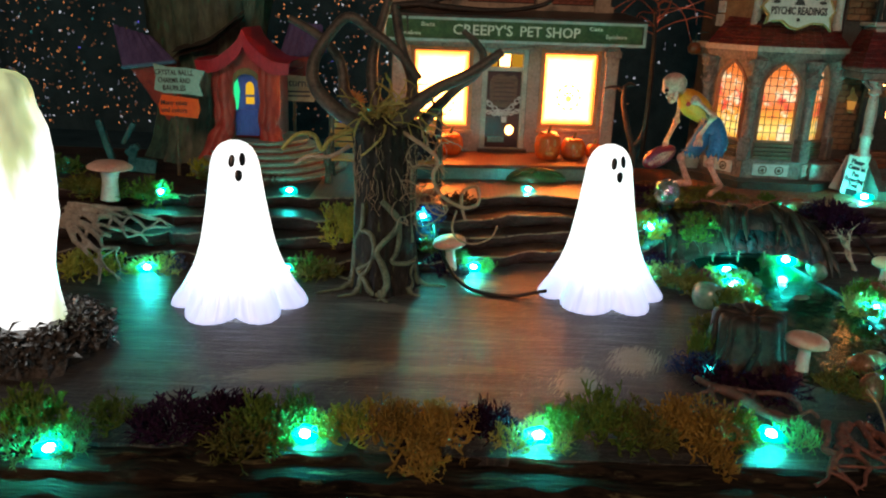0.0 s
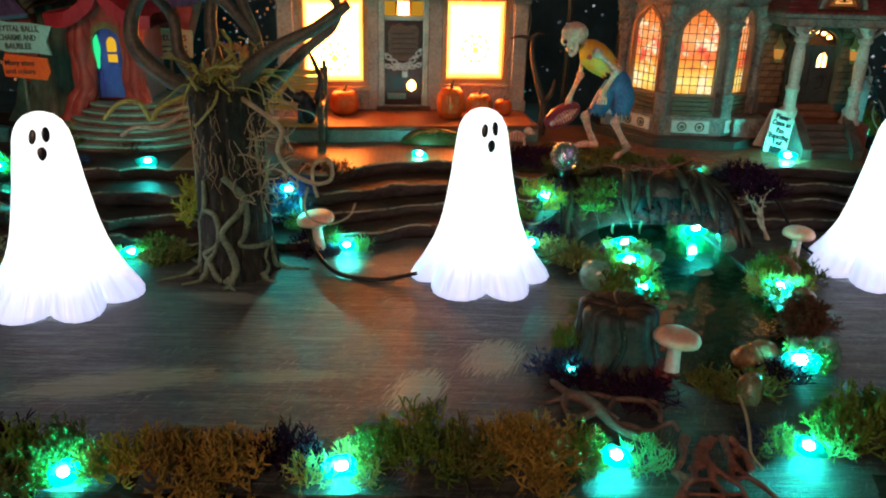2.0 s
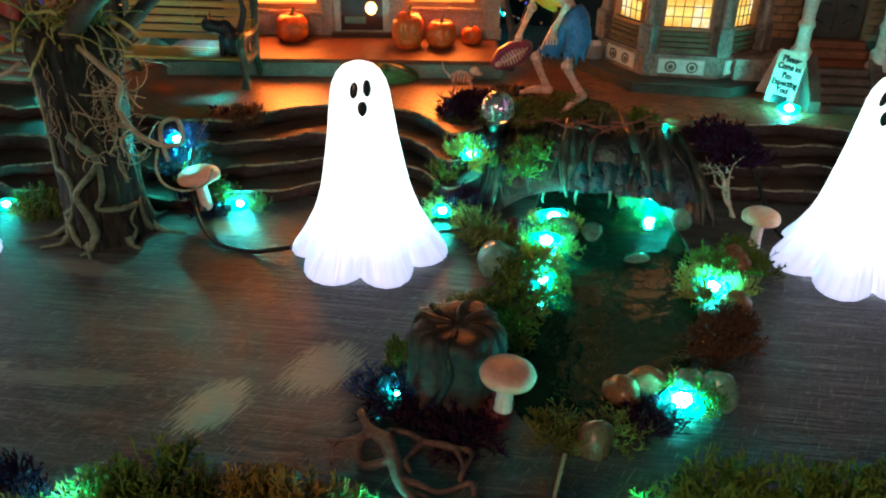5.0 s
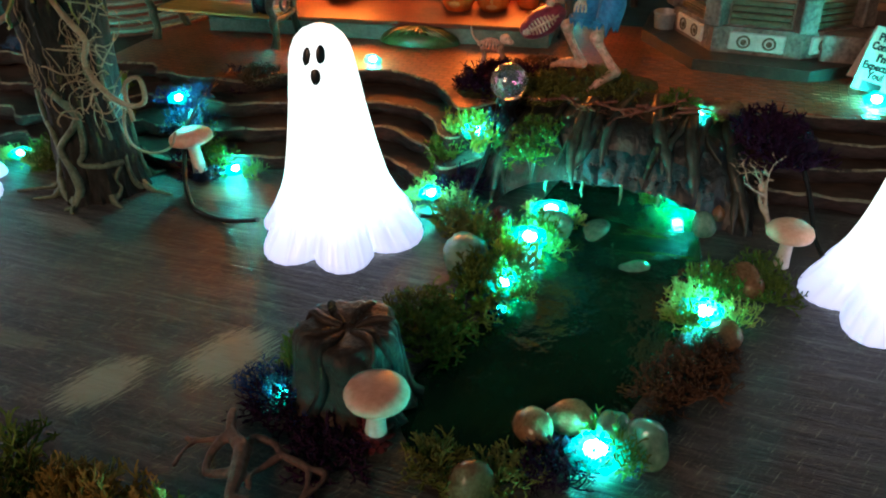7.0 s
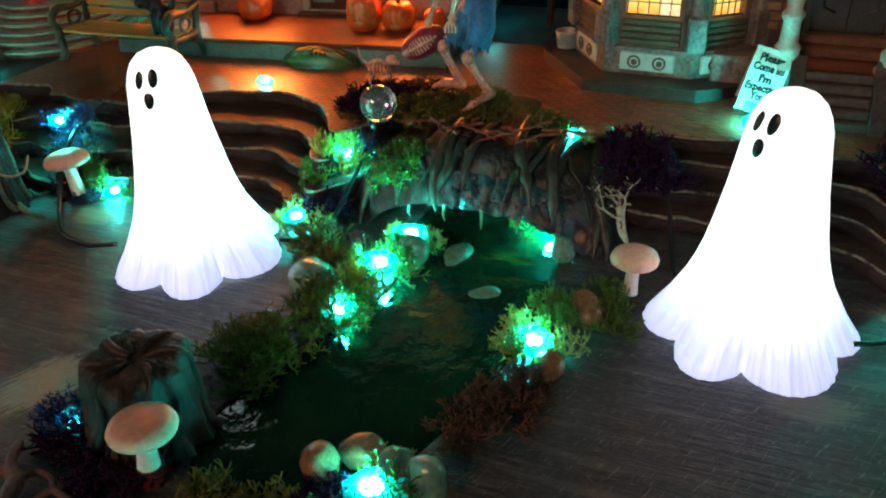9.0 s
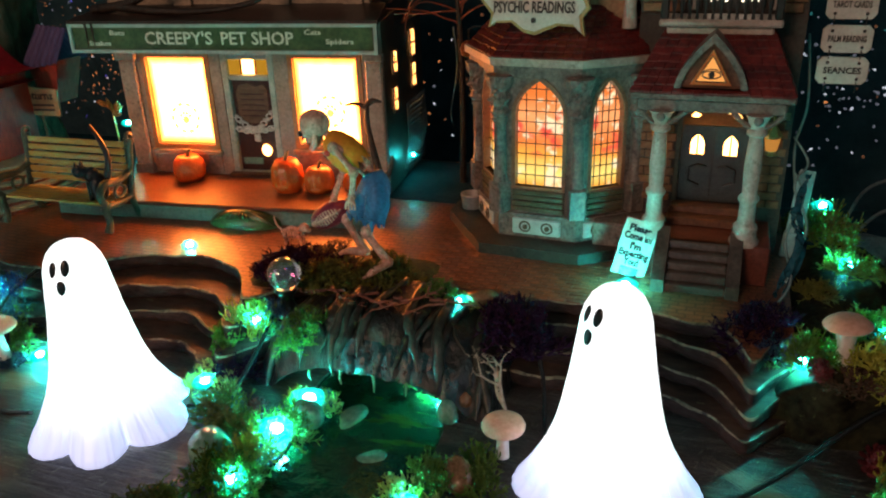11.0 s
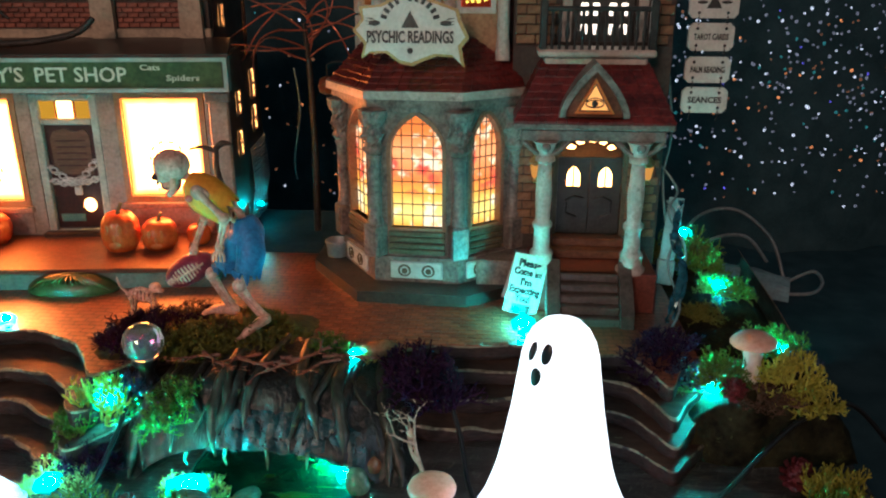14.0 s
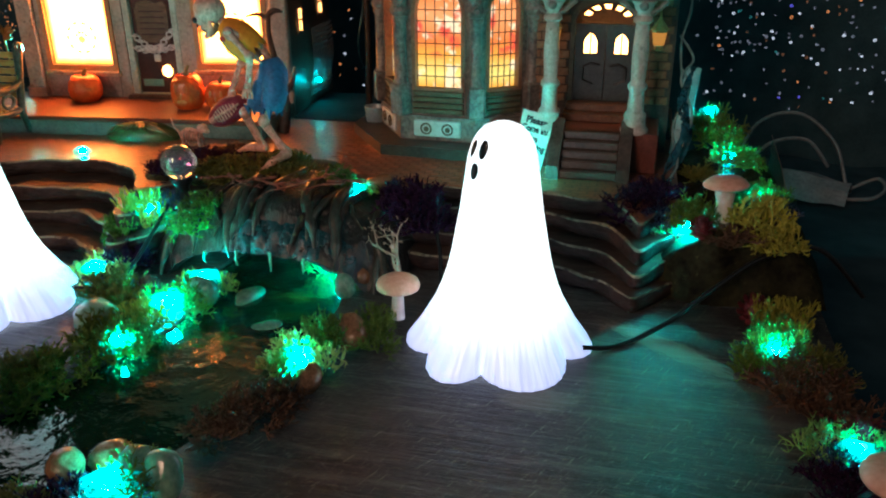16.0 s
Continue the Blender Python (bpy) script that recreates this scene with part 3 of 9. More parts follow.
# backdrop of black glitter cloth
g = Geo()
g.grid([[(x, 82 + 1.2 * math.sin(x * 0.35) + 0.5 * math.sin(x * 0.9), z) for x in np.arange(-130, 170, 2.0)] for z in (-4, 90)])
tagged(part("backdrop", g, M_cloth, smooth=80), "black glitter cloth hung behind the village", "backdrop", kind="structure")
g = Geo()
random.seed(11)
for n in range(13000):   # flat rings that emit: sequin glints and their ring blur painted as glow
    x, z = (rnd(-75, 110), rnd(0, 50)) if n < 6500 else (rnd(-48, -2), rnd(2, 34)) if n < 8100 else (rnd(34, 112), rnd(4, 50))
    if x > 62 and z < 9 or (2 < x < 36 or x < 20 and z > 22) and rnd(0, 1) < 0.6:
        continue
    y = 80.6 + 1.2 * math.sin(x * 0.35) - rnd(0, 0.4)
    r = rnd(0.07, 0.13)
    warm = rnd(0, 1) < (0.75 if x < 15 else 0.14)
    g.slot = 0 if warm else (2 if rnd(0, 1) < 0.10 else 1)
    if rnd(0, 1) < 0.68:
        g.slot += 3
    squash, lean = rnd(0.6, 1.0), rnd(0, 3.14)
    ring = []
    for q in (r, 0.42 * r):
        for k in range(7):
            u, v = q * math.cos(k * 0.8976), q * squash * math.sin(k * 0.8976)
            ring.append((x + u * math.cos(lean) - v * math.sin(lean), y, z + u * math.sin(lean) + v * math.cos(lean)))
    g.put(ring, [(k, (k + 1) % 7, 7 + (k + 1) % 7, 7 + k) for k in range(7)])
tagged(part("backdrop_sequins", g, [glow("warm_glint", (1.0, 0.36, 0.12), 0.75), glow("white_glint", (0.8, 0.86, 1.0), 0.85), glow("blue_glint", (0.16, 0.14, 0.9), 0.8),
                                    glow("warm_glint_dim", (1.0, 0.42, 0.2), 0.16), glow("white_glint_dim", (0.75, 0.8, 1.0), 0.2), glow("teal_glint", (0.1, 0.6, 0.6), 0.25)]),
       "scattered sequins on the black cloth, their glints painted as glow", "sequins", kind="stuff")

# ---- light-up ghosts ----
FOLDS = (-168, -104, -54, 18, 78, 132, 192)   # where the hem's scallops meet, in degrees round the figure


def scallop(deg):
    """1 at the crown of a scallop of the hem, 0 in the fold between two."""
    deg = (deg + 168) % 360 - 168
    for lo, hi in zip(FOLDS, FOLDS[1:]):
        if lo <= deg <= hi:
            return math.sin(math.pi * (deg - lo) / (hi - lo)) ** 0.8
    return 1.0


def ghost_parts(holder):
    prof = [(3.05, 0.0), (3.06, 0.12), (2.98, 0.32), (2.82, 0.6), (2.62, 0.95), (2.42, 1.4), (2.19, 1.9), (2.0, 2.5), (1.84, 3.1), (1.69, 3.8), (1.56, 4.5),
            (1.43, 5.2), (1.33, 5.9), (1.24, 6.5), (1.17, 7.0), (1.06, 7.4), (0.88, 7.75), (0.62, 8.0), (0.3, 8.13), (0.02, 8.17)]
    n, g, rows = 160, Geo(), []
    for r, z in prof:
        fall = max(0.0, 1 - z / 3.4) ** 1.7
        row = []
        for j in range(n + 1):
            a = 2 * math.pi * j / n
            lobe = scallop(math.degrees(a))
            rr = r + fall * (0.78 * lobe - 0.42) + 0.018 * fall * math.cos(44 * a + 2 * math.sin(3 * a)) + 0.012 * fall * math.cos(97 * a)
            row.append((rr * math.cos(a), rr * math.sin(a), z + 0.20 * fall * (1 - lobe)))
        rows.append(row)
    g.grid(rows)
    inner = [(x * 0.94, y * 0.94, z + 0.02) for x, y, z in rows[0]]
    g.grid([inner, rows[0]])
    g.grid([[(x * 0.9, y * 0.9, z) for x, y, z in rows[6]], inner])
    part("body", g, M_ghost, holder, "glowing white plastic body with a flared hem", smooth=60)
    for name, x, z, w, h, tilt in (("eye", -0.30, 7.34, 0.16, 0.33, 6), ("eye", 0.20, 7.40, 0.17, 0.34, 6), ("mouth", -0.03, 6.74, 0.19, 0.34, 4)):
        r = np.interp(z, [p[1] for p in prof], [p[0] for p in prof])
        g = Geo()
        y = -math.sqrt(max(r * r - x * x, 0.01))
        g.m = pose(x, y + 0.02, z) @ pose(0, 0, 0, -14, tilt, math.degrees(math.asin(x / r))) @ Matrix.Diagonal((w, 0.06, h, 1))
        g.ball((0, 0, 0), 1, 16, 8)
        part(name, g, M_black, holder, "black painted oval", smooth=60)


for x, y, turn in ((-9.7, 35.6, 24), (8.2, 38.55, 18), (27.7, 40.15, -38)):
    ghost = thing("ghost_lamp", "white light-up plastic ghost with black eyes standing on the road", "ghost lamp", (x, y, 0), turn, "light-up ghosts", scale=0.945)
    ghost.matrix_basis = pose(x * CM, y * CM, 0, 0, -1.2 if abs(x - 8.2) < 0.1 else 0, turn) @ Matrix.Diagonal((0.945, 0.945, 0.962, 1))
    ghost_parts(ghost)

# tall draped ghost on its mossy pedestal: a lit figure in one plain mesh
M_tall = ghost_material()
M_tall.name = "lit_stained_plastic"
nt = M_tall.node_tree
b = nt.nodes["Principled BSDF"]
zs = nt.nodes.new("ShaderNodeMapRange")
zs.inputs["From Min"].default_value, zs.inputs["From Max"].default_value, zs.inputs["To Max"].default_value = 0.075, 0.112, 0.20
zsep = nt.nodes.new("ShaderNodeSeparateXYZ")
nt.links.new(nt.nodes["Texture Coordinate"].outputs["Object"], zsep.inputs[0])
nt.links.new(zsep.outputs[2], zs.inputs["Value"])
zadd = nt.nodes.new("ShaderNodeMath")
nt.links.new(tex_noise(nt, 48, 4, (1, 1, 0.4)), zadd.inputs[0])
nt.links.new(zs.outputs[0], zadd.inputs[1])
stain = ramp(nt, zadd.outputs[0], ((0.54, (1, 1, 1)), (0.66, (0.42, 0.52, 0.20)), (0.78, (0.16, 0.20, 0.06))))
nt.links.new(stain, b.inputs["Emission Color"])
b.inputs["Emission Strength"].default_value = 1.2
g = Geo()
g.lathe([(1.25, 1.3), (1.12, 2.3), (1.06, 3.5), (1.25, 4.7), (1.5, 5.7), (1.52, 6.6), (1.48, 8.0), (1.36, 9.0), (1.05, 9.9), (0.95, 10.5), (0.82, 10.85), (0.5, 11.1), (0.1, 11.2)], 48, (-16.6, 29.6),
        lambda a, z: 1 + 0.05 * math.sin(3 * a + z * 0.5) + 0.03 * math.sin(11 * a + z))
tagged(part("tall_ghost_figure", g, M_tall, smooth=60), "tall glowing draped ghost figure with green stains", "ghost figure")
M_leaf = mat("dark_curled_leaves", (0.014, 0.012, 0.010), (0.13, 0.12, 0.105), 0.16, 700, 150, 0.5, 0.9)
pedestal = thing("leaf_pedestal", "dark round base of glossy curled leaves", "pedestal", (-16.7, 29.6, 0))
g = Geo()
g.lathe([(3.0, 0.0), (2.9, 0.4), (2.5, 0.9), (2.0, 1.25), (0.4, 1.35)], 40, (0, 0), lambda a, z: 1 + 0.10 * math.sin(5 * a) + 0.08 * math.sin(13 * a + 4 * z))
part("base", g, M_leaf, pedestal)
random.seed(5)
g = Geo()
for n in range(700):   # curled leaf blades, each a bent strip
    a, r = rnd(0, 6.28), rnd(0.3, 1) ** 0.5 * 3.15
    z = max(0.12, 1.42 - 0.42 * max(0, r - 1.5) ** 1.4)
    p = Vector((r * math.cos(a), r * math.sin(a), z))
    d = Vector((rnd(-1, 1), rnd(-1, 1), rnd(-0.4, 0.5))).normalized()
    s_ = d.cross(Vector((rnd(-0.4, 0.4), rnd(-0.4, 0.4), 1))).normalized() * rnd(0.10, 0.2)
    up_, ln = Vector((0, 0, rnd(0.08, 0.25))), rnd(0.35, 0.8)
    g.put([p - s_ * 0.4, p + s_ * 0.4, p + d * ln * 0.5 + s_ + up_, p + d * ln * 0.5 - s_ + up_, p + d * ln + s_ * 0.2, p + d * ln - s_ * 0.2, p + d * ln * 0.5 + up_ * 0.5], [(0, 1, 2, 6), (0, 6, 3), (6, 2, 4), (3, 6, 4, 5)])
tagged(part("curled_leaves", g, M_leaf, pedestal, "glossy dark curled leaves"), kind="stuff")

# ---- twisted tree ----
tree = thing("twisted_tree", "gnarled dark tree with pale roots and bare curling branches", "tree", (-3.0, 38.6, 0))
g = Geo()
g.lathe([(1.75, 0.0), (1.66, 0.35), (1.56, 1.0), (1.5, 2.0), (1.46, 3.2), (1.45, 4.6), (1.46, 6.0), (1.54, 7.2), (1.65, 8.0), (1.5, 8.5), (1.1, 8.75), (0.2, 8.8)], 72, (0, 0),
        lambda a, z: 1 + 0.05 * math.sin(7 * a + 0.5 * z) + 0.045 * math.sin(17 * a + 0.8 * z) + 0.03 * math.sin(31 * a - z) + 0.04 * math.sin(3 * a + z))
part("trunk", g, M_bark, tree, "dark furrowed trunk with mossy streaks", smooth=70)
random.seed(21)


def on_trunk(a, z, lift=0.1):
    r = np.interp(z, [0, 0.35, 1, 2, 4, 8], [1.75, 1.66, 1.56, 1.5, 1.45, 1.55]) + lift
    return Vector((r * math.cos(a), r * math.sin(a), z))


for r0, r1, run in (   # vines that part and join over the bark: angle, height
    (0.17, 0.20, ((-1.61, 4.9), (-1.25, 4.35), (-1.02, 3.8), (-1.2, 3.3), (-1.56, 2.75), (-1.74, 2.25), (-1.52, 1.5), (-1.41, 0.7), (-1.58, 0.1))),
    (0.14, 0.13, ((-1.02, 3.8), (-1.01, 3.0), (-1.1, 2.25), (-1.26, 1.88), (-1.1, 1.7), (-0.6, 1.6), (-0.2, 1.55))),
    (0.12, 0.17, ((-2.26, 4.65), (-2.32, 3.55), (-2.75, 2.5), (-2.8, 1.7), (-2.48, 1.15), (-2.13, 0.75), (-1.88, 0.25), (-1.5, 0.08))),
    (0.13, 0.15, ((-2.35, 3.25), (-1.94, 3.15), (-1.84, 2.4), (-2.0, 1.45), (-2.28, 0.85), (-2.3, 0.08))),
    (0.09, 0.15, ((-2.85, 5.95), (-2.72, 4.65), (-2.88, 3.7), (-2.84, 2.7), (-2.9, 1.75), (-2.83, 0.8), (-2.8, 0.1))),
    (0.07, 0.14, ((-0.18, 5.2), (-0.14, 3.95), (0.02, 2.6), (-0.1, 1.35), (-0.03, 0.5), (0.15, 0.08))),
    (0.06, 0.09, ((-0.55, 6.4), (-0.5, 4.9), (-0.42, 3.4), (-0.35, 2.6))),
    (0.06, 0.10, ((-0.2, 1.55), (-0.5, 1.0), (-0.45, 0.5), (-0.7, 0.08))),
    (0.10, 0.13, ((-1.74, 2.25), (-2.0, 1.7), (-2.45, 1.2))),
    (0.12, 0.16, ((3.1, 3.6), (2.9, 2.2), (3.0, 1.0), (2.8, 0.1))),
    (0.12, 0.16, ((0.6, 3.2), (0.9, 1.8), (0.7, 0.6), (0.9, 0.08))),
    (0.12, 0.16, ((1.6, 4.0), (1.9, 2.2), (1.7, 0.8), (2.0, 0.08)))):
    g = Geo()
    line = spline([on_trunk(a, z, 0.05) for a, z in run], 5)
    g.tube(line, taper(len(line), 0.85 * r0, 0.85 * r1, 0.02), 8)
    part("root", g, M_root, tree, smooth=70)
for a, reach, bend in ((-2.8, 2.6, 0.5), (-2.3, 1.5, -0.5), (-1.58, 1.0, 0.7), (-1.5, 0.8, -0.6), (0.15, 2.0, -0.45), (-0.7, 0.9, 0.4), (0.9, 1.2, 0.3), (2.0, 1.2, 0.3), (2.8, 1.4, -0.3)):
    g = Geo()   # their ends, creeping out over the road
    line = []
    for i in range(9):
        p = on_trunk(a + bend * 0.22 * (i / 8) ** 1.5, 0.0, -0.02 + reach * (i / 8) ** 1.1 * 0.75)
        p.z = max(0.05, 0.38 * (1 - i / 3.0))
        line.append(p)
    g.tube(line, taper(9, 0.15, 0.05, 0.015), 7)
    part("root", g, M_root, tree, smooth=70)
for pts, r0, r1 in (
    (((-0.3, -0.6, 8.3), (-1.9, -1.2, 8.9), (-3.2, -1.2, 10.1), (-3.35, -1.0, 11.3), (-2.6, -0.9, 12.6), (-1.7, -0.9, 13.4), (-0.5, -0.9, 12.7), (0.7, -1.1, 11.8), (1.6, -1.1, 10.7)), 0.36, 0.18),
    (((0.5, -0.9, 8.5), (1.5, -1.1, 9.6), (2.6, -1.2, 10.4), (4.0, -1.2, 11.1), (5.4, -1.0, 12.1)), 0.42, 0.20),
    (((-1.0, 0.4, 8.4), (-2.1, 0.9, 9.6), (-2.4, 1.2, 11.2), (-3.4, 1.0, 12.4), (-4.8, 0.8, 13.2)), 0.34, 0.16),
    (((1.4, 0.8, 8.0), (2.2, 1.2, 8.9), (3.3, 1.6, 10.0), (4.4, 1.8, 10.9), (4.6, 1.7, 11.9), (3.6, 1.5, 12.9)), 0.32, 0.14),
    (((0.9, 0.5, 8.4), (1.2, 0.9, 10.2), (0.6, 1.2, 12.0), (0.2, 1.4, 14.0)), 0.34, 0.2),
    (((-0.4, 0.9, 8.4), (-0.9, 1.6, 11.0), (-0.2, 2.0, 14.0), (0.6, 2.2, 16.5)), 0.34, 0.16),
):
    g = Geo()
    line = spline(pts, 7)
    g.tube(line, taper(len(line), r0, r1, 0.02), 9)
    part("branch", g, M_branch, tree, smooth=70)
for pts, m, r in (
    (((-1.5, -0.6, 8.2), (-2.6, -0.9, 7.7), (-3.0, -1.0, 7.2), (-3.4, -1.0, 7.9), (-4.2, -1.1, 7.9), (-4.9, -1.2, 7.2)), M_straw, 0.13),
    (((-1.7, -0.7, 7.4), (-2.6, -1.0, 6.9), (-3.6, -1.1, 6.9), (-4.3, -1.1, 6.5)), M_drift, 0.12),
    (((0.9, -1.1, 8.2), (2.0, -1.6, 7.6), (2.6, -1.7, 7.0), (2.4, -1.8, 6.2), (2.9, -1.8, 5.3), (3.9, -1.8, 4.8), (4.6, -1.7, 5.0), (4.5, -1.6, 5.8), (3.9, -1.6, 5.6), (3.8, -1.7, 5.0), (4.0, -1.8, 4.2)), M_vine, 0.115),
    (((3.6, -1.7, 4.6), (3.4, -1.7, 3.8), (3.7, -1.8, 3.2), (4.5, -1.8, 3.0), (5.3, -1.7, 3.3), (5.6, -1.6, 3.9)), M_vine, 0.06),
):
    g = Geo()
    line = spline(pts, 6)
    g.tube(line, taper(len(line), r, r * 0.7), 6)
    part("vine", g, m, tree, smooth=70)
g = Geo()
for n in range(60):
    a, r = rnd(0, 6.28), rnd(0.2, 1.5)
    p = Vector((r * math.cos(a), r * math.sin(a) - 0.3, 8.6 + rnd(-0.1, 0.3)))
    line, d = [p], Vector((rnd(-1, 1), rnd(-1, 1), rnd(-0.1, 1.2))).normalized()
    for k in range(9):
        d = (d + Vector((rnd(-0.5, 0.5), rnd(-0.5, 0.5), rnd(-0.55, 0.3)))).normalized()
        line.append(line[-1] + d * rnd(0.18, 0.34))
    g.tube(line, 0.035 + 0.035 * (n % 3 == 0), 4, False)
tagged(part("straw_nest", g, M_straw, tree, "tangle of yellow-green straw in the crown"), kind="stuff")
g = Geo()
for n in range(48):
    p = Vector((1.5 + rnd(-0.3, 1.7), -1.3 + rnd(-0.5, 0.5), rnd(3.4, 8.2)))
    line, d = [p], Vector((rnd(-1, 1), rnd(-1, 1), rnd(-1, 1))).normalized()
    ax = Vector((rnd(-1, 1), rnd(-1, 1), rnd(-1, 1))).normalized()
    for k in range(10):
        d = Matrix.Rotation(rnd(0.1, 0.55), 3, ax) @ d
        line.append(line[-1] + d * rnd(0.10, 0.24))
    g.tube(line, rnd(0.018, 0.04), 3, False)
for n in range(50):
    a = rnd(-2.9, -0.2)
    z = rnd(5.6, 8.3)
    g.tube([on_trunk(a + k * rnd(-0.05, 0.05), z - 0.3 * k, 0.08 + 0.05 * (k % 2)) for k in range(rnd(0, 1) < 0.5 and 4 or 6)], 0.014, 3, False)
tagged(part("moss_threads", g, M_vine, tree, "fine dry threads hanging from the crown"), kind="stuff")

# ---- root arch over the pond ----
M_archroot = mat("grey_green_root_paint", (0.012, 0.014, 0.010), (0.048, 0.055, 0.040), 0.35, 500, 130, 0.6, 0.4)
M_resin = mat("teal_clear_resin", (0.001, 0.014, 0.017), (0.006, 0.055, 0.062), 0.12, 420, 130, 0.8, 0.6, depth=0.002)
arch_thing = thing("root_arch", "dark bark arch draped with pale roots over the pond", "arch")


def arch_point(a, s):
    """a across from -1 to 1, s from 0 at the back of the crown to 1 at the lip."""
    e = max(0.0, 1 - abs(a) ** 2.4)
    h = 3.5 * e ** 0.55
    lip = 1.45 * max(0.0, 1 - abs(a / 0.78) ** 2.6) ** 0.7
    x = 17.5 + 5.45 * a
    y_side = 0.03 * (x - 17.6)
    t = s
    z = h + (lip - h) * max(0, (t - 0.25) / 0.75) ** 1.25
    y = 47.2 - 2.6 * min(1, t / 0.3) - 2.0 * max(0, (t - 0.25) / 0.75) ** 0.8
    return Vector((x, y + y_side, max(0.0, z)))


g = Geo()
rows = []
for j in range(13):
    s = j / 12
    rows.append([])
    for i in range(61):
        a = -1 + 2 * i / 60
        p = arch_point(a, s)
        w = 0.32 * noise.noise(Vector((p.x * 0.9, p.z * 1.1, p.y * 0.6))) + 0.14 * noise.noise(Vector((p.x * 2.7, p.z * 2.5, p.y * 2)))
        rows[-1].append(p + Vector((0, -w, 0.5 * w)))
g.grid(rows)
under = [p + Vector((0, 0.7, -0.12)) for p in rows[-1]]
g.grid([rows[-1], under, [p + Vector((0, 2.6, 0.5)) for p in under]])
part("bark", g, M_archbark, arch_thing, "wet dark bark", smooth=70)
random.seed(8)
for n in range(16):   # broad roots that run down over the bark and drip from the lip
    a = -0.96 + 1.92 * n / 15 + rnd(-0.06, 0.06)
    g, line, da = Geo(), [], rnd(-0.2, 0.2) - (0.25 * (a + 0.6) if a < -0.4 else 0)
    s0, s1 = rnd(0.0, 0.22), rnd(0.72, 1.1)
    if abs(a) > 0.75:
        s0, s1 = rnd(0.0, 0.1), 1.0
    kink, ph = rnd(0.02, 0.06), rnd(0, 6)
    for k in range(18):
        t = k / 17
        s = s0 + (s1 - s0) * t
        p = arch_point(max(-0.995, min(0.995, a + da * t + kink * math.sin(4 * t + ph))), min(s, 1))
        if s > 1:
            p.z -= (s - 1) * 6
        p.z = max(p.z, 0.02)
        line.append(p + Vector((0, -0.07, 0.03)))
    r = rnd(0.13, 0.25)
    g.tube(line, [r * (0.55 + 0.45 * math.sin(math.pi * (0.25 + 0.6 * k / 17)) + 0.12 * math.sin(k * 1.3 + ph)) * (1.0 if k < 13 else 1 - 0.15 * (k - 12)) for k in range(18)], 9)
    main = part("root", g, (M_archroot, M_bark, M_archroot)[n % 3], arch_thing, smooth=70)
    if n % 2 and abs(a) < 0.8:   # a thin side strand
        g, side = Geo(), rnd(-0.16, 0.16)
        strand = [line[4 + k].lerp(arch_point(max(-0.99, min(0.99, a + side * k / 9)), min(1, s0 + (s1 - s0) * (4 + k) / 17)), min(1, k / 4)) + Vector((0, -0.06, 0.03)) for k in range(10)]
        g.tube(strand, taper(10, r * 0.45, r * 0.18, 0.01), 6)
        part("side_strand", g, M_archroot, main, smooth=70)
for n in range(9):   # clear teal resin run along the lip
    a0 = -0.30 + 1.0 * n / 9
    g, rows = Geo(), []
    for j in range(5):
        rows.append([])
        for i in range(9):
            aa, s = a0 + 0.125 * i / 8, 0.66 + 0.36 * j / 4
            p = arch_point(aa, min(s, 1))
            w = 0.13 * math.sin(math.pi * i / 8) * math.sin(math.pi * (j + 0.4) / 5.2) + 0.12 * noise.noise(Vector((p.x * 2.1, p.z * 2.4, n)))
            rows[-1].append(p + Vector((0, -0.05 - max(0.0, w), -max(0, s - 1) * (4 + 5 * noise.noise(Vector((p.x * 1.7, 0, 0)))))))
    g.grid(rows)
    part("resin_run", g, M_resin, arch_thing, "glassy teal resin", smooth=80)
for n in range(4):
    a = -0.42 + 0.78 * n / 3
    p = arch_point(a, 1)
    g = Geo()
    ln = rnd(0.35, 0.9)
    g.tube([p + Vector((0, -0.2, 0.1)), p + Vector((rnd(-0.08, 0.08), -0.24, -ln * 0.5)), p + Vector((rnd(-0.1, 0.1), -0.2, -ln))], [0.07, 0.05, 0.02], 5)
    part("drip", g, M_root, arch_thing, smooth=70)


def fuse(ob, voxel):
    """Grows the tubes of a twig or carving into one skin; voxel in centimetres."""
    md = ob.modifiers.new("skin", "REMESH")
    md.mode, md.voxel_size, md.use_smooth_shade = "VOXEL", voxel * CM, True
    return ob


def twig_geo(g, p, d, length, r, depth, spread=0.7, flat=0.5):
    """A forked twig: a bent stem that splits in two or three."""
    n = 4
    line = [Vector(p)]
    for k in range(n):
        d = (Vector(d) + Vector((rnd(-0.3, 0.3), rnd(-0.3, 0.3), rnd(-0.3, 0.3) * flat))).normalized()
        line.append(line[-1] + d * length / n)
    g.tube(line, taper(n + 1, r, r * 0.72), 5, True)
    if depth > 0:
        for k in range(2 if rnd(0, 1) < 0.6 else 3):
            dd = (d + Vector((rnd(-spread, spread), rnd(-spread, spread), rnd(-spread, spread) * flat))).normalized()
            twig_geo(g, line[-1], dd, length * rnd(0.6, 0.9), r * 0.7, depth - 1, spread, flat)


def twig_thing(name, label, starts, material, seed, group="", category="driftwood"):
    random.seed(seed)
    g = Geo()
    for p, d, ln, r, depth, flat in starts:
        twig_geo(g, p, d, ln, r, depth, 0.8, flat)
    for i, v in enumerate(g.v):
        g.v[i] = (v[0], v[1], max(v[2], 0.04 if starts[0][0][2] < 2.4 else 2.6))
    return tagged(fuse(part(name, g, material, smooth=70), 0.045), label, category, group)


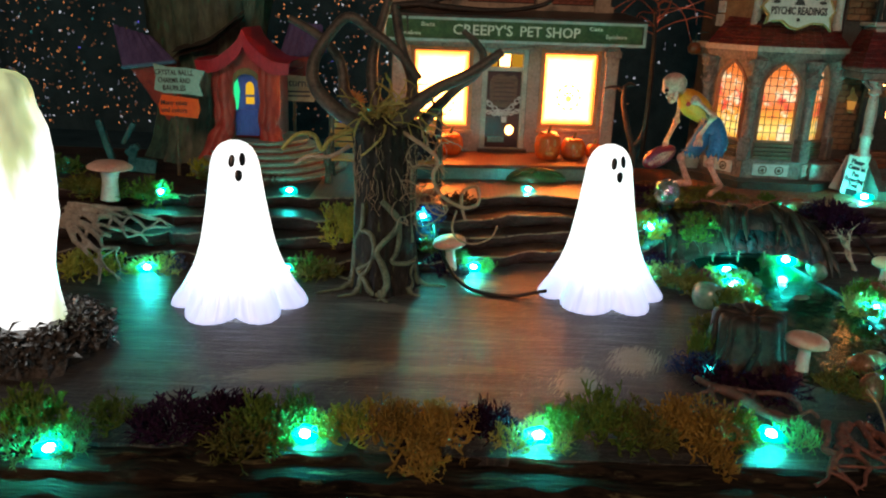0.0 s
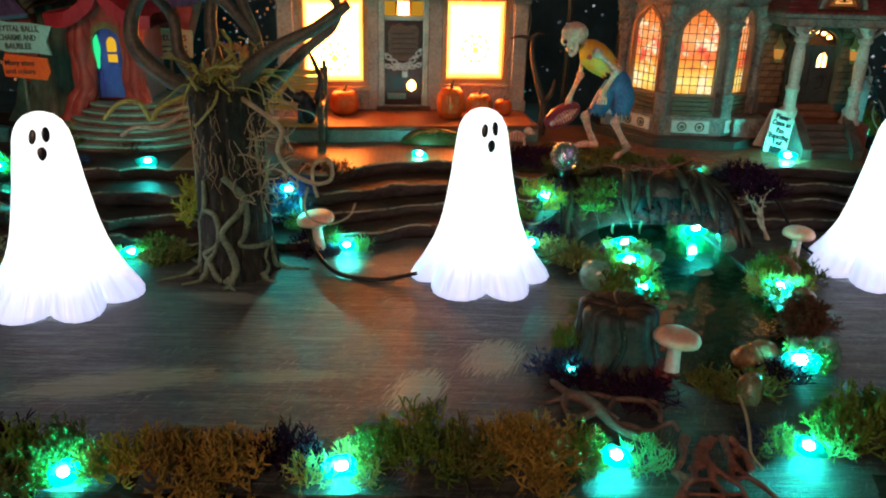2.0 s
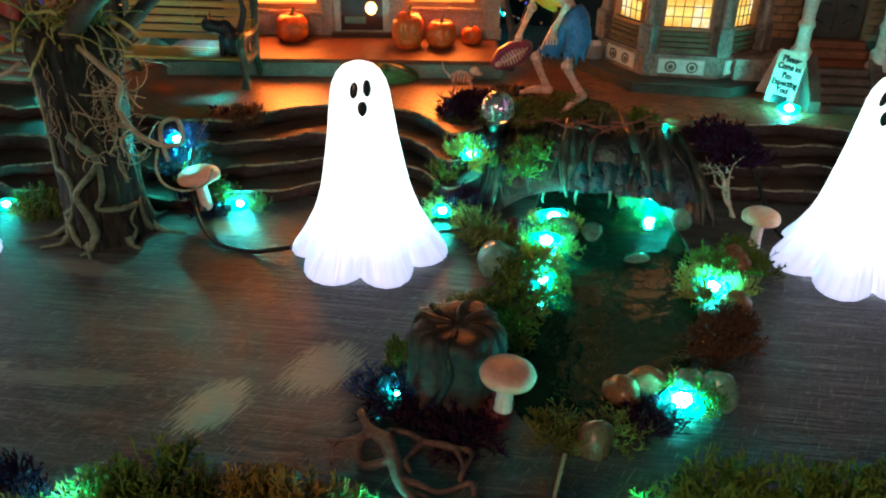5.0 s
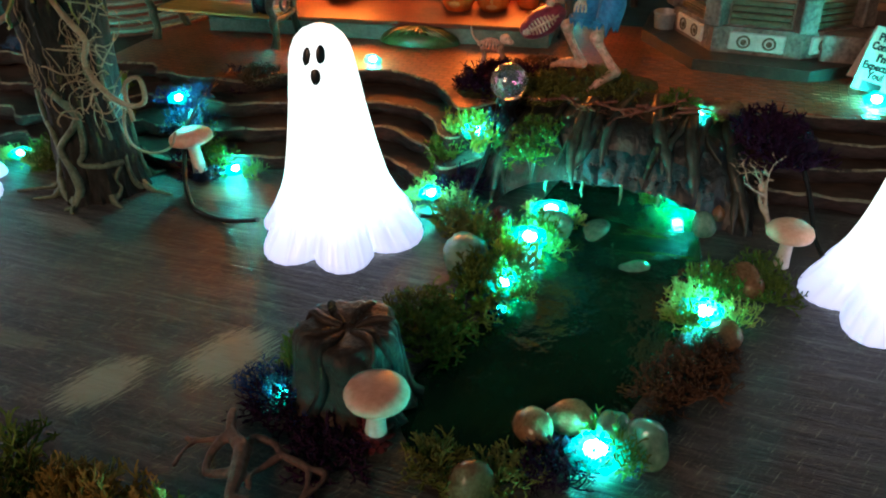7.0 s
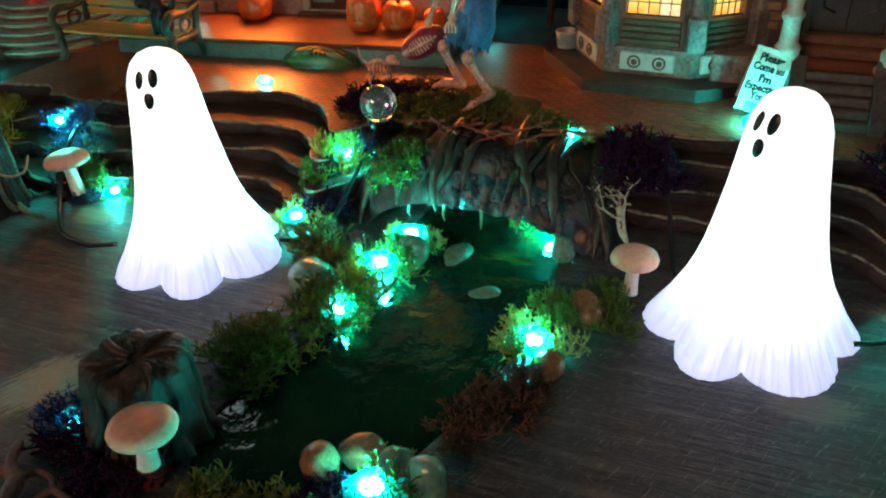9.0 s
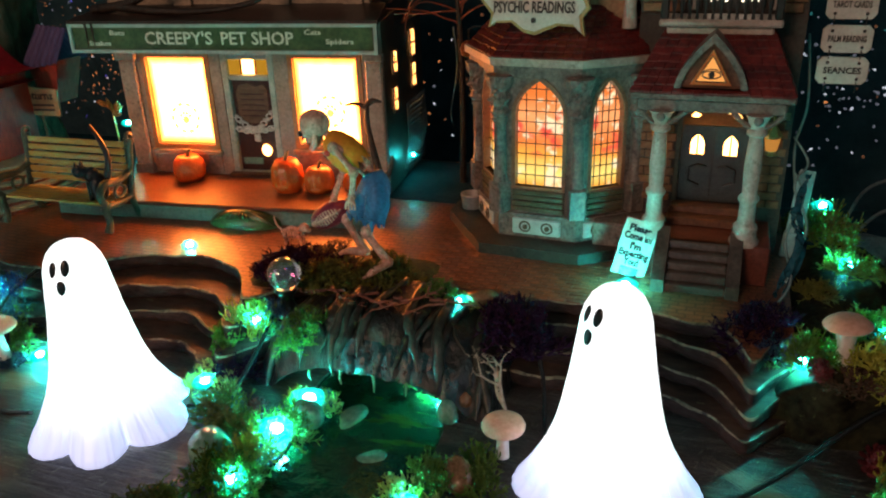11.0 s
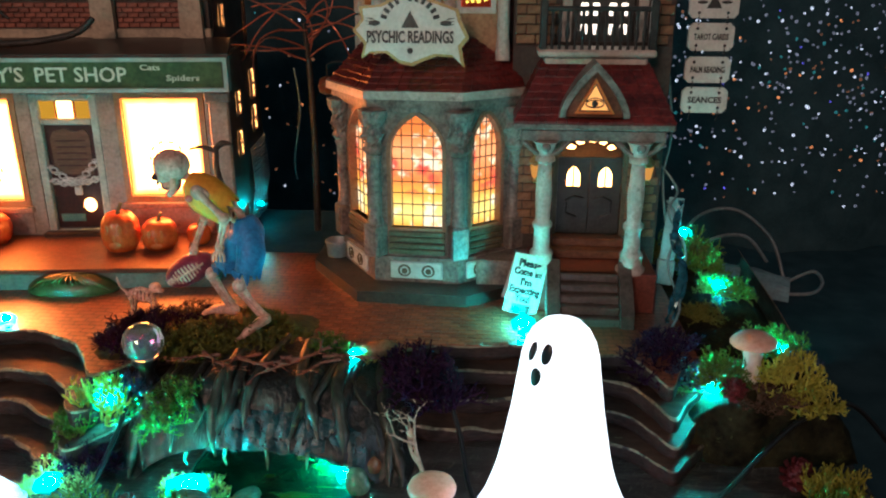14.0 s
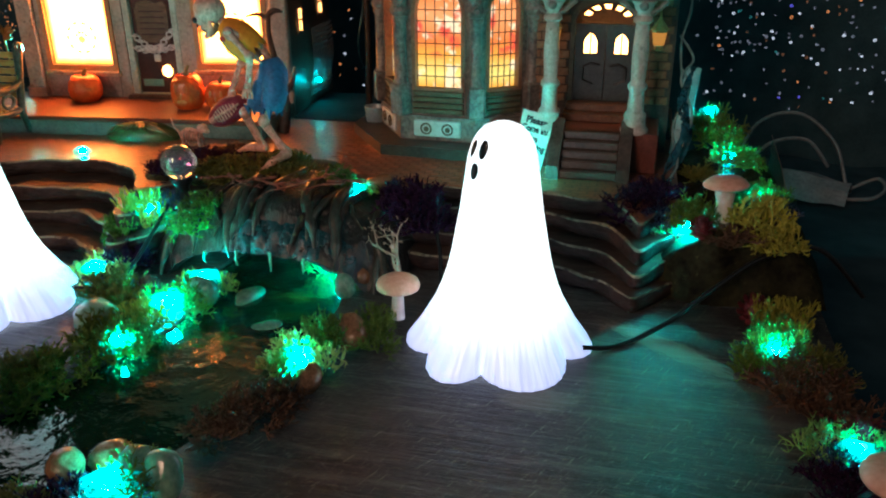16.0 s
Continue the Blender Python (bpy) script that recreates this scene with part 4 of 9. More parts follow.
twig_thing("coral_twig", "pale branching twig leaning on the arch", [((23.4, 42.8, 0.5), (-0.35, 0.28, 1), 1.15, 0.10, 3, 1.0), ((23.5, 42.7, 0.5), (-0.15, 0.2, 1), 1.0, 0.09, 3, 1.0)], M_drift, 6)


def net_wood(name, label, patch, nu, nv, r0, r1, material, seed, gaps=(), sag=0.3, tails=0.5, category="driftwood"):
    """Lacy wood: strands that part and join round open eyes, spread over a four-cornered patch (two base corners, two tip corners)."""
    random.seed(seed)
    a, b, c, d = (Vector(p) for p in patch)
    pts = {}
    for i in range(nu + 1):
        for j in range(nv + 1):
            u, v = i / nu, j / nv
            ju, jv = (rnd(-0.42, 0.42) / nu, rnd(-0.42, 0.42) / nv) if 0 < i else (0, 0)
            u, v = u + ju, min(1.05, max(-0.05, v + jv))
            p = (a.lerp(b, v)).lerp(d.lerp(c, v), u)
            pts[i, j] = p + Vector((rnd(-0.12, 0.12), rnd(-0.12, 0.12), sag * math.sin(math.pi * u) + rnd(-0.12, 0.12)))
    g = Geo()

    def strand(p, q, ra, rb):
        m = (p + q) / 2 + Vector((rnd(-0.18, 0.18), rnd(-0.18, 0.18), rnd(-0.12, 0.12))) * (q - p).length * 0.6
        line = spline((p, m, q), 3)
        g.tube(line, [ra + (rb - ra) * k / (len(line) - 1) for k in range(len(line))], 6)
        g.ball(tuple(q), rb * 1.02, 6, 4)

    for i in range(nu):
        for j in range(nv + 1):
            u, v = (i + 0.5) / nu, j / nv
            if any(u0 < u < u1 and v0 < v < v1 for u0, u1, v0, v1 in gaps):
                continue
            ra, rb = r0 + (r1 - r0) * i / nu, r0 + (r1 - r0) * (i + 1) / nu
            k = rnd(0.75, 1.25)
            strand(pts[i, j], pts[i + 1, j], ra * k, rb * k)
            if j < nv and i > 0 and ((i + j) % 2 == 0 or rnd(0, 1) < 0.5):
                strand(pts[i, j], pts[i + (rnd(0, 1) < 0.5), j + 1], ra * 0.8, rb * 0.8)
            if i == nu - 1:
                for t in range(2):
                    e = (pts[nu, j] - pts[nu - 1, j]).normalized() * rnd(0.5, 1) * tails + Vector((rnd(-0.25, 0.25), rnd(-0.25, 0.25), rnd(-0.12, 0.08)))
                    strand(pts[nu, j], pts[nu, j] + e, rb, rb * 0.4)
    return tagged(fuse(part(name, g, material, smooth=70), 0.045), label, category)


net_wood("driftwood", "bleached lacy driftwood with open eyes and thin arms", ((-20.4, 41.4, 3.0), (-20.4, 40.3, 2.2), (-17.2, 37.6, 0.3), (-14.9, 40.8, 2.25)), 7, 7, 0.19, 0.065, M_drift, 12, ((0.75, 1.01, 0.35, 0.65),), 0.3, 0.8)
net_wood("root_wood", "reddish brown lacy root draped over the front ledge", ((13.9, 24.95, 0.42), (15.2, 25.0, 0.42), (15.6, 21.9, -0.1), (12.2, 21.9, -0.1)), 5, 4, 0.17, 0.07, M_driftbrown, 14, (), 0.12, 0.5)
g = Geo()
for r0, r1, run in (   # a flat lacy root: a broad stem whose arms part and join again
    (0.10, 0.22, ((10.1, 28.2), (10.5, 27.5), (11.1, 27.1))), (0.24, 0.09, ((11.1, 27.1), (11.45, 26.3), (11.7, 25.6), (12.2, 25.0), (12.8, 24.7))),
    (0.12, 0.05, ((10.8, 27.3), (10.3, 27.2), (9.7, 27.05), (9.4, 27.0))), (0.06, 0.05, ((9.7, 27.05), (9.65, 26.6), (9.8, 26.0))),
    (0.12, 0.12, ((10.5, 27.5), (10.35, 26.8), (10.6, 26.2), (11.3, 26.3))), (0.12, 0.10, ((11.1, 27.1), (11.15, 27.6), (11.7, 27.6), (12.1, 27.3), (12.7, 27.1), (13.1, 27.0))),
    (0.10, 0.07, ((13.1, 27.0), (13.4, 27.1), (13.5, 26.8), (13.35, 26.2), (13.25, 25.9))), (0.08, 0.07, ((13.05, 27.0), (13.25, 26.55), (13.35, 26.2))),
    (0.10, 0.06, ((12.1, 27.3), (11.85, 26.85), (11.75, 26.4), (11.95, 26.0))), (0.12, 0.07, ((11.7, 25.6), (12.15, 25.6), (12.7, 25.5), (13.2, 25.7), (13.6, 25.8), (13.7, 25.4))),
    (0.08, 0.05, ((12.0, 25.2), (12.45, 25.2), (12.75, 24.9), (12.9, 24.6)))):
    line = spline([Vector((x, y, 0.36 + 0.10 * math.sin(3.1 * x + 2.3 * y))) for x, y in run], 5)
    g.tube(line, taper(len(line), r0, r1, 0.015), 8)
tagged(fuse(part("root_wood", g, mat("grey_brown_root", (0.06, 0.03, 0.023), (0.17, 0.095, 0.07), 0.5, 700, 150, 0.5), smooth=70), 0.045), "grey brown lacy root lying below the stump", "driftwood")
g = Geo()
line = spline(((16.0, 26.7, 0.9), (15.8, 25.6, 0.95), (15.65, 24.8, 0.75), (15.5, 24.1, 0.5), (15.7, 23.6, 0.3)), 6)
g.tube(line, taper(len(line), 0.06, 0.04), 7)
tagged(part("twig", g, M_vine, smooth=70), "single bent dry stem over the front ledge", "twig")

twig_thing("crown_root", "reddish brown lacy roots lying on the crown of the arch", [((15.0 + 0.75 * k, 45.2 - 0.2 * (k % 3), 3.75), ((-1) ** k * 0.8 + 0.3, -0.45 + 0.3 * (k % 2), 0.0), 0.85, 0.085, 3, 0.22) for k in range(8)], M_driftbrown, 4)

# ---- pine cones ----
M_cone = mat("dark_red_cone", (0.05, 0.008, 0.010), (0.17, 0.03, 0.035), 0.45, 700, 150, 0.4)
cone = Geo()
cone.ball((0, 0, 0.5), (0.38, 0.38, 0.46), 10, 6)
for n in range(64):
    t = n / 63
    a, ph = n * 2.39996, math.pi * (0.93 * t - 0.42)
    out = Vector((math.cos(ph) * math.cos(a), math.cos(ph) * math.sin(a), math.sin(ph)))
    p = Vector((0, 0, 0.5)) + out * 0.36
    up_ = Vector((0, 0, 1)) - out * out.z
    up_ = up_.normalized() if up_.length > 0.1 else Vector((1, 0, 0))
    q = p + out * 0.20 + up_ * 0.10
    side = out.cross(up_).normalized() * 0.11
    cone.put([p - side * 0.7, p + side * 0.7, q + side, q + out * 0.05 + up_ * 0.05, q - side, p + out * 0.06], [(0, 1, 2, 3, 4), (0, 5, 1), (1, 5, 2), (2, 5, 3), (3, 5, 4), (4, 5, 0)])
CONE = finish(cone.mesh("pine_cone"), cone, M_cone, 0)
for x, y, z, s in ((14.2, 40.0, 0.1, 0.95), (14.2, 28.5, 0.1, 0.95), (34.4, 45.3, 2.65, 0.75), (36.3, 43.9, 0.1, 1.0)):
    ob = tagged(new("pine_cone", CONE), "small dark red pine cone among the moss", "pine cone", "pine cones")
    ob.matrix_basis = pose(x * CM, y * CM, z * CM, 14, 8, x * 40) @ Matrix.Scale(s, 4)

# ---- stump ----
stump = thing("stump", "dark twisted wooden stump at the edge of the pond", "stump", (12.7, 30.2, 0))
g = Geo()
g.lathe([(1.7, 0.0), (1.55, 0.4), (1.44, 1.0), (1.38, 1.7), (1.36, 2.2), (1.28, 2.42), (1.1, 2.5), (0.6, 2.46), (0.2, 2.38), (0.05, 2.34)], 72, (0, 0),
        lambda a, z: 1 + 0.07 * math.sin(5 * a + 0.8 * z + 0.6 * math.sin(2 * a)) + 0.05 * math.sin(11 * a + z + math.sin(3 * a)) + 0.025 * math.sin(27 * a))
part("trunk", g, M_log, stump, smooth=70)
random.seed(31)
for n in range(8):
    a = 6.28 * n / 8 + rnd(-0.3, 0.3)
    g = Geo()
    w = rnd(-0.25, 0.25)
    line = [Vector((0.2 * math.cos(a), 0.2 * math.sin(a), 2.36)), Vector((0.75 * math.cos(a + 0.15), 0.75 * math.sin(a + 0.15), 2.47)), Vector((1.24 * math.cos(a), 1.24 * math.sin(a), 2.38)),
            Vector((1.38 * math.cos(a - w), 1.38 * math.sin(a - w), 1.5)), Vector((1.55 * math.cos(a + w), 1.55 * math.sin(a + w), 0.4)), Vector((1.9 * math.cos(a + w), 1.9 * math.sin(a + w), 0.06))]
    line = spline(line, 4)
    g.tube(line, taper(len(line), rnd(0.07, 0.12), rnd(0.12, 0.22), 0.02), 6)
    part("root", g, M_log if n % 3 else M_bark, stump, smooth=70)

# ---- mushrooms ----


def mushroom(x, y, z, h, cap, label="cream plastic mushroom with a rounded cap", lean=0, turn=0, flat=0.0):
    t = thing("mushroom", label, "mushroom", (x, y, z), turn, "mushrooms")
    g = Geo()
    g.m = pose(0, 0, 0, 0, lean, 0)
    k = 1 + 0.35 * flat / 0.12
    g.lathe([(cap * 0.34 * k, 0), (cap * 0.30 * k, h * 0.2), (cap * 0.27 * k, h * 0.5), (cap * 0.33 * k, h * 0.72), (cap * 0.45, h * (0.8 + flat))], 20, (0, 0))
    part("stem", g, M_mushstem, t, smooth=60)
    g = Geo()
    g.m = pose(0, 0, 0, 0, lean, 0)
    g.lathe([(cap * 0.40, h * (0.70 + flat)), (cap * 0.78, h * (0.69 + flat)), (cap * 0.97, h * (0.74 + 0.8 * flat)), (cap, h * (0.81 + 0.4 * flat)), (cap * 0.92, h * 0.9), (cap * 0.7, h * 0.97), (cap * 0.36, h * 1.0), (cap * 0.04, h * 1.01)], 28, (0, 0),
            lambda a, zz: 1 + 0.03 * math.sin(2 * a))
    part("cap", g, M_mushcap, t, smooth=60)
    return t


mushroom(-18.9, 43.2, 2.9, 2.2, 1.2, "cream plastic mushroom with a wide flat cap on the terrace", 4, flat=0.1)
mushroom(0.5, 40.5, 0.4, 1.9, 0.90, "cream plastic mushroom beside the tree", -6)
mushroom(14.25, 28.4, 0.85, 1.5, 0.84, "cream plastic mushroom in the moss by the stump", 5, 40)
mushroom(23.9, 40.6, 0.3, 1.65, 0.78, "cream plastic mushroom on the bank of the pond", 2)
mushroom(35.2, 46.2, 2.7, 2.05, 0.84, "cream plastic mushroom with a flat cap on the hill", -3, flat=0.12)
mushroom(38.6, 33.6, 0.2, 1.5, 0.95, "cream plastic mushroom at the edge of the road")

# ---- stones ----


def stone_mesh(seed, m):
    random.seed(seed)
    g = Geo()
    g.ball((0, 0, 0), 1.0, 16, 10)
    k = Vector((rnd(0, 9), rnd(0, 9), rnd(0, 9)))
    g.v = [tuple(Vector(v) * (1 + 0.38 * noise.noise(Vector(v) * 0.8 + k) + 0.06 * noise.noise(Vector(v) * 2.5 + k))) for v in g.v]
    return finish(g.mesh("stone"), g, m, 60)


M_quartz = mat("pale_green_quartz", (0.08, 0.20, 0.15), (0.22, 0.40, 0.30), 0.16, 260, 70, 0.3, 0.6, sub=0.9)
M_quartz.node_tree.nodes["Principled BSDF"].inputs["Subsurface Radius"].default_value = (0.003, 0.008, 0.006)
STONES = [stone_mesh(40 + k, M_stone) for k in range(4)] + [stone_mesh(50 + k, M_quartz) for k in range(3)] + [stone_mesh(60, M_quartz)]
for x, y, z, sx, sy, sz, k, label in (
    (13.55, 37.7, 0.45, 0.95, 0.8, 0.72, 4, "pale green quartz stone on the bank"), (17.4, 41.6, -0.1, 0.75, 0.45, 0.3, 5, "flat quartz stone in the water"), (19.1, 39.6, -0.22, 0.55, 0.4, 0.24, 6, "sunken quartz stone in the water"),
    (22.8, 38.9, 0.5, 0.66, 0.55, 0.6, 0, "tan river stone on the bank"), (22.35, 36.0, 0.25, 0.75, 0.5, 0.40, 1, "tan river stone on the bank"), (17.9, 30.4, 0.2, 0.66, 0.5, 0.48, 2, "brown stone at the water's edge"),
    (16.9, 28.0, 0.35, 0.6, 0.5, 0.6, 3, "tan river stone at the front of the pond"), (20.75, 30.6, 0.45, 0.60, 0.5, 0.70, 7, "smooth quartz stone lit green by a lamp"), (19.85, 30.75, 0.45, 0.62, 0.45, 0.62, 5, "quartz stone behind a string light"),
    (18.75, 31.3, 0.05, 0.7, 0.5, 0.45, 2, "brown wet stone in the water's edge"), (16.1, 40.5, 0.55, 0.62, 0.5, 0.6, 6, "quartz lump under a string light"), (21.2, 42.3, 0.45, 0.45, 0.4, 0.5, 4, "quartz lump under the arch"),
    (21.5, 43.4, 0.3, 0.6, 0.45, 0.5, 2, "wet stone under the arch"), (21.3, 46.9, 3.25, 0.7, 0.5, 0.4, 1, "tan river stone on the paving"), (36.3, 46.6, 3.1, 0.5, 0.4, 0.3, 0, "brown stone on the hill"),
    ):
    ob = tagged(new("stone", STONES[k]), label, "stone", "stones")
    ob.matrix_basis = pose(x * CM, y * CM, z * CM, 0, 0, x * 77 % 360) @ Matrix.Diagonal((sx, sy, sz, 1))

g = Geo()   # a splinter of quartz that stands against the stump
for k, (r, z) in enumerate(((0.21, 0.0), (0.24, 0.5), (0.20, 1.25), (0.13, 1.5), (0.01, 1.75))):
    g.v += [(r * math.cos(a * math.pi / 3) + 0.06 * z, 0.7 * r * math.sin(a * math.pi / 3), z) for a in range(6)]
    if k:
        fs = [(6 * k - 6 + i, 6 * k - 6 + (i + 1) % 6, 6 * k + (i + 1) % 6, 6 * k + i) for i in range(6)]
        g.f += fs
        g.s += [0] * 6
shard = tagged(part("crystal_shard", g, M_quartz), "pointed teal quartz splinter standing against the stump", "crystal")
shard.matrix_basis = pose(11.3 * CM, 30.5 * CM, 0.25 * CM)

# ---- moss clumps ----


def moss_mesh(seed, stems, material, fork=2, r=0.055, wild=0.5):
    """A cushion of forked lichen stems, about 2 wide and 1.2 high."""
    random.seed(seed)
    g = Geo()

    def grow(p, d, ln, rad, depth):
        line = [p]
        for k in range(2):
            d = (d + Vector((rnd(-wild, wild), rnd(-wild, wild), rnd(-wild * 0.6, wild * 0.8)))).normalized()
            line.append(line[-1] + d * ln * 0.5)
        g.tube(line, [rad, rad * 0.9, rad * 0.72], 3, False)
        if depth:
            for k in range(2 + (rnd(0, 1) < 0.45)):
                grow(line[-1], (d + Vector((rnd(-0.9, 0.9), rnd(-0.9, 0.9), rnd(-0.5, 0.9)))).normalized(), ln * rnd(0.6, 0.95), rad * 0.8, depth - 1)

    for n in range(stems):
        a, q = rnd(0, 6.283), rnd(0, 1) ** 0.6
        p = Vector((0.62 * q * math.cos(a), 0.62 * q * math.sin(a), rnd(0, 0.25)))
        grow(p, Vector((q * math.cos(a), q * math.sin(a), rnd(0.35, 1.1) * (1.15 - 0.7 * q))).normalized(), rnd(0.22, 0.4), r, fork)
    return finish(g.mesh("moss_clump"), g, material, 0)


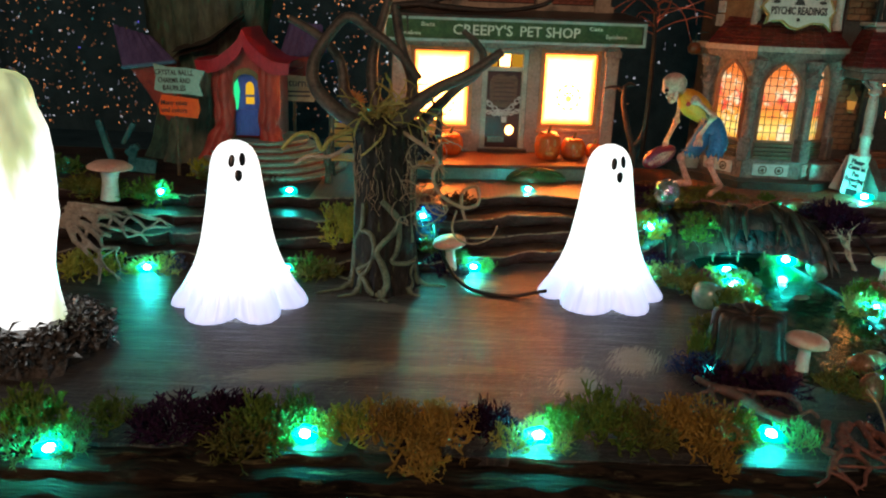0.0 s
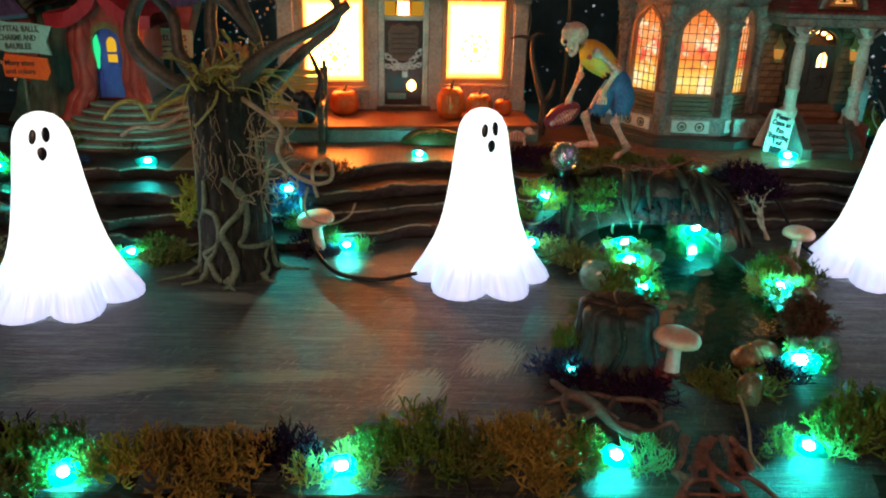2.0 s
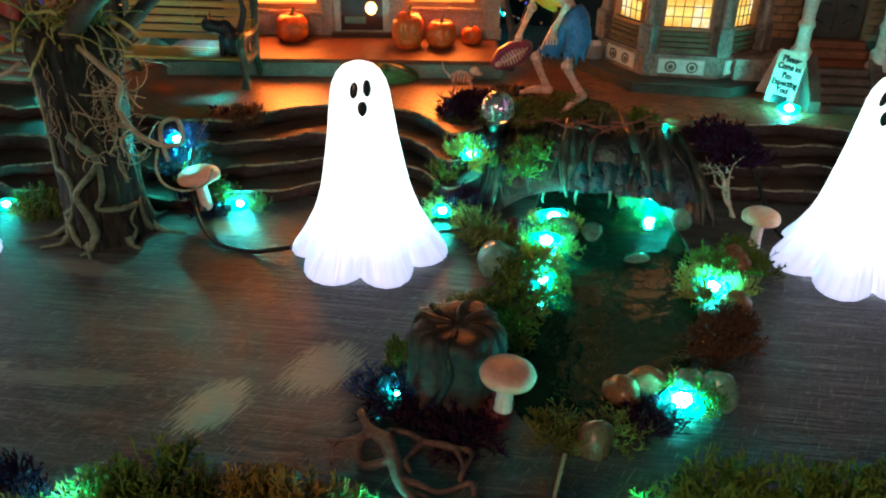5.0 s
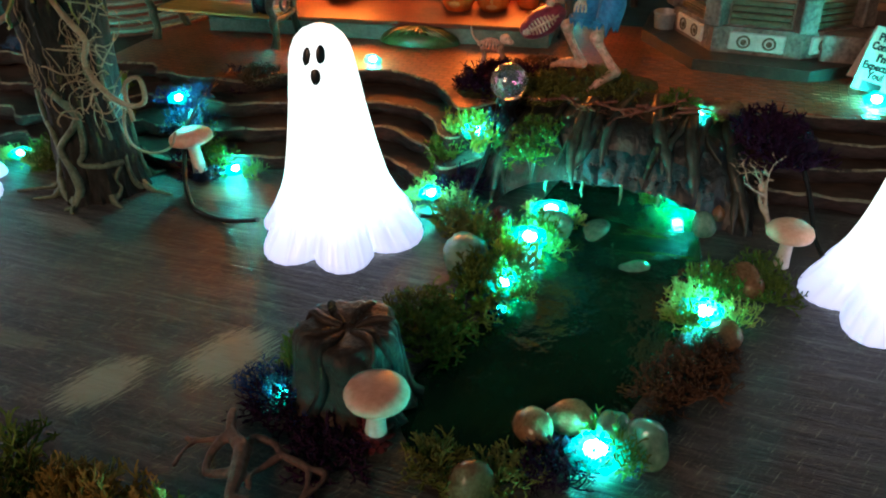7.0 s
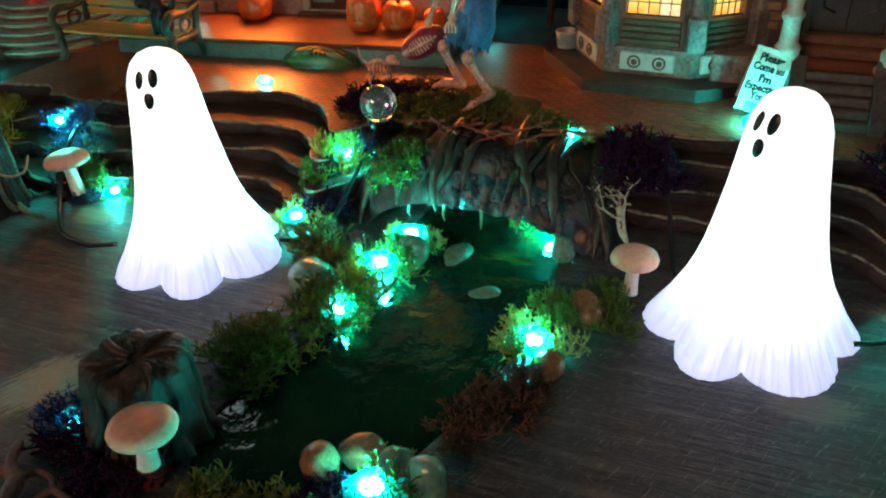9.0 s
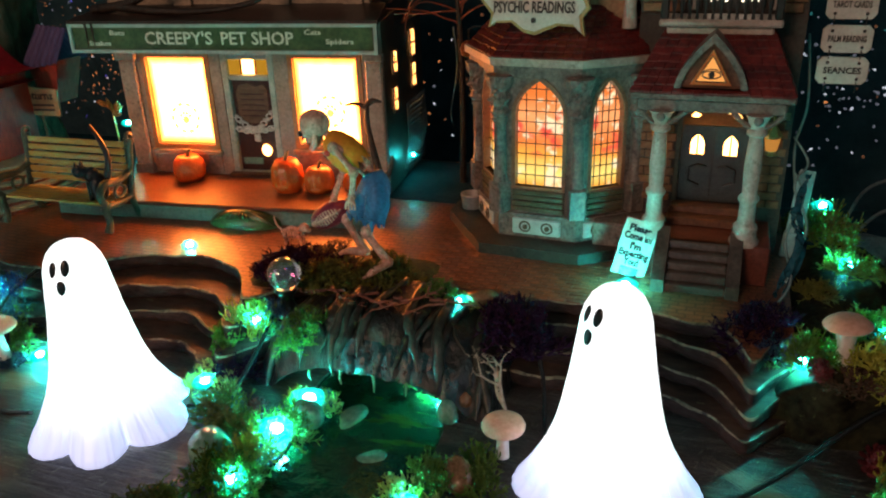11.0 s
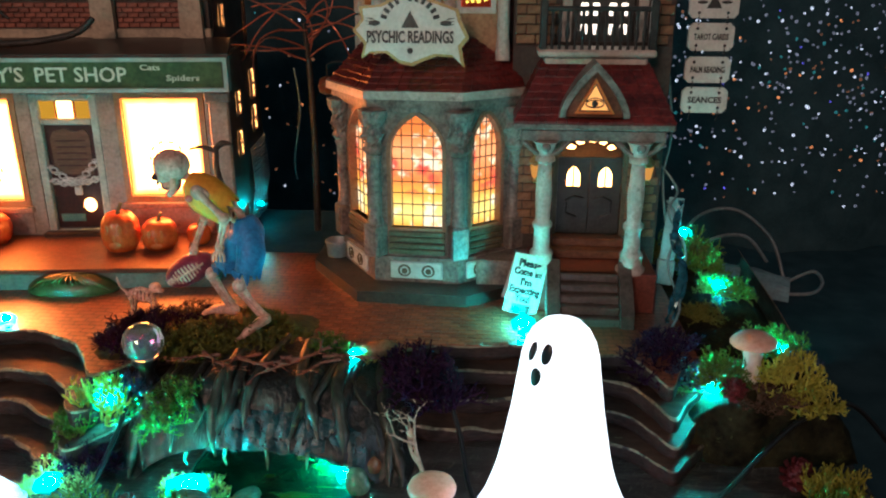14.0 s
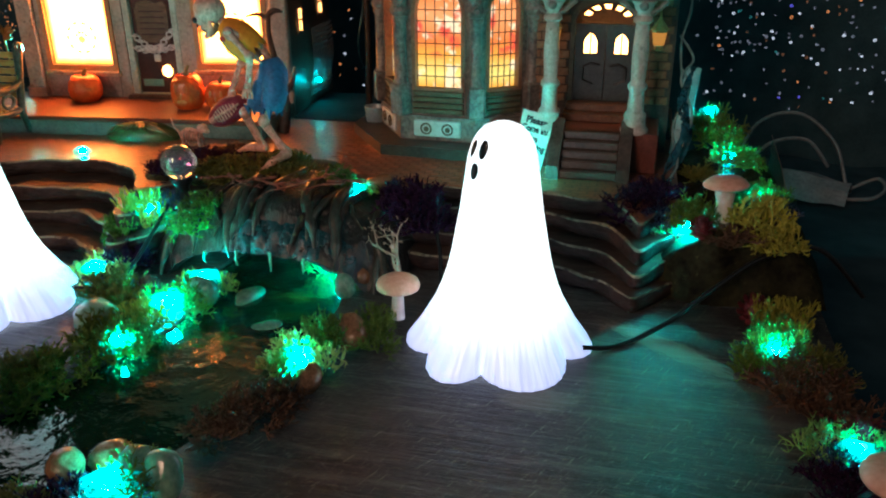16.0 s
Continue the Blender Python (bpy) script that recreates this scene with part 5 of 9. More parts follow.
MOSSES = {}
for i, (key, m) in enumerate(MOSS.items()):
    fine = key in ("olive", "blue", "purple", "crimson")
    MOSSES[key] = [moss_mesh(100 + i * 7 + k, 75 if fine else 42, m, 2 if fine else 3, 0.038 if fine else 0.05, 0.55) for k in range(3)]
WORDS = {"green": "bright green", "olive": "olive green", "yellow": "yellow-green", "ochre": "ochre yellow", "purple": "dark purple", "rust": "rust red", "blue": "dark blue", "crimson": "crimson"}
random.seed(77)
PLANTS = (
    # along the front edge
    ("green", -13.4, 23.0, 0, 1.1, 1.4), ("green", -11.0, 23.8, 0, 0.8, 0.9), ("purple", -9.0, 23.6, 0, 1.3, 1.1), ("purple", -7.4, 24.2, 0, 1.3, 1.2), ("green", -5.8, 23.4, 0, 1.1, 1.3), ("green", -4.7, 23.8, 0, 0.8, 1.2), ("olive", -6.2, 22.4, 0, 1.1, 1.2),
    ("yellow", -2.9, 23.4, 0, 0.9, 1.2), ("ochre", -1.5, 23.2, 0, 1.3, 1.4), ("ochre", 0.1, 23.4, 0, 1.1, 1.3), ("ochre", -0.4, 22.2, -0.4, 0.8, 0.9), ("purple", 1.6, 24.0, 0, 0.95, 1.2), ("blue", 2.3, 23.7, 0, 0.6, 0.8),
    ("green", 4.6, 24.2, 0, 0.85, 1.2), ("green", 5.8, 24.4, 0, 1.2, 1.5), ("olive", 6.9, 23.9, 0, 1.2, 1.3), ("ochre", 8.3, 24.1, 0, 1.2, 1.4), ("ochre", 9.4, 24.2, 0, 1.1, 1.3), ("ochre", 9.2, 22.8, -0.3, 0.7, 0.9), ("green", 10.5, 24.3, 0, 0.7, 1.0),
    ("blue", 16.1, 25.2, 0, 0.7, 0.7), ("green", 18.8, 25.2, 0, 0.9, 1.3), ("green", 20.2, 25.8, 0, 1.3, 1.5), ("green", 22.4, 26.0, 0, 1.4, 1.5), ("green", 24.6, 26.2, 0, 1.3, 1.4), ("olive", 21.4, 24.6, 0, 1.4, 1.3),
    # pond banks
    ("olive", 12.6, 39.8, 0, 1.25, 1.4), ("olive", 13.7, 39.2, 0, 0.9, 1.2), ("yellow", 15.2, 38.0, 0, 0.85, 1.1), ("green", 14.6, 36.8, 0, 1.0, 1.1), ("green", 15.4, 36.3, 0, 0.8, 1.0), ("green", 15.6, 40.2, 0.2, 0.7, 0.9),
    ("green", 14.2, 34.8, -0.1, 1.1, 0.9), ("green", 13.4, 33.5, -0.1, 1.2, 0.9), ("olive", 13.0, 34.4, -0.1, 1.1, 0.9), ("green", 14.0, 33.0, -0.2, 1.0, 0.7), ("blue", 16.0, 41.6, 0, 0.6, 0.9),
    ("purple", 11.1, 29.0, 0, 1.0, 1.0), ("blue", 10.9, 29.8, 0, 0.75, 0.9), ("green", 10.9, 30.4, 0.2, 0.55, 1.2), ("purple", 13.2, 28.0, 0, 1.2, 0.9), ("olive", 15.9, 28.3, 0, 0.95, 0.9),
    ("olive", 17.6, 28.6, 0, 0.9, 0.7), ("purple", 18.6, 29.2, 0, 0.9, 0.8), ("green", 20.0, 30.3, 0.1, 0.8, 0.9), ("blue", 19.2, 29.6, 0, 0.6, 0.7), ("rust", 20.9, 32.9, 0, 0.9, 0.8), ("rust", 21.6, 33.8, 0, 1.0, 0.9), ("rust", 21.9, 34.8, 0, 0.8, 0.8),
    ("green", 21.3, 36.6, 0, 0.6, 0.8), ("green", 22.0, 38.2, 0, 0.7, 1.0), ("green", 21.7, 38.9, 0, 0.7, 1.0), ("green", 23.75, 38.7, 0, 0.75, 0.85), ("green", 23.2, 39.9, 0, 0.75, 0.9),
    # arch crown and the mound behind it
    ("green", 14.6, 43.6, 2.4, 0.85, 0.9), ("green", 14.2, 43.0, 1.8, 0.7, 0.8), ("green", 19.4, 46.4, 3.1, 0.8, 0.8), ("olive", 14.6, 46.8, 2.9, 1.6, 1.1), ("olive", 16.0, 47.2, 2.9, 1.6, 1.2), ("olive", 17.3, 46.8, 2.9, 1.3, 1.0), ("olive", 13.4, 46.4, 2.8, 1.1, 1.0),
    ("purple", 12.2, 47.4, 2.9, 1.3, 1.1), ("purple", 10.9, 47.9, 2.9, 1.1, 1.0), ("purple", 13.8, 48.4, 2.9, 1.2, 1.0), ("rust", 14.9, 48.8, 2.9, 0.9, 0.7), ("yellow", 11.7, 43.8, 1.6, 1.0, 1.6), ("green", 10.9, 43.4, 1.1, 0.8, 1.2), ("blue", 12.6, 44.6, 2.2, 0.7, 0.9),
    ("purple", 23.0, 45.6, 2.6, 1.4, 1.5), ("purple", 23.9, 45.0, 2.0, 1.2, 1.4), ("purple", 11.6, 42.2, 0.4, 1.0, 1.2),
    # the skeleton's mound
    ("olive", 12.6, 46.6, 3.2, 0.9, 0.6), ("olive", 13.9, 46.9, 3.4, 1.0, 0.6), ("olive", 15.0, 46.3, 3.2, 0.9, 0.6), ("olive", 16.9, 46.4, 3.0, 0.9, 0.7), ("purple", 11.6, 48.6, 3.2, 1.0, 0.6), ("purple", 12.6, 47.9, 3.4, 0.9, 0.5), ("rust", 12.9, 49.3, 3.4, 0.8, 0.4), ("olive", 17.2, 48.0, 3.0, 0.9, 0.6), ("olive", 15.6, 49.3, 3.2, 0.9, 0.5), ("rust", 14.6, 47.6, 3.5, 0.7, 0.25), ("purple", 11.4, 46.7, 3.0, 1.0, 0.8), ("purple", 10.6, 47.1, 2.95, 0.8, 0.7), ("olive", 16.4, 48.6, 3.3, 0.8, 0.5),
    # round the tree
    ("yellow", -5.6, 42.0, 1.2, 1.0, 1.4), ("yellow", -5.9, 43.2, 2.0, 0.9, 1.2), ("green", -7.2, 39.8, 0, 1.0, 1.1), ("olive", -6.2, 39.6, 0, 0.9, 1.0), ("blue", -1.3, 42.8, 1.1, 1.1, 1.2), ("purple", -0.2, 45.6, 2.2, 1.0, 1.1), ("rust", 0.9, 45.4, 2.6, 0.8, 0.9),
    ("purple", 0.0, 41.0, 0, 1.0, 1.2), ("green", 0.8, 41.5, 0.2, 0.7, 1.0), ("blue", 1.0, 40.5, 0, 0.6, 0.7), ("olive", -0.6, 42.2, 0.8, 0.9, 1.0),
    # far end of the terrace
    ("green", -16.9, 43.6, 2.9, 1.1, 1.1), ("olive", -19.8, 44.4, 2.9, 1.3, 1.0), ("olive", -21.5, 45.2, 2.9, 1.2, 1.0), ("yellow", -18.8, 38.6, 0, 1.0, 1.2), ("yellow", -17.6, 38.9, 0, 0.9, 1.1), ("green", -24.6, 49.2, 2.9, 1.2, 1.2), ("blue", -14.4, 39.6, 0, 0.8, 0.9), ("blue", -13.2, 45.4, 2.9, 0.8, 0.8),
    ("olive", -14.6, 48.8, 2.9, 1.0, 1.0), ("rust", -11.0, 48.4, 2.9, 0.9, 0.6), ("yellow", -15.6, 50.2, 2.9, 0.9, 1.2),
    # the hill and the road's end
    ("purple", 31.9, 47.2, 2.4, 1.3, 1.2), ("purple", 32.6, 48.2, 2.9, 1.2, 1.1), ("blue", 33.1, 46.4, 2.6, 0.8, 0.8), ("green", 34.2, 46.4, 2.8, 0.9, 1.0), ("green", 33.8, 45.9, 2.7, 0.6, 0.9), ("yellow", 36.5, 45.8, 2.8, 1.0, 1.3), ("yellow", 37.0, 45.0, 2.4, 0.8, 1.0),
    ("rust", 35.4, 45.0, 2.6, 0.9, 0.6), ("green", 36.4, 48.2, 2.9, 1.2, 1.0), ("green", 36.2, 54.4, 2.9, 1.1, 1.0), ("olive", 35.2, 58.2, 3.0, 1.6, 1.8), ("green", 35.8, 57.2, 3.0, 1.1, 1.2), ("blue", 37.2, 47.4, 2.8, 0.8, 0.8), ("olive", 34.6, 51.5, 2.9, 1.0, 0.8),
    ("yellow", 37.3, 42.6, 0, 0.9, 1.6), ("green", 36.9, 41.6, 0, 0.85, 1.4), ("green", 36.0, 40.4, 0, 0.7, 0.8), ("olive", 38.0, 40.2, 0, 1.0, 1.1), ("rust", 37.2, 39.3, 0, 1.2, 1.1), ("rust", 37.9, 38.0, 0, 1.2, 1.1), ("crimson", 38.4, 36.6, 0, 0.9, 0.9), ("blue", 37.9, 35.7, 0, 0.7, 0.8),
    ("purple", 37.6, 34.4, 0, 0.9, 0.8),
)
for key, x, y, z, s, h in PLANTS:
    ob = tagged(new("moss_clump", random.choice(MOSSES[key])), "clump of dried " + WORDS[key] + " reindeer moss", "moss", "moss clumps")
    ob.matrix_basis = pose(x * CM, y * CM, z * CM, rnd(-8, 8), rnd(-8, 8), rnd(0, 360)) @ Matrix.Diagonal((s, s, h, 1))

# ---- string lights ----
core, lens = Geo(), Geo()
core.ball((0, 0, 0.24), (0.20, 0.17, 0.13), 12, 7)
random.seed(3)
lens.ball((0, 0, 0.2), (0.58, 0.5, 0.2), 9, 5)   # a lump of cut clear plastic
lens.v = [tuple(Vector(v) + Vector((rnd(-0.10, 0.10), rnd(-0.10, 0.10), rnd(-0.06, 0.06)))) for v in lens.v]
DIM, MID, CORE, BRIGHT, LENS = finish(core.mesh("dim_bulb"), core, M_leddim, 60), finish(core.mesh("middling_bulb"), core, M_ledmid, 60), finish(core.mesh("bulb"), core, M_ledcore, 60), finish(core.mesh("bright_bulb"), core, M_ledbright, 60), finish(lens.mesh("lens"), lens, M_ledlens, 0)
LEDS = ((-12.2, 21.8, 0.0), (-4.3, 22.9, 0.2), (3.4, 23.2, 0.3), (11.4, 23.9, 0.3), (17.4, 24.5, 0.3), (-15.4, 38.9, 0.2), (-16.3, 43.9, 3.05), (-9.2, 45.5, 3.05), (-24.8, 50.2, 3.05), (-1.17, 42.05, 2.7), (1.72, 41.3, 0.1),
        (10.9, 41.1, 0.5), (11.85, 43.85, 2.05), (5.2, 48.5, 3.0), (20.3, 46.4, 2.95), (26.9, 49.6, 3.05), (36.15, 54.4, 3.1), (35.2, 59.0, 4.2), (33.85, 46.5, 2.35), (-6.2, 58.5, 6.2), (11.0, 29.3, 0.15), (20.2, 44.4, 0.2),
        (15.25, 36.35, 0.2), (21.65, 36.9, 0.1), (19.55, 29.95, 0.1), (15.4, 39.25, 0.3), (15.7, 41.3, 0.4), (36.8, 40.9, 0.3), (38.2, 35.9, 0.3), (-8.2, 39.3, 0.3), (12.3, 61.7, 4.5), (36.9, 48.3, 2.95))
# lamp glow put into the tufts' colour: brighter copies of the moss paints
LIT_MOSS = {"green": mat("lamplit_green_moss", (0.055, 0.19, 0.05), (0.14, 0.36, 0.12), 0.6, 700, 140, 0.2, 0.3, sub=0.35), "lime": mat("lamplit_lime_moss", (0.10, 0.21, 0.04), (0.22, 0.38, 0.09), 0.6, 700, 140, 0.2, 0.3, sub=0.35),
            "blue": mat("glossy_blue_moss", (0.008, 0.025, 0.10), (0.03, 0.07, 0.24), 0.25, 700, 140, 0.2, 0.6), "yellow": mat("lamplit_yellow_moss", (0.24, 0.25, 0.05), (0.46, 0.46, 0.14), 0.6, 700, 140, 0.2, 0.3, sub=0.35)}
LED_MOSS = [moss_mesh(300 + k, 44, LIT_MOSS[key], 2, 0.03, 0.6) for k, key in enumerate(("green", "lime", "blue", "yellow"))]
random.seed(91)
for n, (x, y, z) in enumerate(LEDS):   # moss that the lamps are bedded in
    if z > 2.9 and n % 2 or 5 < x < 15 and y > 60 or x == 19.55:
        continue
    for a in (8 + rnd(-15, 15) , 95 + rnd(-30, 30), 172 + rnd(-15, 15)):
        s = rnd(0.36, 0.56) if z > 2.9 else rnd(0.5, 0.82)
        ob = tagged(new("moss_clump", LED_MOSS[2 if x in (11.0, -1.17) else (0, 1, 3)[n % 3]]), "small tuft of reindeer moss beside a string light", "moss", "moss clumps")
        ob.matrix_basis = pose((x + (0.4 + 0.6 * s) * math.cos(radians(a))) * CM, (y + (0.4 + 0.6 * s) * math.sin(radians(a))) * CM, (max(z - 0.25, 0.0) if z < 2.6 else z - 0.15) * CM, rnd(-12, 12), rnd(-12, 12), rnd(0, 360)) @ Matrix.Diagonal((s, s, s * rnd(1.0, 1.5), 1))
for x, y, z in LEDS:
    led = thing("string_light", "small blue-green lamp of a string light", "string light", (x, y, z), x * 57 % 360, "string lights", scale=0.6 if x in (11.0, 12.3) else 1.2 if x == 26.9 else 1.55 if x == 19.55 else 1.3 if 11.15 < x < 24 and 29 < y < 45 else 1.0)
    for name, me in (("bulb", MID if y < 26 or x in (36.9, 5.2, -6.2) or 0 < x < 3 or x < -14 or x == 36.8 or 10 < x < 11.4 and y > 40 else BRIGHT if x == 33.85 or (11.15 < x < 24 and x not in (20.3, 15.4) and 29 < y < 45 and z < 2.5) else DIM if (z > 2.9 and x < 25) or x in (15.7, 38.2) or abs(x - 11.0) < 0.05 or abs(x + 8.2) < 0.05 else CORE), ("lens", LENS)):
        o = new(name, me)
        o.parent = led


def cable(pts, r, label, m=None, name="cable"):
    g = Geo()
    g.tube(spline(pts, 8), r, 8)
    return tagged(part(name, g, m or M_cable, smooth=70), label, "cable")


cable([(5.3, 37.3, 0.55), (4.6, 37.4, 0.35), (3.6, 37.5, 0.12), (2.2, 37.8, 0.12), (1.2, 38.6, 0.2), (0.4, 39.6, 0.7), (-0.3, 41.0, 1.8), (-0.6, 42.6, 2.6), (-0.8, 45.5, 3.1)], 0.10, "black power cable of a ghost lamp, running past the tree")
cable([(30.6, 39.9, 0.35), (31.8, 40.8, 0.12), (33.4, 42.4, 0.4), (35.0, 43.6, 1.4), (36.6, 44.6, 2.3), (38.6, 45.6, 2.4), (40.5, 46.0, 0.5)], 0.09, "thin black power cable of a ghost lamp, running off the road")
cable([(11.0, 39.6, 0.5), (11.8, 40.4, 0.3), (12.4, 41.4, 0.8), (12.6, 43.6, 2.2), (12.2, 46.0, 3.1)], 0.09, "black power cable behind a ghost lamp")
cable([(24.0, 45.0, 2.8), (24.6, 44.0, 1.6), (25.0, 42.6, 0.5), (25.4, 41.4, 0.2)], 0.09, "black power cable hanging down the terrace")

# ---- pet shop ----
M_stucco = mat("grey_painted_plaster", (0.20, 0.175, 0.145), (0.38, 0.34, 0.28), 0.42, 600, 70, 0.4, wear=(0.16, 0.14, 0.115), wear_at=0.62)
M_tan = mat("tan_painted_stone", (0.24, 0.175, 0.12), (0.46, 0.34, 0.23), 0.42, 600, 70, 0.4, wear=(0.20, 0.155, 0.11), wear_at=0.62)
M_greenpaint = mat("dark_green_enamel", (0.026, 0.058, 0.022), (0.08, 0.13, 0.05), 0.3, 500, 70, 0.15)
M_mintrim = mat("pale_green_trim", (0.24, 0.31, 0.27), (0.44, 0.52, 0.46), 0.35, 600, 90, 0.3)
M_cream = mat("cream_lettering", (0.62, 0.60, 0.46), (0.78, 0.76, 0.62), 0.4, 900, 100, 0.1)
M_doorbrown = mat("dark_red_brown_door", (0.020, 0.006, 0.006), (0.055, 0.018, 0.014), 0.35, 600, 90, 0.4)
M_silver = mat("silver_paint", (0.45, 0.48, 0.47), (0.72, 0.74, 0.72), 0.3, 900, 100, 0.2, metal=0.3)
M_stepstone = mat("brown_glazed_step", (0.075, 0.026, 0.014), (0.155, 0.058, 0.032), 0.50, 500, 60, 0.3, 0.3)
M_stepside = mat("green_grey_kerb", (0.06, 0.085, 0.07), (0.14, 0.17, 0.145), 0.3, 600, 70, 0.3)
M_brickred = mat("dark_red_brick", (0.13, 0.035, 0.022), (0.28, 0.085, 0.05), 0.55, 700, 120, 0.4, vary=0.3)
M_mortar = mat("dark_mortar", (0.03, 0.022, 0.018), (0.075, 0.055, 0.045), 0.7, 700, 120, 0.5)
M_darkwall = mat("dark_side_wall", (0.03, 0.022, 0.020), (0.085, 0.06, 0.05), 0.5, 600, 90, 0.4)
M_roofdark = mat("dark_brown_roof", (0.018, 0.011, 0.008), (0.055, 0.034, 0.024), 0.4, 600, 90, 0.5)
M_shopwin = lit_pane("warm_lit_window", ((0.30, (1.0, 0.19, 0.026)), (0.52, (1.0, 0.22, 0.034)), (0.7, (1.0, 0.26, 0.045))), 90, 52.0)
nt = M_shopwin.node_tree   # dimmer towards the pane's edges, which the lamp behind hardly reaches
co = nt.nodes.new("ShaderNodeTexCoord")
sep = nt.nodes.new("ShaderNodeSeparateXYZ")
nt.links.new(co.outputs["Generated"], sep.inputs[0])
far = []
for axis in (0, 2):
    off = nt.nodes.new("ShaderNodeMath")
    off.operation = "SUBTRACT"
    off.inputs[1].default_value = 0.5
    nt.links.new(sep.outputs[axis], off.inputs[0])
    mag = nt.nodes.new("ShaderNodeMath")
    mag.operation = "ABSOLUTE"
    nt.links.new(off.outputs[0], mag.inputs[0])
    far.append(mag)
edge = nt.nodes.new("ShaderNodeMath")
edge.operation = "MAXIMUM"
nt.links.new(far[0].outputs[0], edge.inputs[0])
nt.links.new(far[1].outputs[0], edge.inputs[1])
level = nt.nodes.new("ShaderNodeMath")
level.operation = "MULTIPLY"
level.inputs[1].default_value = 56.0
nt.links.new(ramp(nt, edge.outputs[0], ((0.36, (1, 1, 1)), (0.45, (0.16,) * 3), (0.485, (0.04,) * 3), (0.5, (0.02,) * 3))), level.inputs[0])
nt.links.new(level.outputs[0], nt.nodes["Emission"].inputs[1])
# orange of the shop window light, painted into the frames' base colour
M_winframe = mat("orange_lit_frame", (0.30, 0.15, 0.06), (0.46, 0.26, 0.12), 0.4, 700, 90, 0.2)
M_warmlamp = glow("warm_lamp", (1.0, 0.38, 0.10), 14.0)
M_amber = glow("amber_glass", (0.85, 0.40, 0.03), 0.55)
M_pumpkin = mat("glazed_orange_pumpkin", (0.40, 0.06, 0.010), (0.62, 0.12, 0.02), 0.22, 500, 80, 0.15, vary=0.08)
M_pumpface = mat("yellow_painted_face", (0.44, 0.10, 0.015), (0.58, 0.16, 0.025), 0.35, 700, 90, 0.1)
M_pumpstem = mat("olive_stem", (0.08, 0.07, 0.02), (0.16, 0.14, 0.05), 0.5, 700, 90, 0.3)

shop = thing("pet_shop", "lit ceramic pet shop with green sign, chained door and bright windows", "house", (-4.4, 53.3, 3.0), 6.9)
FY = 3.05   # the facade's depth behind the sign's face
# front wall pieces round the two windows and the door
for x0, x1, z0, z1 in ((0.9, 2.05, 0.9, 8.8), (6.45, 7.15, 0.9, 8.8), (10.45, 11.35, 0.9, 8.8), (15.75, 16.9, 0.9, 8.8), (2.05, 6.45, 0.9, 2.55), (11.35, 15.75, 0.9, 2.75), (0.9, 16.9, 8.3, 9.2)):
    part("wall_panel", Geo().box(x0, x1, FY, FY + 0.5, z0, z1, 0.04), M_stucco, shop, "grey-green painted front")
for x0, x1 in ((0.7, 1.75), (16.0, 17.0)):
    g = Geo()
    g.box(x0, x1, FY - 0.28, FY, 0.9, 8.6, 0.08)
    g.box(x0 - 0.1, x1 + 0.1, FY - 0.38, FY, 0.9, 1.6, 0.06)
    g.box(x0 - 0.12, x1 + 0.12, FY - 0.4, FY, 7.9, 8.4, 0.06)
    part("pilaster", g, M_stucco, shop)
for x0, x1, z0 in ((2.05, 6.45, 2.55), (11.35, 15.75, 2.75)):
    win = part("window", Geo().box(x0 + 0.25, x1 - 0.25, FY + 0.22, FY + 0.26, z0 + 0.25, 8.1), M_shopwin, shop, "bright frosted pane lit from inside")
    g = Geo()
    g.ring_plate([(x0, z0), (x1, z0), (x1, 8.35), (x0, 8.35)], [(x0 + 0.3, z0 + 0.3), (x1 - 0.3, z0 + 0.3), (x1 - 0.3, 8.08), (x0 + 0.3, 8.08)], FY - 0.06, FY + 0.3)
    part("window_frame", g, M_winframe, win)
    g = Geo()
    g.box(x0 - 0.15, x1 + 0.15, FY - 0.25, FY + 0.1, z0 - 0.3, z0, 0.06)
    part("window_sill", g, M_tan, win)
# painted ring of bars and a paw shape on the panes, unreadable from outside
for cx, cz in ((13.6, 5.0), (4.3, 4.4)):
    g = Geo()
    for k in range(10):
        a = 2 * math.pi * k / 10
        g.m = pose(cx + 0.85 * math.cos(a), FY + 0.2, cz + 0.85 * math.sin(a)) @ Matrix.Rotation(-a, 4, "Y")
        g.box(-0.07, 0.07, -0.006, 0.006, -0.13, 0.13)
    g.m = pose(cx, FY + 0.2, cz) @ Matrix.Diagonal((1, 0.01, 1, 1))
    for p, r in (((0, 0, -0.1), 0.22), ((-0.28, 0, 0.15), 0.1), ((-0.1, 0, 0.3), 0.1), ((0.12, 0, 0.3), 0.1), ((0.3, 0, 0.14), 0.1)):
        g.ball(p, r, 10, 4)
    part("window_print", g, lit_pane("thin_amber_print", ((0.3, (1.0, 0.42, 0.08)), (0.7, (1.0, 0.5, 0.14))), 200, 2.4), shop, "amber print on the pane")
# door with chain
door = part("door", Geo().box(7.55, 10.05, FY + 0.3, FY + 0.45, 1.25, 6.75, 0.05), M_doorbrown, shop, "dark door crossed by silver chains")
g = Geo()
for x0, x1, z0, z1 in ((7.15, 7.55, 1.0, 8.3), (10.05, 10.45, 1.0, 8.3), (7.55, 10.05, 6.75, 7.05), (7.55, 10.05, 7.95, 8.3), (7.55, 10.05, 1.0, 1.25)):
    g.box(x0, x1, FY + 0.02, FY + 0.42, z0, z1, 0.05)
part("door_frame", g, M_mintrim, door, "pale green door frame")
g = Geo()
g.box(7.55, 8.25, FY + 0.25, FY + 0.3, 7.05, 7.95)
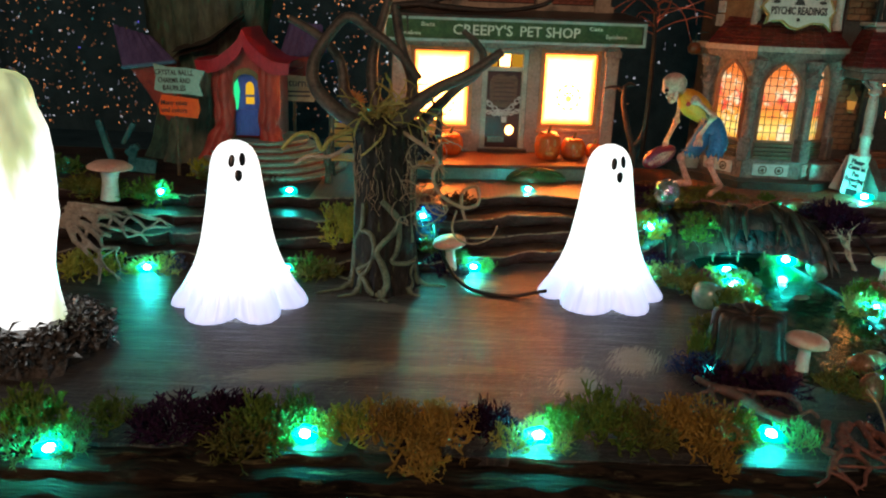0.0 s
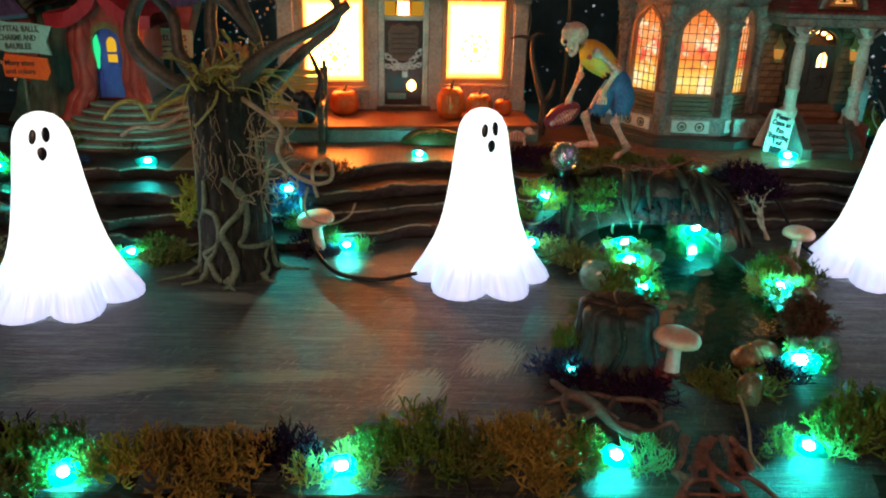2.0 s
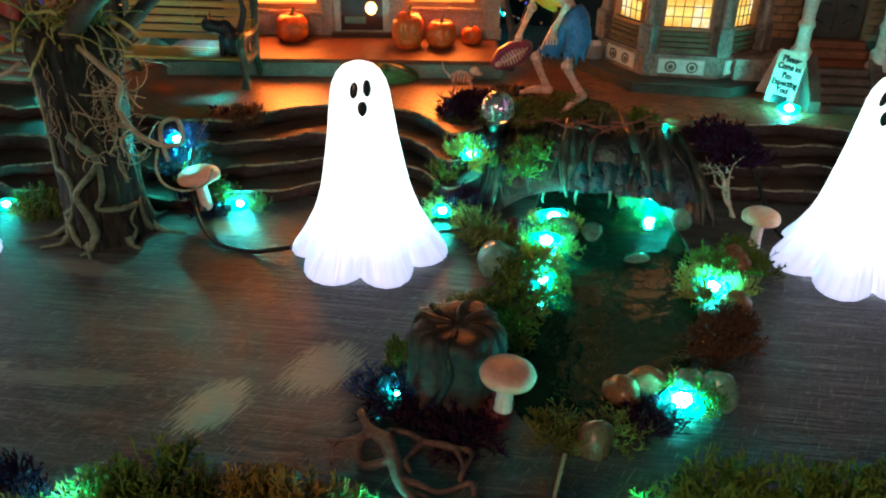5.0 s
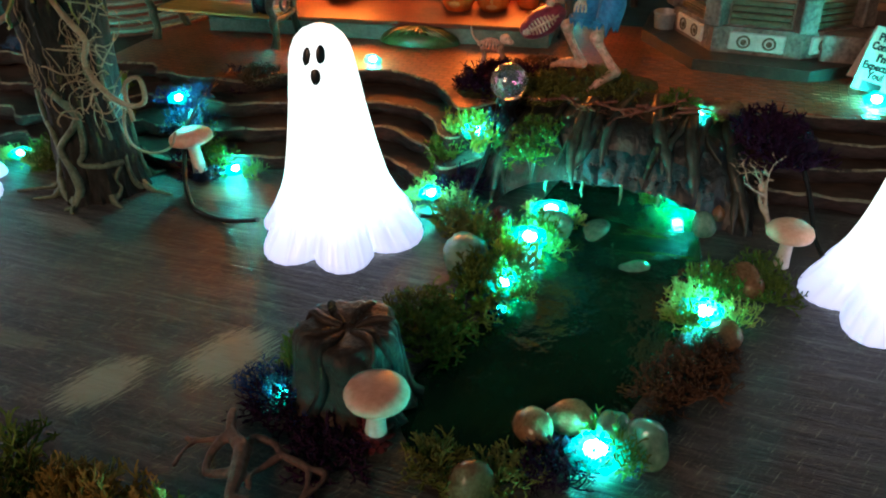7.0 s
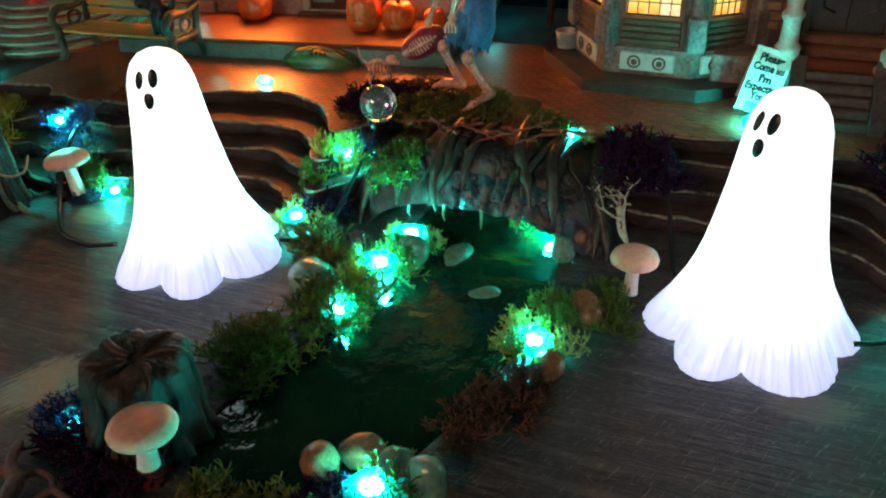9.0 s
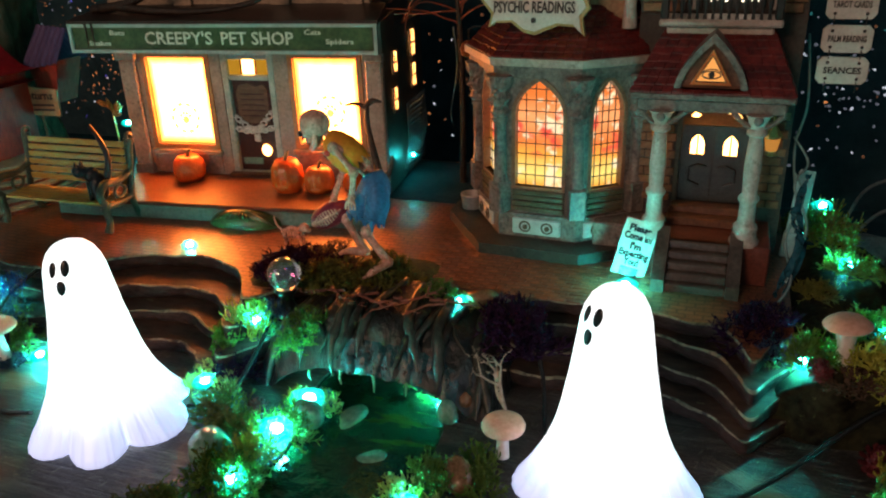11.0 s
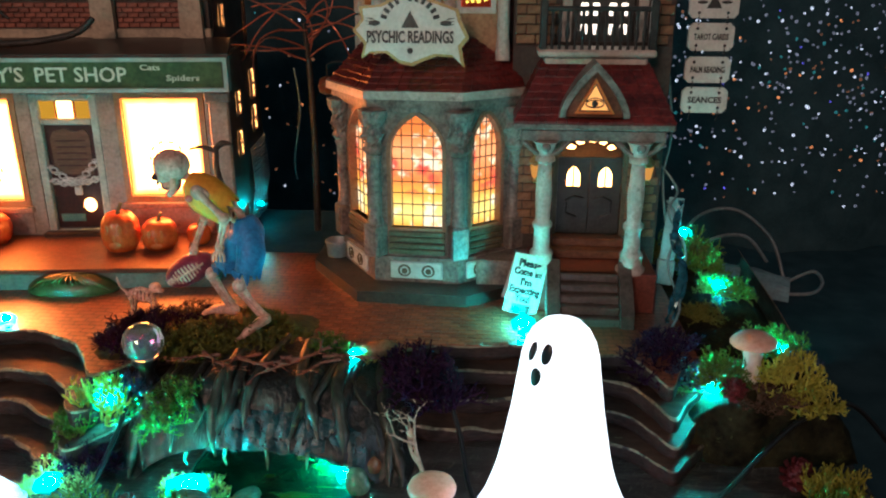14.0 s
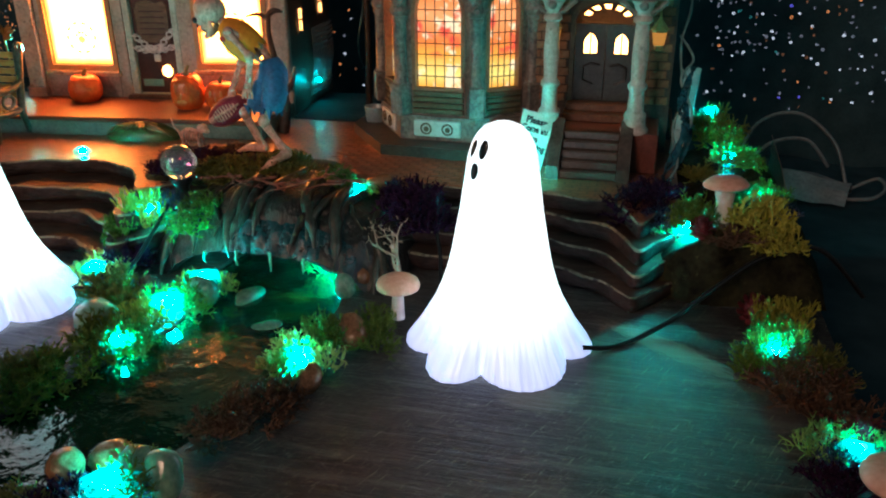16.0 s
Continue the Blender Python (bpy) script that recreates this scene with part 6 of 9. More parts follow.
g.box(9.3, 10.05, FY + 0.25, FY + 0.3, 7.05, 7.95)
part("transom_pane", g, M_amber, door, "amber glass panes over the door")
part("transom_lamp", Geo().box(8.4, 9.15, FY + 0.2, FY + 0.3, 7.08, 7.92, 0.1), M_warmlamp, door, "glowing pane over the door")
g = Geo()
g.plate([(7.85, 4.2), (9.75, 4.15), (9.8, 6.2), (9.55, 6.5), (9.1, 6.35), (8.6, 6.55), (8.0, 6.4), (7.8, 6.0)], FY + 0.24, FY + 0.3)
part("notice", g, mat("brown_wood_panel", (0.06, 0.035, 0.022), (0.15, 0.09, 0.055), 0.4, 800, 150, 0.5, stretch=(0.4, 1, 3)), door, "brown board behind the chains")
g = Geo()
for k in range(5):
    g.box(8.05, 9.55, FY + 0.22, FY + 0.25, 4.6 + 0.32 * k, 4.68 + 0.32 * k)
part("writing_bar", g, M_doorbrown, door, "lines of unreadable writing")
for (xa, za, xb, zb, sag) in ((7.6, 4.6, 10.0, 4.0, 0.5), (7.6, 3.9, 10.0, 4.9, 0.6)):
    g = Geo()
    for k in range(13):
        t = k / 12
        c = Vector((xa + (xb - xa) * t, FY + 0.14, za + (zb - za) * t - sag * math.sin(math.pi * t)))
        ring = []
        for j in range(9):
            a = 2 * math.pi * j / 8
            ring.append(c + (Vector((0.19 * math.cos(a), 0, 0.14 * math.sin(a))) if k % 2 else Vector((0.19 * math.cos(a), 0.08 * math.sin(a), 0.04 * math.sin(a)))))
        g.tube(ring, 0.055, 4, False)
    part("chain", g, M_silver, door, "silver chain")
g = Geo()
g.box(8.7, 9.1, FY + 0.05, FY + 0.2, 3.1, 3.55, 0.06)
g.tube([(8.78, FY + 0.12, 3.55), (8.8, FY + 0.12, 3.85), (8.9, FY + 0.12, 3.95), (9.0, FY + 0.12, 3.85), (9.02, FY + 0.12, 3.55)], 0.04, 5)
part("padlock", g, M_silver, door, "silver padlock")
part("door_lamp", Geo().ball((9.35, FY + 0.22, 2.55), (0.32, 0.1, 0.36), 12, 8), M_warmlamp, door, "bright opening low in the door", smooth=60)
g = Geo()
g.box(7.75, 9.0, FY + 0.22, FY + 0.3, 1.65, 2.05, 0.03)
for k in range(5):
    g.ball((7.9 + 0.24 * k, FY + 0.2, 1.85), 0.06, 6, 4)
part("kick_plate", g, mat("teal_studded_plate", (0.07, 0.20, 0.18), (0.16, 0.36, 0.32), 0.3, 700, 90, 0.2), door, "pale teal studded plate")
part("threshold", Geo().box(7.0, 10.6, FY - 0.5, FY + 0.3, 0.9, 1.22, 0.06), M_roofdark, door)
# sign board
sign = part("sign_board", Geo().box(0.1, 17.6, 0.08, 0.5, 8.95, 10.2, 0.03), M_greenpaint, shop, "dark green sign board")
g = Geo()
g.ring_plate([(-0.05, 8.8), (17.75, 8.8), (17.75, 10.35), (-0.05, 10.35)], [(0.14, 8.98), (17.56, 8.98), (17.56, 10.17), (0.14, 10.17)], -0.06, 0.6)
part("frame", g, M_mintrim, sign, "pale green frame")
SIGN_WORDS = (("CREEPY'S", 0.92, 6.55, 9.56, 4.0), ("PET SHOP", 0.92, 11.1, 9.56, 4.1), ("Bats", 0.36, 2.9, 9.86, 0.9), ("Snakes", 0.36, 1.75, 9.3, 1.35), ("Cats", 0.36, 14.25, 9.9, 0.9), ("Spiders", 0.36, 15.7, 9.42, 1.5))
for word, h, x, z, w in SIGN_WORDS:
    lettering("letters", word, h, (x, 0.06, z), 0, M_cream, sign, width=w)
g = Geo()   # sloping ledge over the sign and the body of the house
g.put([(-0.1, 0.0, 10.3), (17.8, 0.0, 10.3), (17.8, 0.0, 10.5), (-0.1, 0.0, 10.5), (0.2, 3.3, 11.0), (17.3, 3.3, 11.0), (17.3, 3.3, 10.0), (0.2, 3.3, 10.0)],
      [(0, 1, 2, 3), (3, 2, 5, 4), (7, 6, 1, 0), (1, 6, 5, 2), (0, 3, 4, 7), (4, 5, 6, 7)])
g.put([(17.75, 0.0, 8.8), (17.75, 3.2, 8.6), (17.75, 3.2, 10.6), (17.75, 0.0, 10.35), (17.5, 0.0, 8.8), (17.5, 3.2, 8.6), (17.5, 3.2, 10.6), (17.5, 0.0, 10.35)],
      [(0, 1, 2, 3), (7, 6, 5, 4), (0, 3, 7, 4), (0, 4, 5, 1), (3, 2, 6, 7)])
part("awning", g, M_roofdark, shop, "dark sloping ledge over the sign")
UY = 3.4
g = Geo()
g.box(0.5, 16.3, UY + 0.15, UY + 0.5, 10.6, 14.3)
g.plate([(5.9, 13.9), (10.8, 13.9), (10.8, 14.6), (10.2, 15.2), (8.35, 17.0), (6.5, 15.2), (5.9, 14.6)], UY + 0.1, UY + 0.5)
part("upper_wall", g, M_mortar, shop)
g = Geo()
for z0, z1, d in ((10.7, 11.4, 0.12), (12.75, 13.05, 0.05), (13.3, 13.6, 0.02), (13.6, 13.95, 0.22)):
    g.box(0.4, 16.4, UY - d, UY + 0.3, z0, z1, 0.05)
for k in range(44):
    x = 0.9 + 15.2 * k / 43
    if not 5.2 < x < 11.5:
        g.box(x - 0.09, x + 0.09, UY - 0.12, UY + 0.1, 13.4, 13.58)
    else:
        g.box(x - 0.09, x + 0.09, UY - 0.12, UY + 0.1, 12.86, 13.0)
part("cornice", g, M_tan, shop, "tan moulded cornice")
for x in (1.15, 5.35, 11.3, 15.5):
    high = 15.0 if 4 < x < 12 else 14.1
    g = Geo()
    g.put([(x - 0.55, UY - 0.35, 10.9), (x + 0.55, UY - 0.35, 10.9), (x + 0.5, UY - 0.3, high - 0.6), (x - 0.5, UY - 0.3, high - 0.6), (x - 0.55, UY + 0.4, 10.9), (x + 0.55, UY + 0.4, 10.9), (x + 0.5, UY + 0.4, high - 0.6), (x - 0.5, UY + 0.4, high - 0.6)],
          [(0, 1, 2, 3), (7, 6, 5, 4), (0, 4, 5, 1), (3, 2, 6, 7), (0, 3, 7, 4), (1, 5, 6, 2)])
    p = part("pier", g, M_tan, shop, "tan stone pier")
    g = Geo()
    g.box(x - 0.62, x + 0.62, UY - 0.42, UY + 0.5, high - 0.6, high - 0.32, 0.05)
    g.box(x - 0.75, x + 0.75, UY - 0.55, UY + 0.6, high - 0.32, high, 0.06)
    part("cap", g, M_mintrim, p, "pale green cap")
    g = Geo()
    g.box(x - 0.30, x + 0.30, UY - 0.1, UY + 0.3, high, high + 0.45, 0.05)
    part("finial", g, M_darkwall, p, "small dark block")
    g = Geo()
    g.box(x - 0.36, x + 0.36, UY - 0.12, UY + 0.32, high + 0.45, high + 0.75, 0.08)
    g.ball((x - 0.24, UY + 0.05, high + 1.0), (0.16, 0.16, 0.3), 8, 6)
    g.ball((x + 0.24, UY + 0.05, high + 1.0), (0.16, 0.16, 0.3), 8, 6)
    g.ball((x, UY + 0.05, high + 0.95), (0.2, 0.2, 0.22), 8, 6)
    part("finial_crown", g, M_silver, p, "pale crowned finial", smooth=60)
g = Geo()
for s in (-1, 1):
    g.plate([(8.35 + s * 2.25, 14.85), (8.35 + s * 2.25, 15.3), (8.35, 17.45), (8.35, 16.95)][::s], UY - 0.4, UY + 0.5)
part("gable_trim", g, M_mintrim, shop, "pale green raking trim")
M_bone = mat("pale_bone_relief", (0.34, 0.31, 0.25), (0.56, 0.52, 0.44), 0.45, 700, 90, 0.2)
g = Geo()   # a relief of animal bones in the gable
g.plate([(6.0, 13.95), (10.7, 13.95), (10.4, 14.9), (8.35, 16.7), (6.3, 14.9)], UY - 0.06, UY + 0.1)
part("gable_panel", g, M_tan, shop, "tan recessed gable panel")
g = Geo()
for k in range(7):
    x = 7.0 + 0.4 * k
    g.tube([(x, UY - 0.14, 15.1), (x - 0.1, UY - 0.2, 14.75), (x, UY - 0.14, 14.4)], 0.085, 6)
g.tube([(6.5, UY - 0.14, 14.9), (7.6, UY - 0.16, 15.15), (9.2, UY - 0.16, 15.1), (10.2, UY - 0.14, 14.8)], 0.12, 6)
g.ball((6.5, UY - 0.16, 14.75), (0.4, 0.16, 0.3), 10, 6)
for x, z in ((8.7, 15.6), (8.1, 15.8), (9.8, 14.4), (6.9, 14.3)):
    g.ball((x, UY - 0.1, z), (0.3, 0.1, 0.22), 8, 5)
part("gable_relief", g, M_bone, shop, "pale relief of animal bones", smooth=60)
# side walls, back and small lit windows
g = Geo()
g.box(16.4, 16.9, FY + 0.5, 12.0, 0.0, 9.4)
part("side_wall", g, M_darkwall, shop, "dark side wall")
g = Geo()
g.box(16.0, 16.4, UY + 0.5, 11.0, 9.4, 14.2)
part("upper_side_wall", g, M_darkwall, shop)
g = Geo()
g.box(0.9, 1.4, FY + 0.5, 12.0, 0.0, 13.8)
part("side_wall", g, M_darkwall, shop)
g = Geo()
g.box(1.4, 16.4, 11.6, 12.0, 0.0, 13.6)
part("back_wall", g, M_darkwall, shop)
g = Geo()
g.box(0.9, 16.6, UY + 0.4, 12.0, 13.6, 13.9)
part("roof", g, M_roofdark, shop, "flat dark roof")
for y, z, w, h in ((5.2, 6.9, 0.7, 1.1), (9.2, 7.2, 0.8, 1.5), (9.2, 5.3, 0.8, 1.3), (5.0, 4.7, 0.7, 1.2), (5.2, 11.4, 0.6, 1.0)):
    x = 16.92 if z < 9 else 16.42
    wn = part("side_window", Geo().box(x, x + 0.03, y, y + w, z, z + h), M_warmlamp, shop, "small lit side window")
    g = Geo()
    g.box(x, x + 0.1, y - 0.1, y, z - 0.1, z + h + 0.1)
    g.box(x, x + 0.1, y + w, y + w + 0.1, z - 0.1, z + h + 0.1)
    g.box(x, x + 0.08, y + w / 2 - 0.06, y + w / 2 + 0.06, z, z + h)
    g.box(x, x + 0.08, y, y + w, z + h * 0.45, z + h * 0.55)
    part("window_frame", g, M_darkwall, wn)
# platform before the shop
g = Geo()
g.box(-1.5, 16.9, -2.25, 4.0, 0.78, 1.0, 0.06)
part("platform", g, M_stepstone, shop, "glazed brown pavement in front of the shop")
g = Geo()
g.box(-1.45, 16.85, -2.2, 4.0, 0.0, 0.78, 0.05)
part("kerb", g, M_stepside, shop, "green-grey kerb")
g = Geo()
g.ball((10.3, -2.3, 0.05), (2.1, 0.9, 0.85), 24, 10)
for k in range(13):
    a = math.pi * (0.12 + 0.76 * k / 12)
    g.tube([(10.3 + 0.3 * math.cos(a), -2.55, 0.86), (10.3 + 1.2 * math.cos(a), -2.95, 0.72), (10.3 + 2.0 * math.cos(a), -3.02 + 0.34 * abs(math.cos(a)), 0.16)], [0.06, 0.08, 0.05], 5)
part("grass_mound", g, mat("painted_dark_grass", (0.016, 0.03, 0.007), (0.055, 0.075, 0.018), 0.35, 600, 120, 0.5), shop, "painted green grass mound against the kerb", smooth=60)
# dead branch that lies over the awning
g = Geo()
for pts, r in ((((0.6, 1.6, 10.9), (3.2, 1.3, 11.3), (4.9, 1.2, 12.2), (5.6, 1.3, 13.4), (6.1, 1.5, 14.4)), 0.26), (((4.2, 1.3, 11.7), (3.6, 1.4, 12.8), (3.2, 1.5, 13.6)), 0.13), (((5.4, 1.2, 13.0), (6.8, 1.2, 12.8), (7.8, 1.2, 12.0)), 0.11),
               (((2.5, 1.3, 11.1), (5.0, 1.0, 10.9), (8.0, 1.0, 10.9), (10.6, 1.1, 11.3), (11.6, 1.2, 12.0)), 0.24)):
    ln = spline(pts, 6)
    g.tube(ln, taper(len(ln), r, r * 0.5, 0.02), 7)
part("dead_branch", g, M_log, shop, "black dead branch across the upper front", smooth=70)
for x in (1.1, 1.5):
    g = Geo()
    g.tube([(x, -0.08, 10.4), (x + 0.05, -0.12, 9.7), (x, -0.08, 9.0)], [0.07, 0.05, 0.02], 5)
    part("drip", g, M_log, shop, "black drip over the sign")


def pumpkin(x, y, z, r, h, turn, label, face=True):
    t = thing("pumpkin", label, "pumpkin", (x, y, z), turn, "pumpkins by the shop")
    g = Geo()
    prof = [(0.25 * r, 0.06 * h), (0.7 * r, 0.0), (0.94 * r, 0.2 * h), (r, 0.48 * h), (0.92 * r, 0.75 * h), (0.62 * r, 0.95 * h), (0.2 * r, 0.93 * h)]
    g.lathe(prof, 54, (0, 0), lambda a, zz: 1 + 0.055 * abs(math.sin(4.5 * a)) - 0.03)
    part("body", g, M_pumpkin, t, smooth=70)
    g = Geo()
    g.tube([(0, 0, h * 0.9), (0.06 * r, 0, h * 1.05), (0.2 * r, 0.05, h * 1.2)], [0.16 * r, 0.11 * r, 0.09 * r], 7)
    part("stem", g, M_pumpstem, t, smooth=70)
    if face:
        for px, pz, w, hh in ((-0.33, 0.62, 0.12, 0.14), (0.33, 0.62, 0.12, 0.14), (0.0, 0.42, 0.08, 0.1), (0.0, 0.22, 0.34, 0.09)):
            g = Geo()
            y = -r * math.sqrt(max(0.05, 1 - px * px - ((pz - 0.48) / 0.62) ** 2 * 0.4)) * 0.99
            g.m = pose(px * r, y, pz * h)
            g.ball((0, 0, 0), (w * r, 0.05 * r, hh * h), 10, 6)
            part("face_mark", g, M_pumpface, t, "yellow painted carving", smooth=60)


pumpkin(0.2, 55.7, 4.0, 0.95, 1.55, 20, "glazed orange pumpkin by the shop window", False)
pumpkin(7.1, 55.4, 4.0, 0.92, 1.95, 5, "tall orange pumpkin with a carved face")
pumpkin(8.95, 55.7, 4.0, 0.88, 1.5, 10, "round orange pumpkin with a carved face")
pumpkin(10.6, 56.6, 4.0, 0.6, 1.0, 10, "small dark pumpkin in the shade of the shop", False)

# ---- fortune teller's house ----
M_blue = mat("blue_grey_paint", (0.070, 0.056, 0.048), (0.27, 0.222, 0.19), 0.38, 600, 130, 0.5, wear=(0.10, 0.085, 0.07), wear_at=0.62)
M_tanbrick = mat("tan_wall_brick", (0.19, 0.082, 0.034), (0.40, 0.19, 0.085), 0.5, 600, 100, 0.4, vary=0.25)
M_redroof = mat("dark_red_shingle", (0.05, 0.007, 0.007), (0.17, 0.022, 0.018), 0.42, 500, 160, 0.6, vary=0.2)
M_housebrick = mat("brown_house_brick", (0.12, 0.055, 0.025), (0.25, 0.125, 0.06), 0.5, 600, 100, 0.4, vary=0.25)
M_cornice = mat("grey_white_cornice", (0.30, 0.25, 0.21), (0.56, 0.47, 0.40), 0.38, 600, 70, 0.4, wear=(0.24, 0.20, 0.165), wear_at=0.63)
M_plaque = mat("white_plaque", (0.42, 0.45, 0.42), (0.60, 0.62, 0.58), 0.4, 600, 90, 0.2)
M_plinth = mat("dark_green_plinth", (0.014, 0.016, 0.013), (0.05, 0.05, 0.04), 0.4, 600, 90, 0.4)
M_slat = mat("olive_slat", (0.055, 0.045, 0.025), (0.13, 0.11, 0.065), 0.45, 700, 120, 0.3)
M_muntin = mat("dark_leading", (0.03, 0.018, 0.012), (0.08, 0.05, 0.03), 0.4, 900, 100, 0.1)
M_stained = glow("stained_glass", (1, 1, 1), 1.25)   # cream and amber glass with a rosy painted figure
nt = M_stained.node_tree
sep = nt.nodes.new("ShaderNodeSeparateXYZ")
nt.links.new(nt.nodes.new("ShaderNodeTexCoord").outputs["Generated"], sep.inputs[0])
tint = ramp(nt, sep.outputs[2], ((0.0, (1.0, 0.42, 0.06)), (0.12, (1.0, 0.75, 0.20)), (0.30, (1.0, 0.42, 0.06)), (0.42, (0.9, 0.22, 0.05)), (0.66, (1.0, 0.38, 0.14)), (0.86, (0.85, 0.2, 0.04)), (1.0, (0.85, 0.16, 0.03))))
tint = mix(nt, ramp(nt, tex_noise(nt, 95, 2), ((0.50, (0, 0, 0)), (0.60, (0.85,) * 3))), tint, mix(nt, ramp(nt, sep.outputs[2], ((0.25, (0, 0, 0)), (0.36, (1, 1, 1)), (0.66, (1, 1, 1)), (0.8, (0, 0, 0)))), tint, (0.85, 0.06, 0.05)))
tint = mix(nt, ramp(nt, tex_noise(nt, 150, 2), ((0.54, (0, 0, 0)), (0.64, (0.9,) * 3))), tint, (1.0, 0.80, 0.50))
nt.links.new(tint, nt.nodes["Emission"].inputs[0])
M_starglass = lit_pane("red_star_glass", ((0.3, (0.42, 0.012, 0.014)), (0.6, (0.75, 0.05, 0.02))), 160, 0.7)
M_nightglass = lit_pane("dark_star_glass", ((0.3, (0.14, 0.012, 0.006)), (0.6, (0.32, 0.04, 0.012))), 160, 0.5)
M_peach = glow("peach_glass", (1.0, 0.45, 0.25), 1.4)
M_stars = glow("yellow_star_cutouts", (1.0, 0.66, 0.07), 2.0)
M_white = mat("white_sign_board", (0.52, 0.47, 0.41), (0.70, 0.64, 0.57), 0.4, 700, 90, 0.2)
M_ink = mat("dark_brown_ink", (0.02, 0.018, 0.016), (0.05, 0.045, 0.04), 0.5, 900, 100, 0.0)
M_dormer = mat("brown_dormer_paint", (0.07, 0.028, 0.016), (0.19, 0.085, 0.045), 0.4, 600, 120, 0.4)
M_dormframe = mat("orange_brown_frame", (0.50, 0.10, 0.02), (0.72, 0.18, 0.045), 0.35, 600, 120, 0.3)
# the lit bay windows' warm cast is put into this frame colour
M_bayframe = mat("warm_lit_bay_frame", (0.16, 0.075, 0.045), (0.32, 0.17, 0.10), 0.4, 700, 90, 0.3)
M_gold = mat("gold_trim", (0.30, 0.19, 0.06), (0.50, 0.34, 0.13), 0.35, 700, 90, 0.3)
M_ironblack = mat("black_iron", (0.012, 0.014, 0.013), (0.035, 0.04, 0.037), 0.4, 800, 90, 0.2)
M_entry = mat("dark_grey_door", (0.022, 0.024, 0.022), (0.06, 0.065, 0.06), 0.4, 700, 90, 0.3)
M_stairstone = mat("grey_brown_stair", (0.045, 0.032, 0.025), (0.13, 0.10, 0.08), 0.35, 600, 90, 0.4)

house = thing("fortune_house", "lit ceramic fortune teller's house with bay window and red porch roof", "house", (0, 0, 3.0))
BAY = [(18.3, 56.6), (20.25, 53.55), (23.95, 53.35), (26.3, 55.2)]


def along(p, q):
    """The frame of a wall that runs from p to q: x along it, y into the house."""
    return pose(p[0], p[1], 0, 0, 0, math.degrees(math.atan2(q[1] - p[1], q[0] - p[0]))), math.hypot(q[0] - p[0], q[1] - p[1])


def grown(pts, d):
    """The outline of the bay pushed outwards."""
    c = Vector((22.5, 58.5))
    return [tuple(Vector(p) + (Vector(p) - c).normalized() * d) for p in pts]


for z0, z1, d, m, nm, lab in ((0.0, 0.55, 1.75, M_plinth, "plinth", "dark green stepped plinth"), (0.55, 1.75, 0.25, M_blue, "base_course", "blue-grey base course"), (8.35, 8.6, 0.3, M_blue, "frieze", ""), (8.6, 8.95, 0.55, M_blue, "cornice", "blue-grey moulding"), (8.95, 9.3, 0.8, M_cornice, "cornice", "pale moulded cornice")):
    o = grown(BAY, d)
    part(nm, Geo().slab(o + [(o[-1][0] + 0.4, 58.5), (o[0][0], 59.5)], z0, z1), m, house, lab)
for (p, q) in zip(BAY, BAY[1:]):
    fr, ln = along(p, q)
    g = Geo()
    g.m = fr
    w = ln - 1.35
    arch_wall(g, 0, ln, 1.75, 8.5, [(ln / 2, w, 3.1, 6.6, 8.25, True)], 0, 0.45)
    wall = part("bay_wall", g, M_blue, house, "blue-grey bay wall")
    g = Geo()
    g.m = fr
    g.plate(arch(ln / 2, w - 0.1, 3.1, 6.6, 8.2), 0.3, 0.34)
    win = part("window", g, M_stained, house, "arched leaded window with stained glass, lit from inside")
    for k in range(1, 5):
        x = ln / 2 - w / 2 + w * k / 5
        top = 6.6 + 1.6 * (1 - (abs(x - ln / 2) / (w / 2))) ** 0.55
        g = Geo()
        g.m = fr
        part("lead_bar", g.tube([(x, 0.24, 3.1), (x, 0.24, top)], 0.028, 4), M_muntin, win)
    for k in range(1, 10):
        z = 3.1 + 0.52 * k
        half = w / 2 if z < 6.6 else w / 2 * (1 - ((z - 6.6) / 1.65) ** 1.9)
        g = Geo()
        g.m = fr
        part("lead_bar", g.tube([(ln / 2 - half, 0.23, z), (ln / 2 + half, 0.23, z)], 0.028, 4), M_muntin, win)
    g = Geo()
    g.m = fr
    g.ring_plate(arch(ln / 2, w + 0.3, 2.95, 6.6, 8.45), arch(ln / 2, w - 0.06, 3.1, 6.6, 8.2), -0.1, 0.3)
    part("window_frame", g, M_bayframe, win, "brown window frame with the window's warm light in its colour")
    for k in range(4):
        g = Geo()
        g.m = fr
        g.box(0.55, ln - 0.55, -0.16 - 0.05 * (k % 2), 0.1, 1.85 + 0.29 * k, 2.1 + 0.29 * k, 0.05)
        part("slat", g, M_slat, wall)
    g = Geo()
    g.m = fr
    g.box(ln / 2 - 1.2, ln / 2 + 1.2, -0.36, -0.2, 0.75, 1.55, 0.05)
    g.slot = 1
    for s in (-0.55, 0.55):
        ring = [(ln / 2 + s + 0.26 * math.cos(a), -0.37, 1.15 + 0.26 * math.sin(a)) for a in np.linspace(0, 6.283, 13)]
        g.tube(ring, 0.05, 5, False)
        g.ball((ln / 2 + s, -0.36, 1.12), (0.14, 0.05, 0.14), 8, 5)
    part("plaque", g, [M_plaque, M_slat], house, "white plaque with two carved emblems")
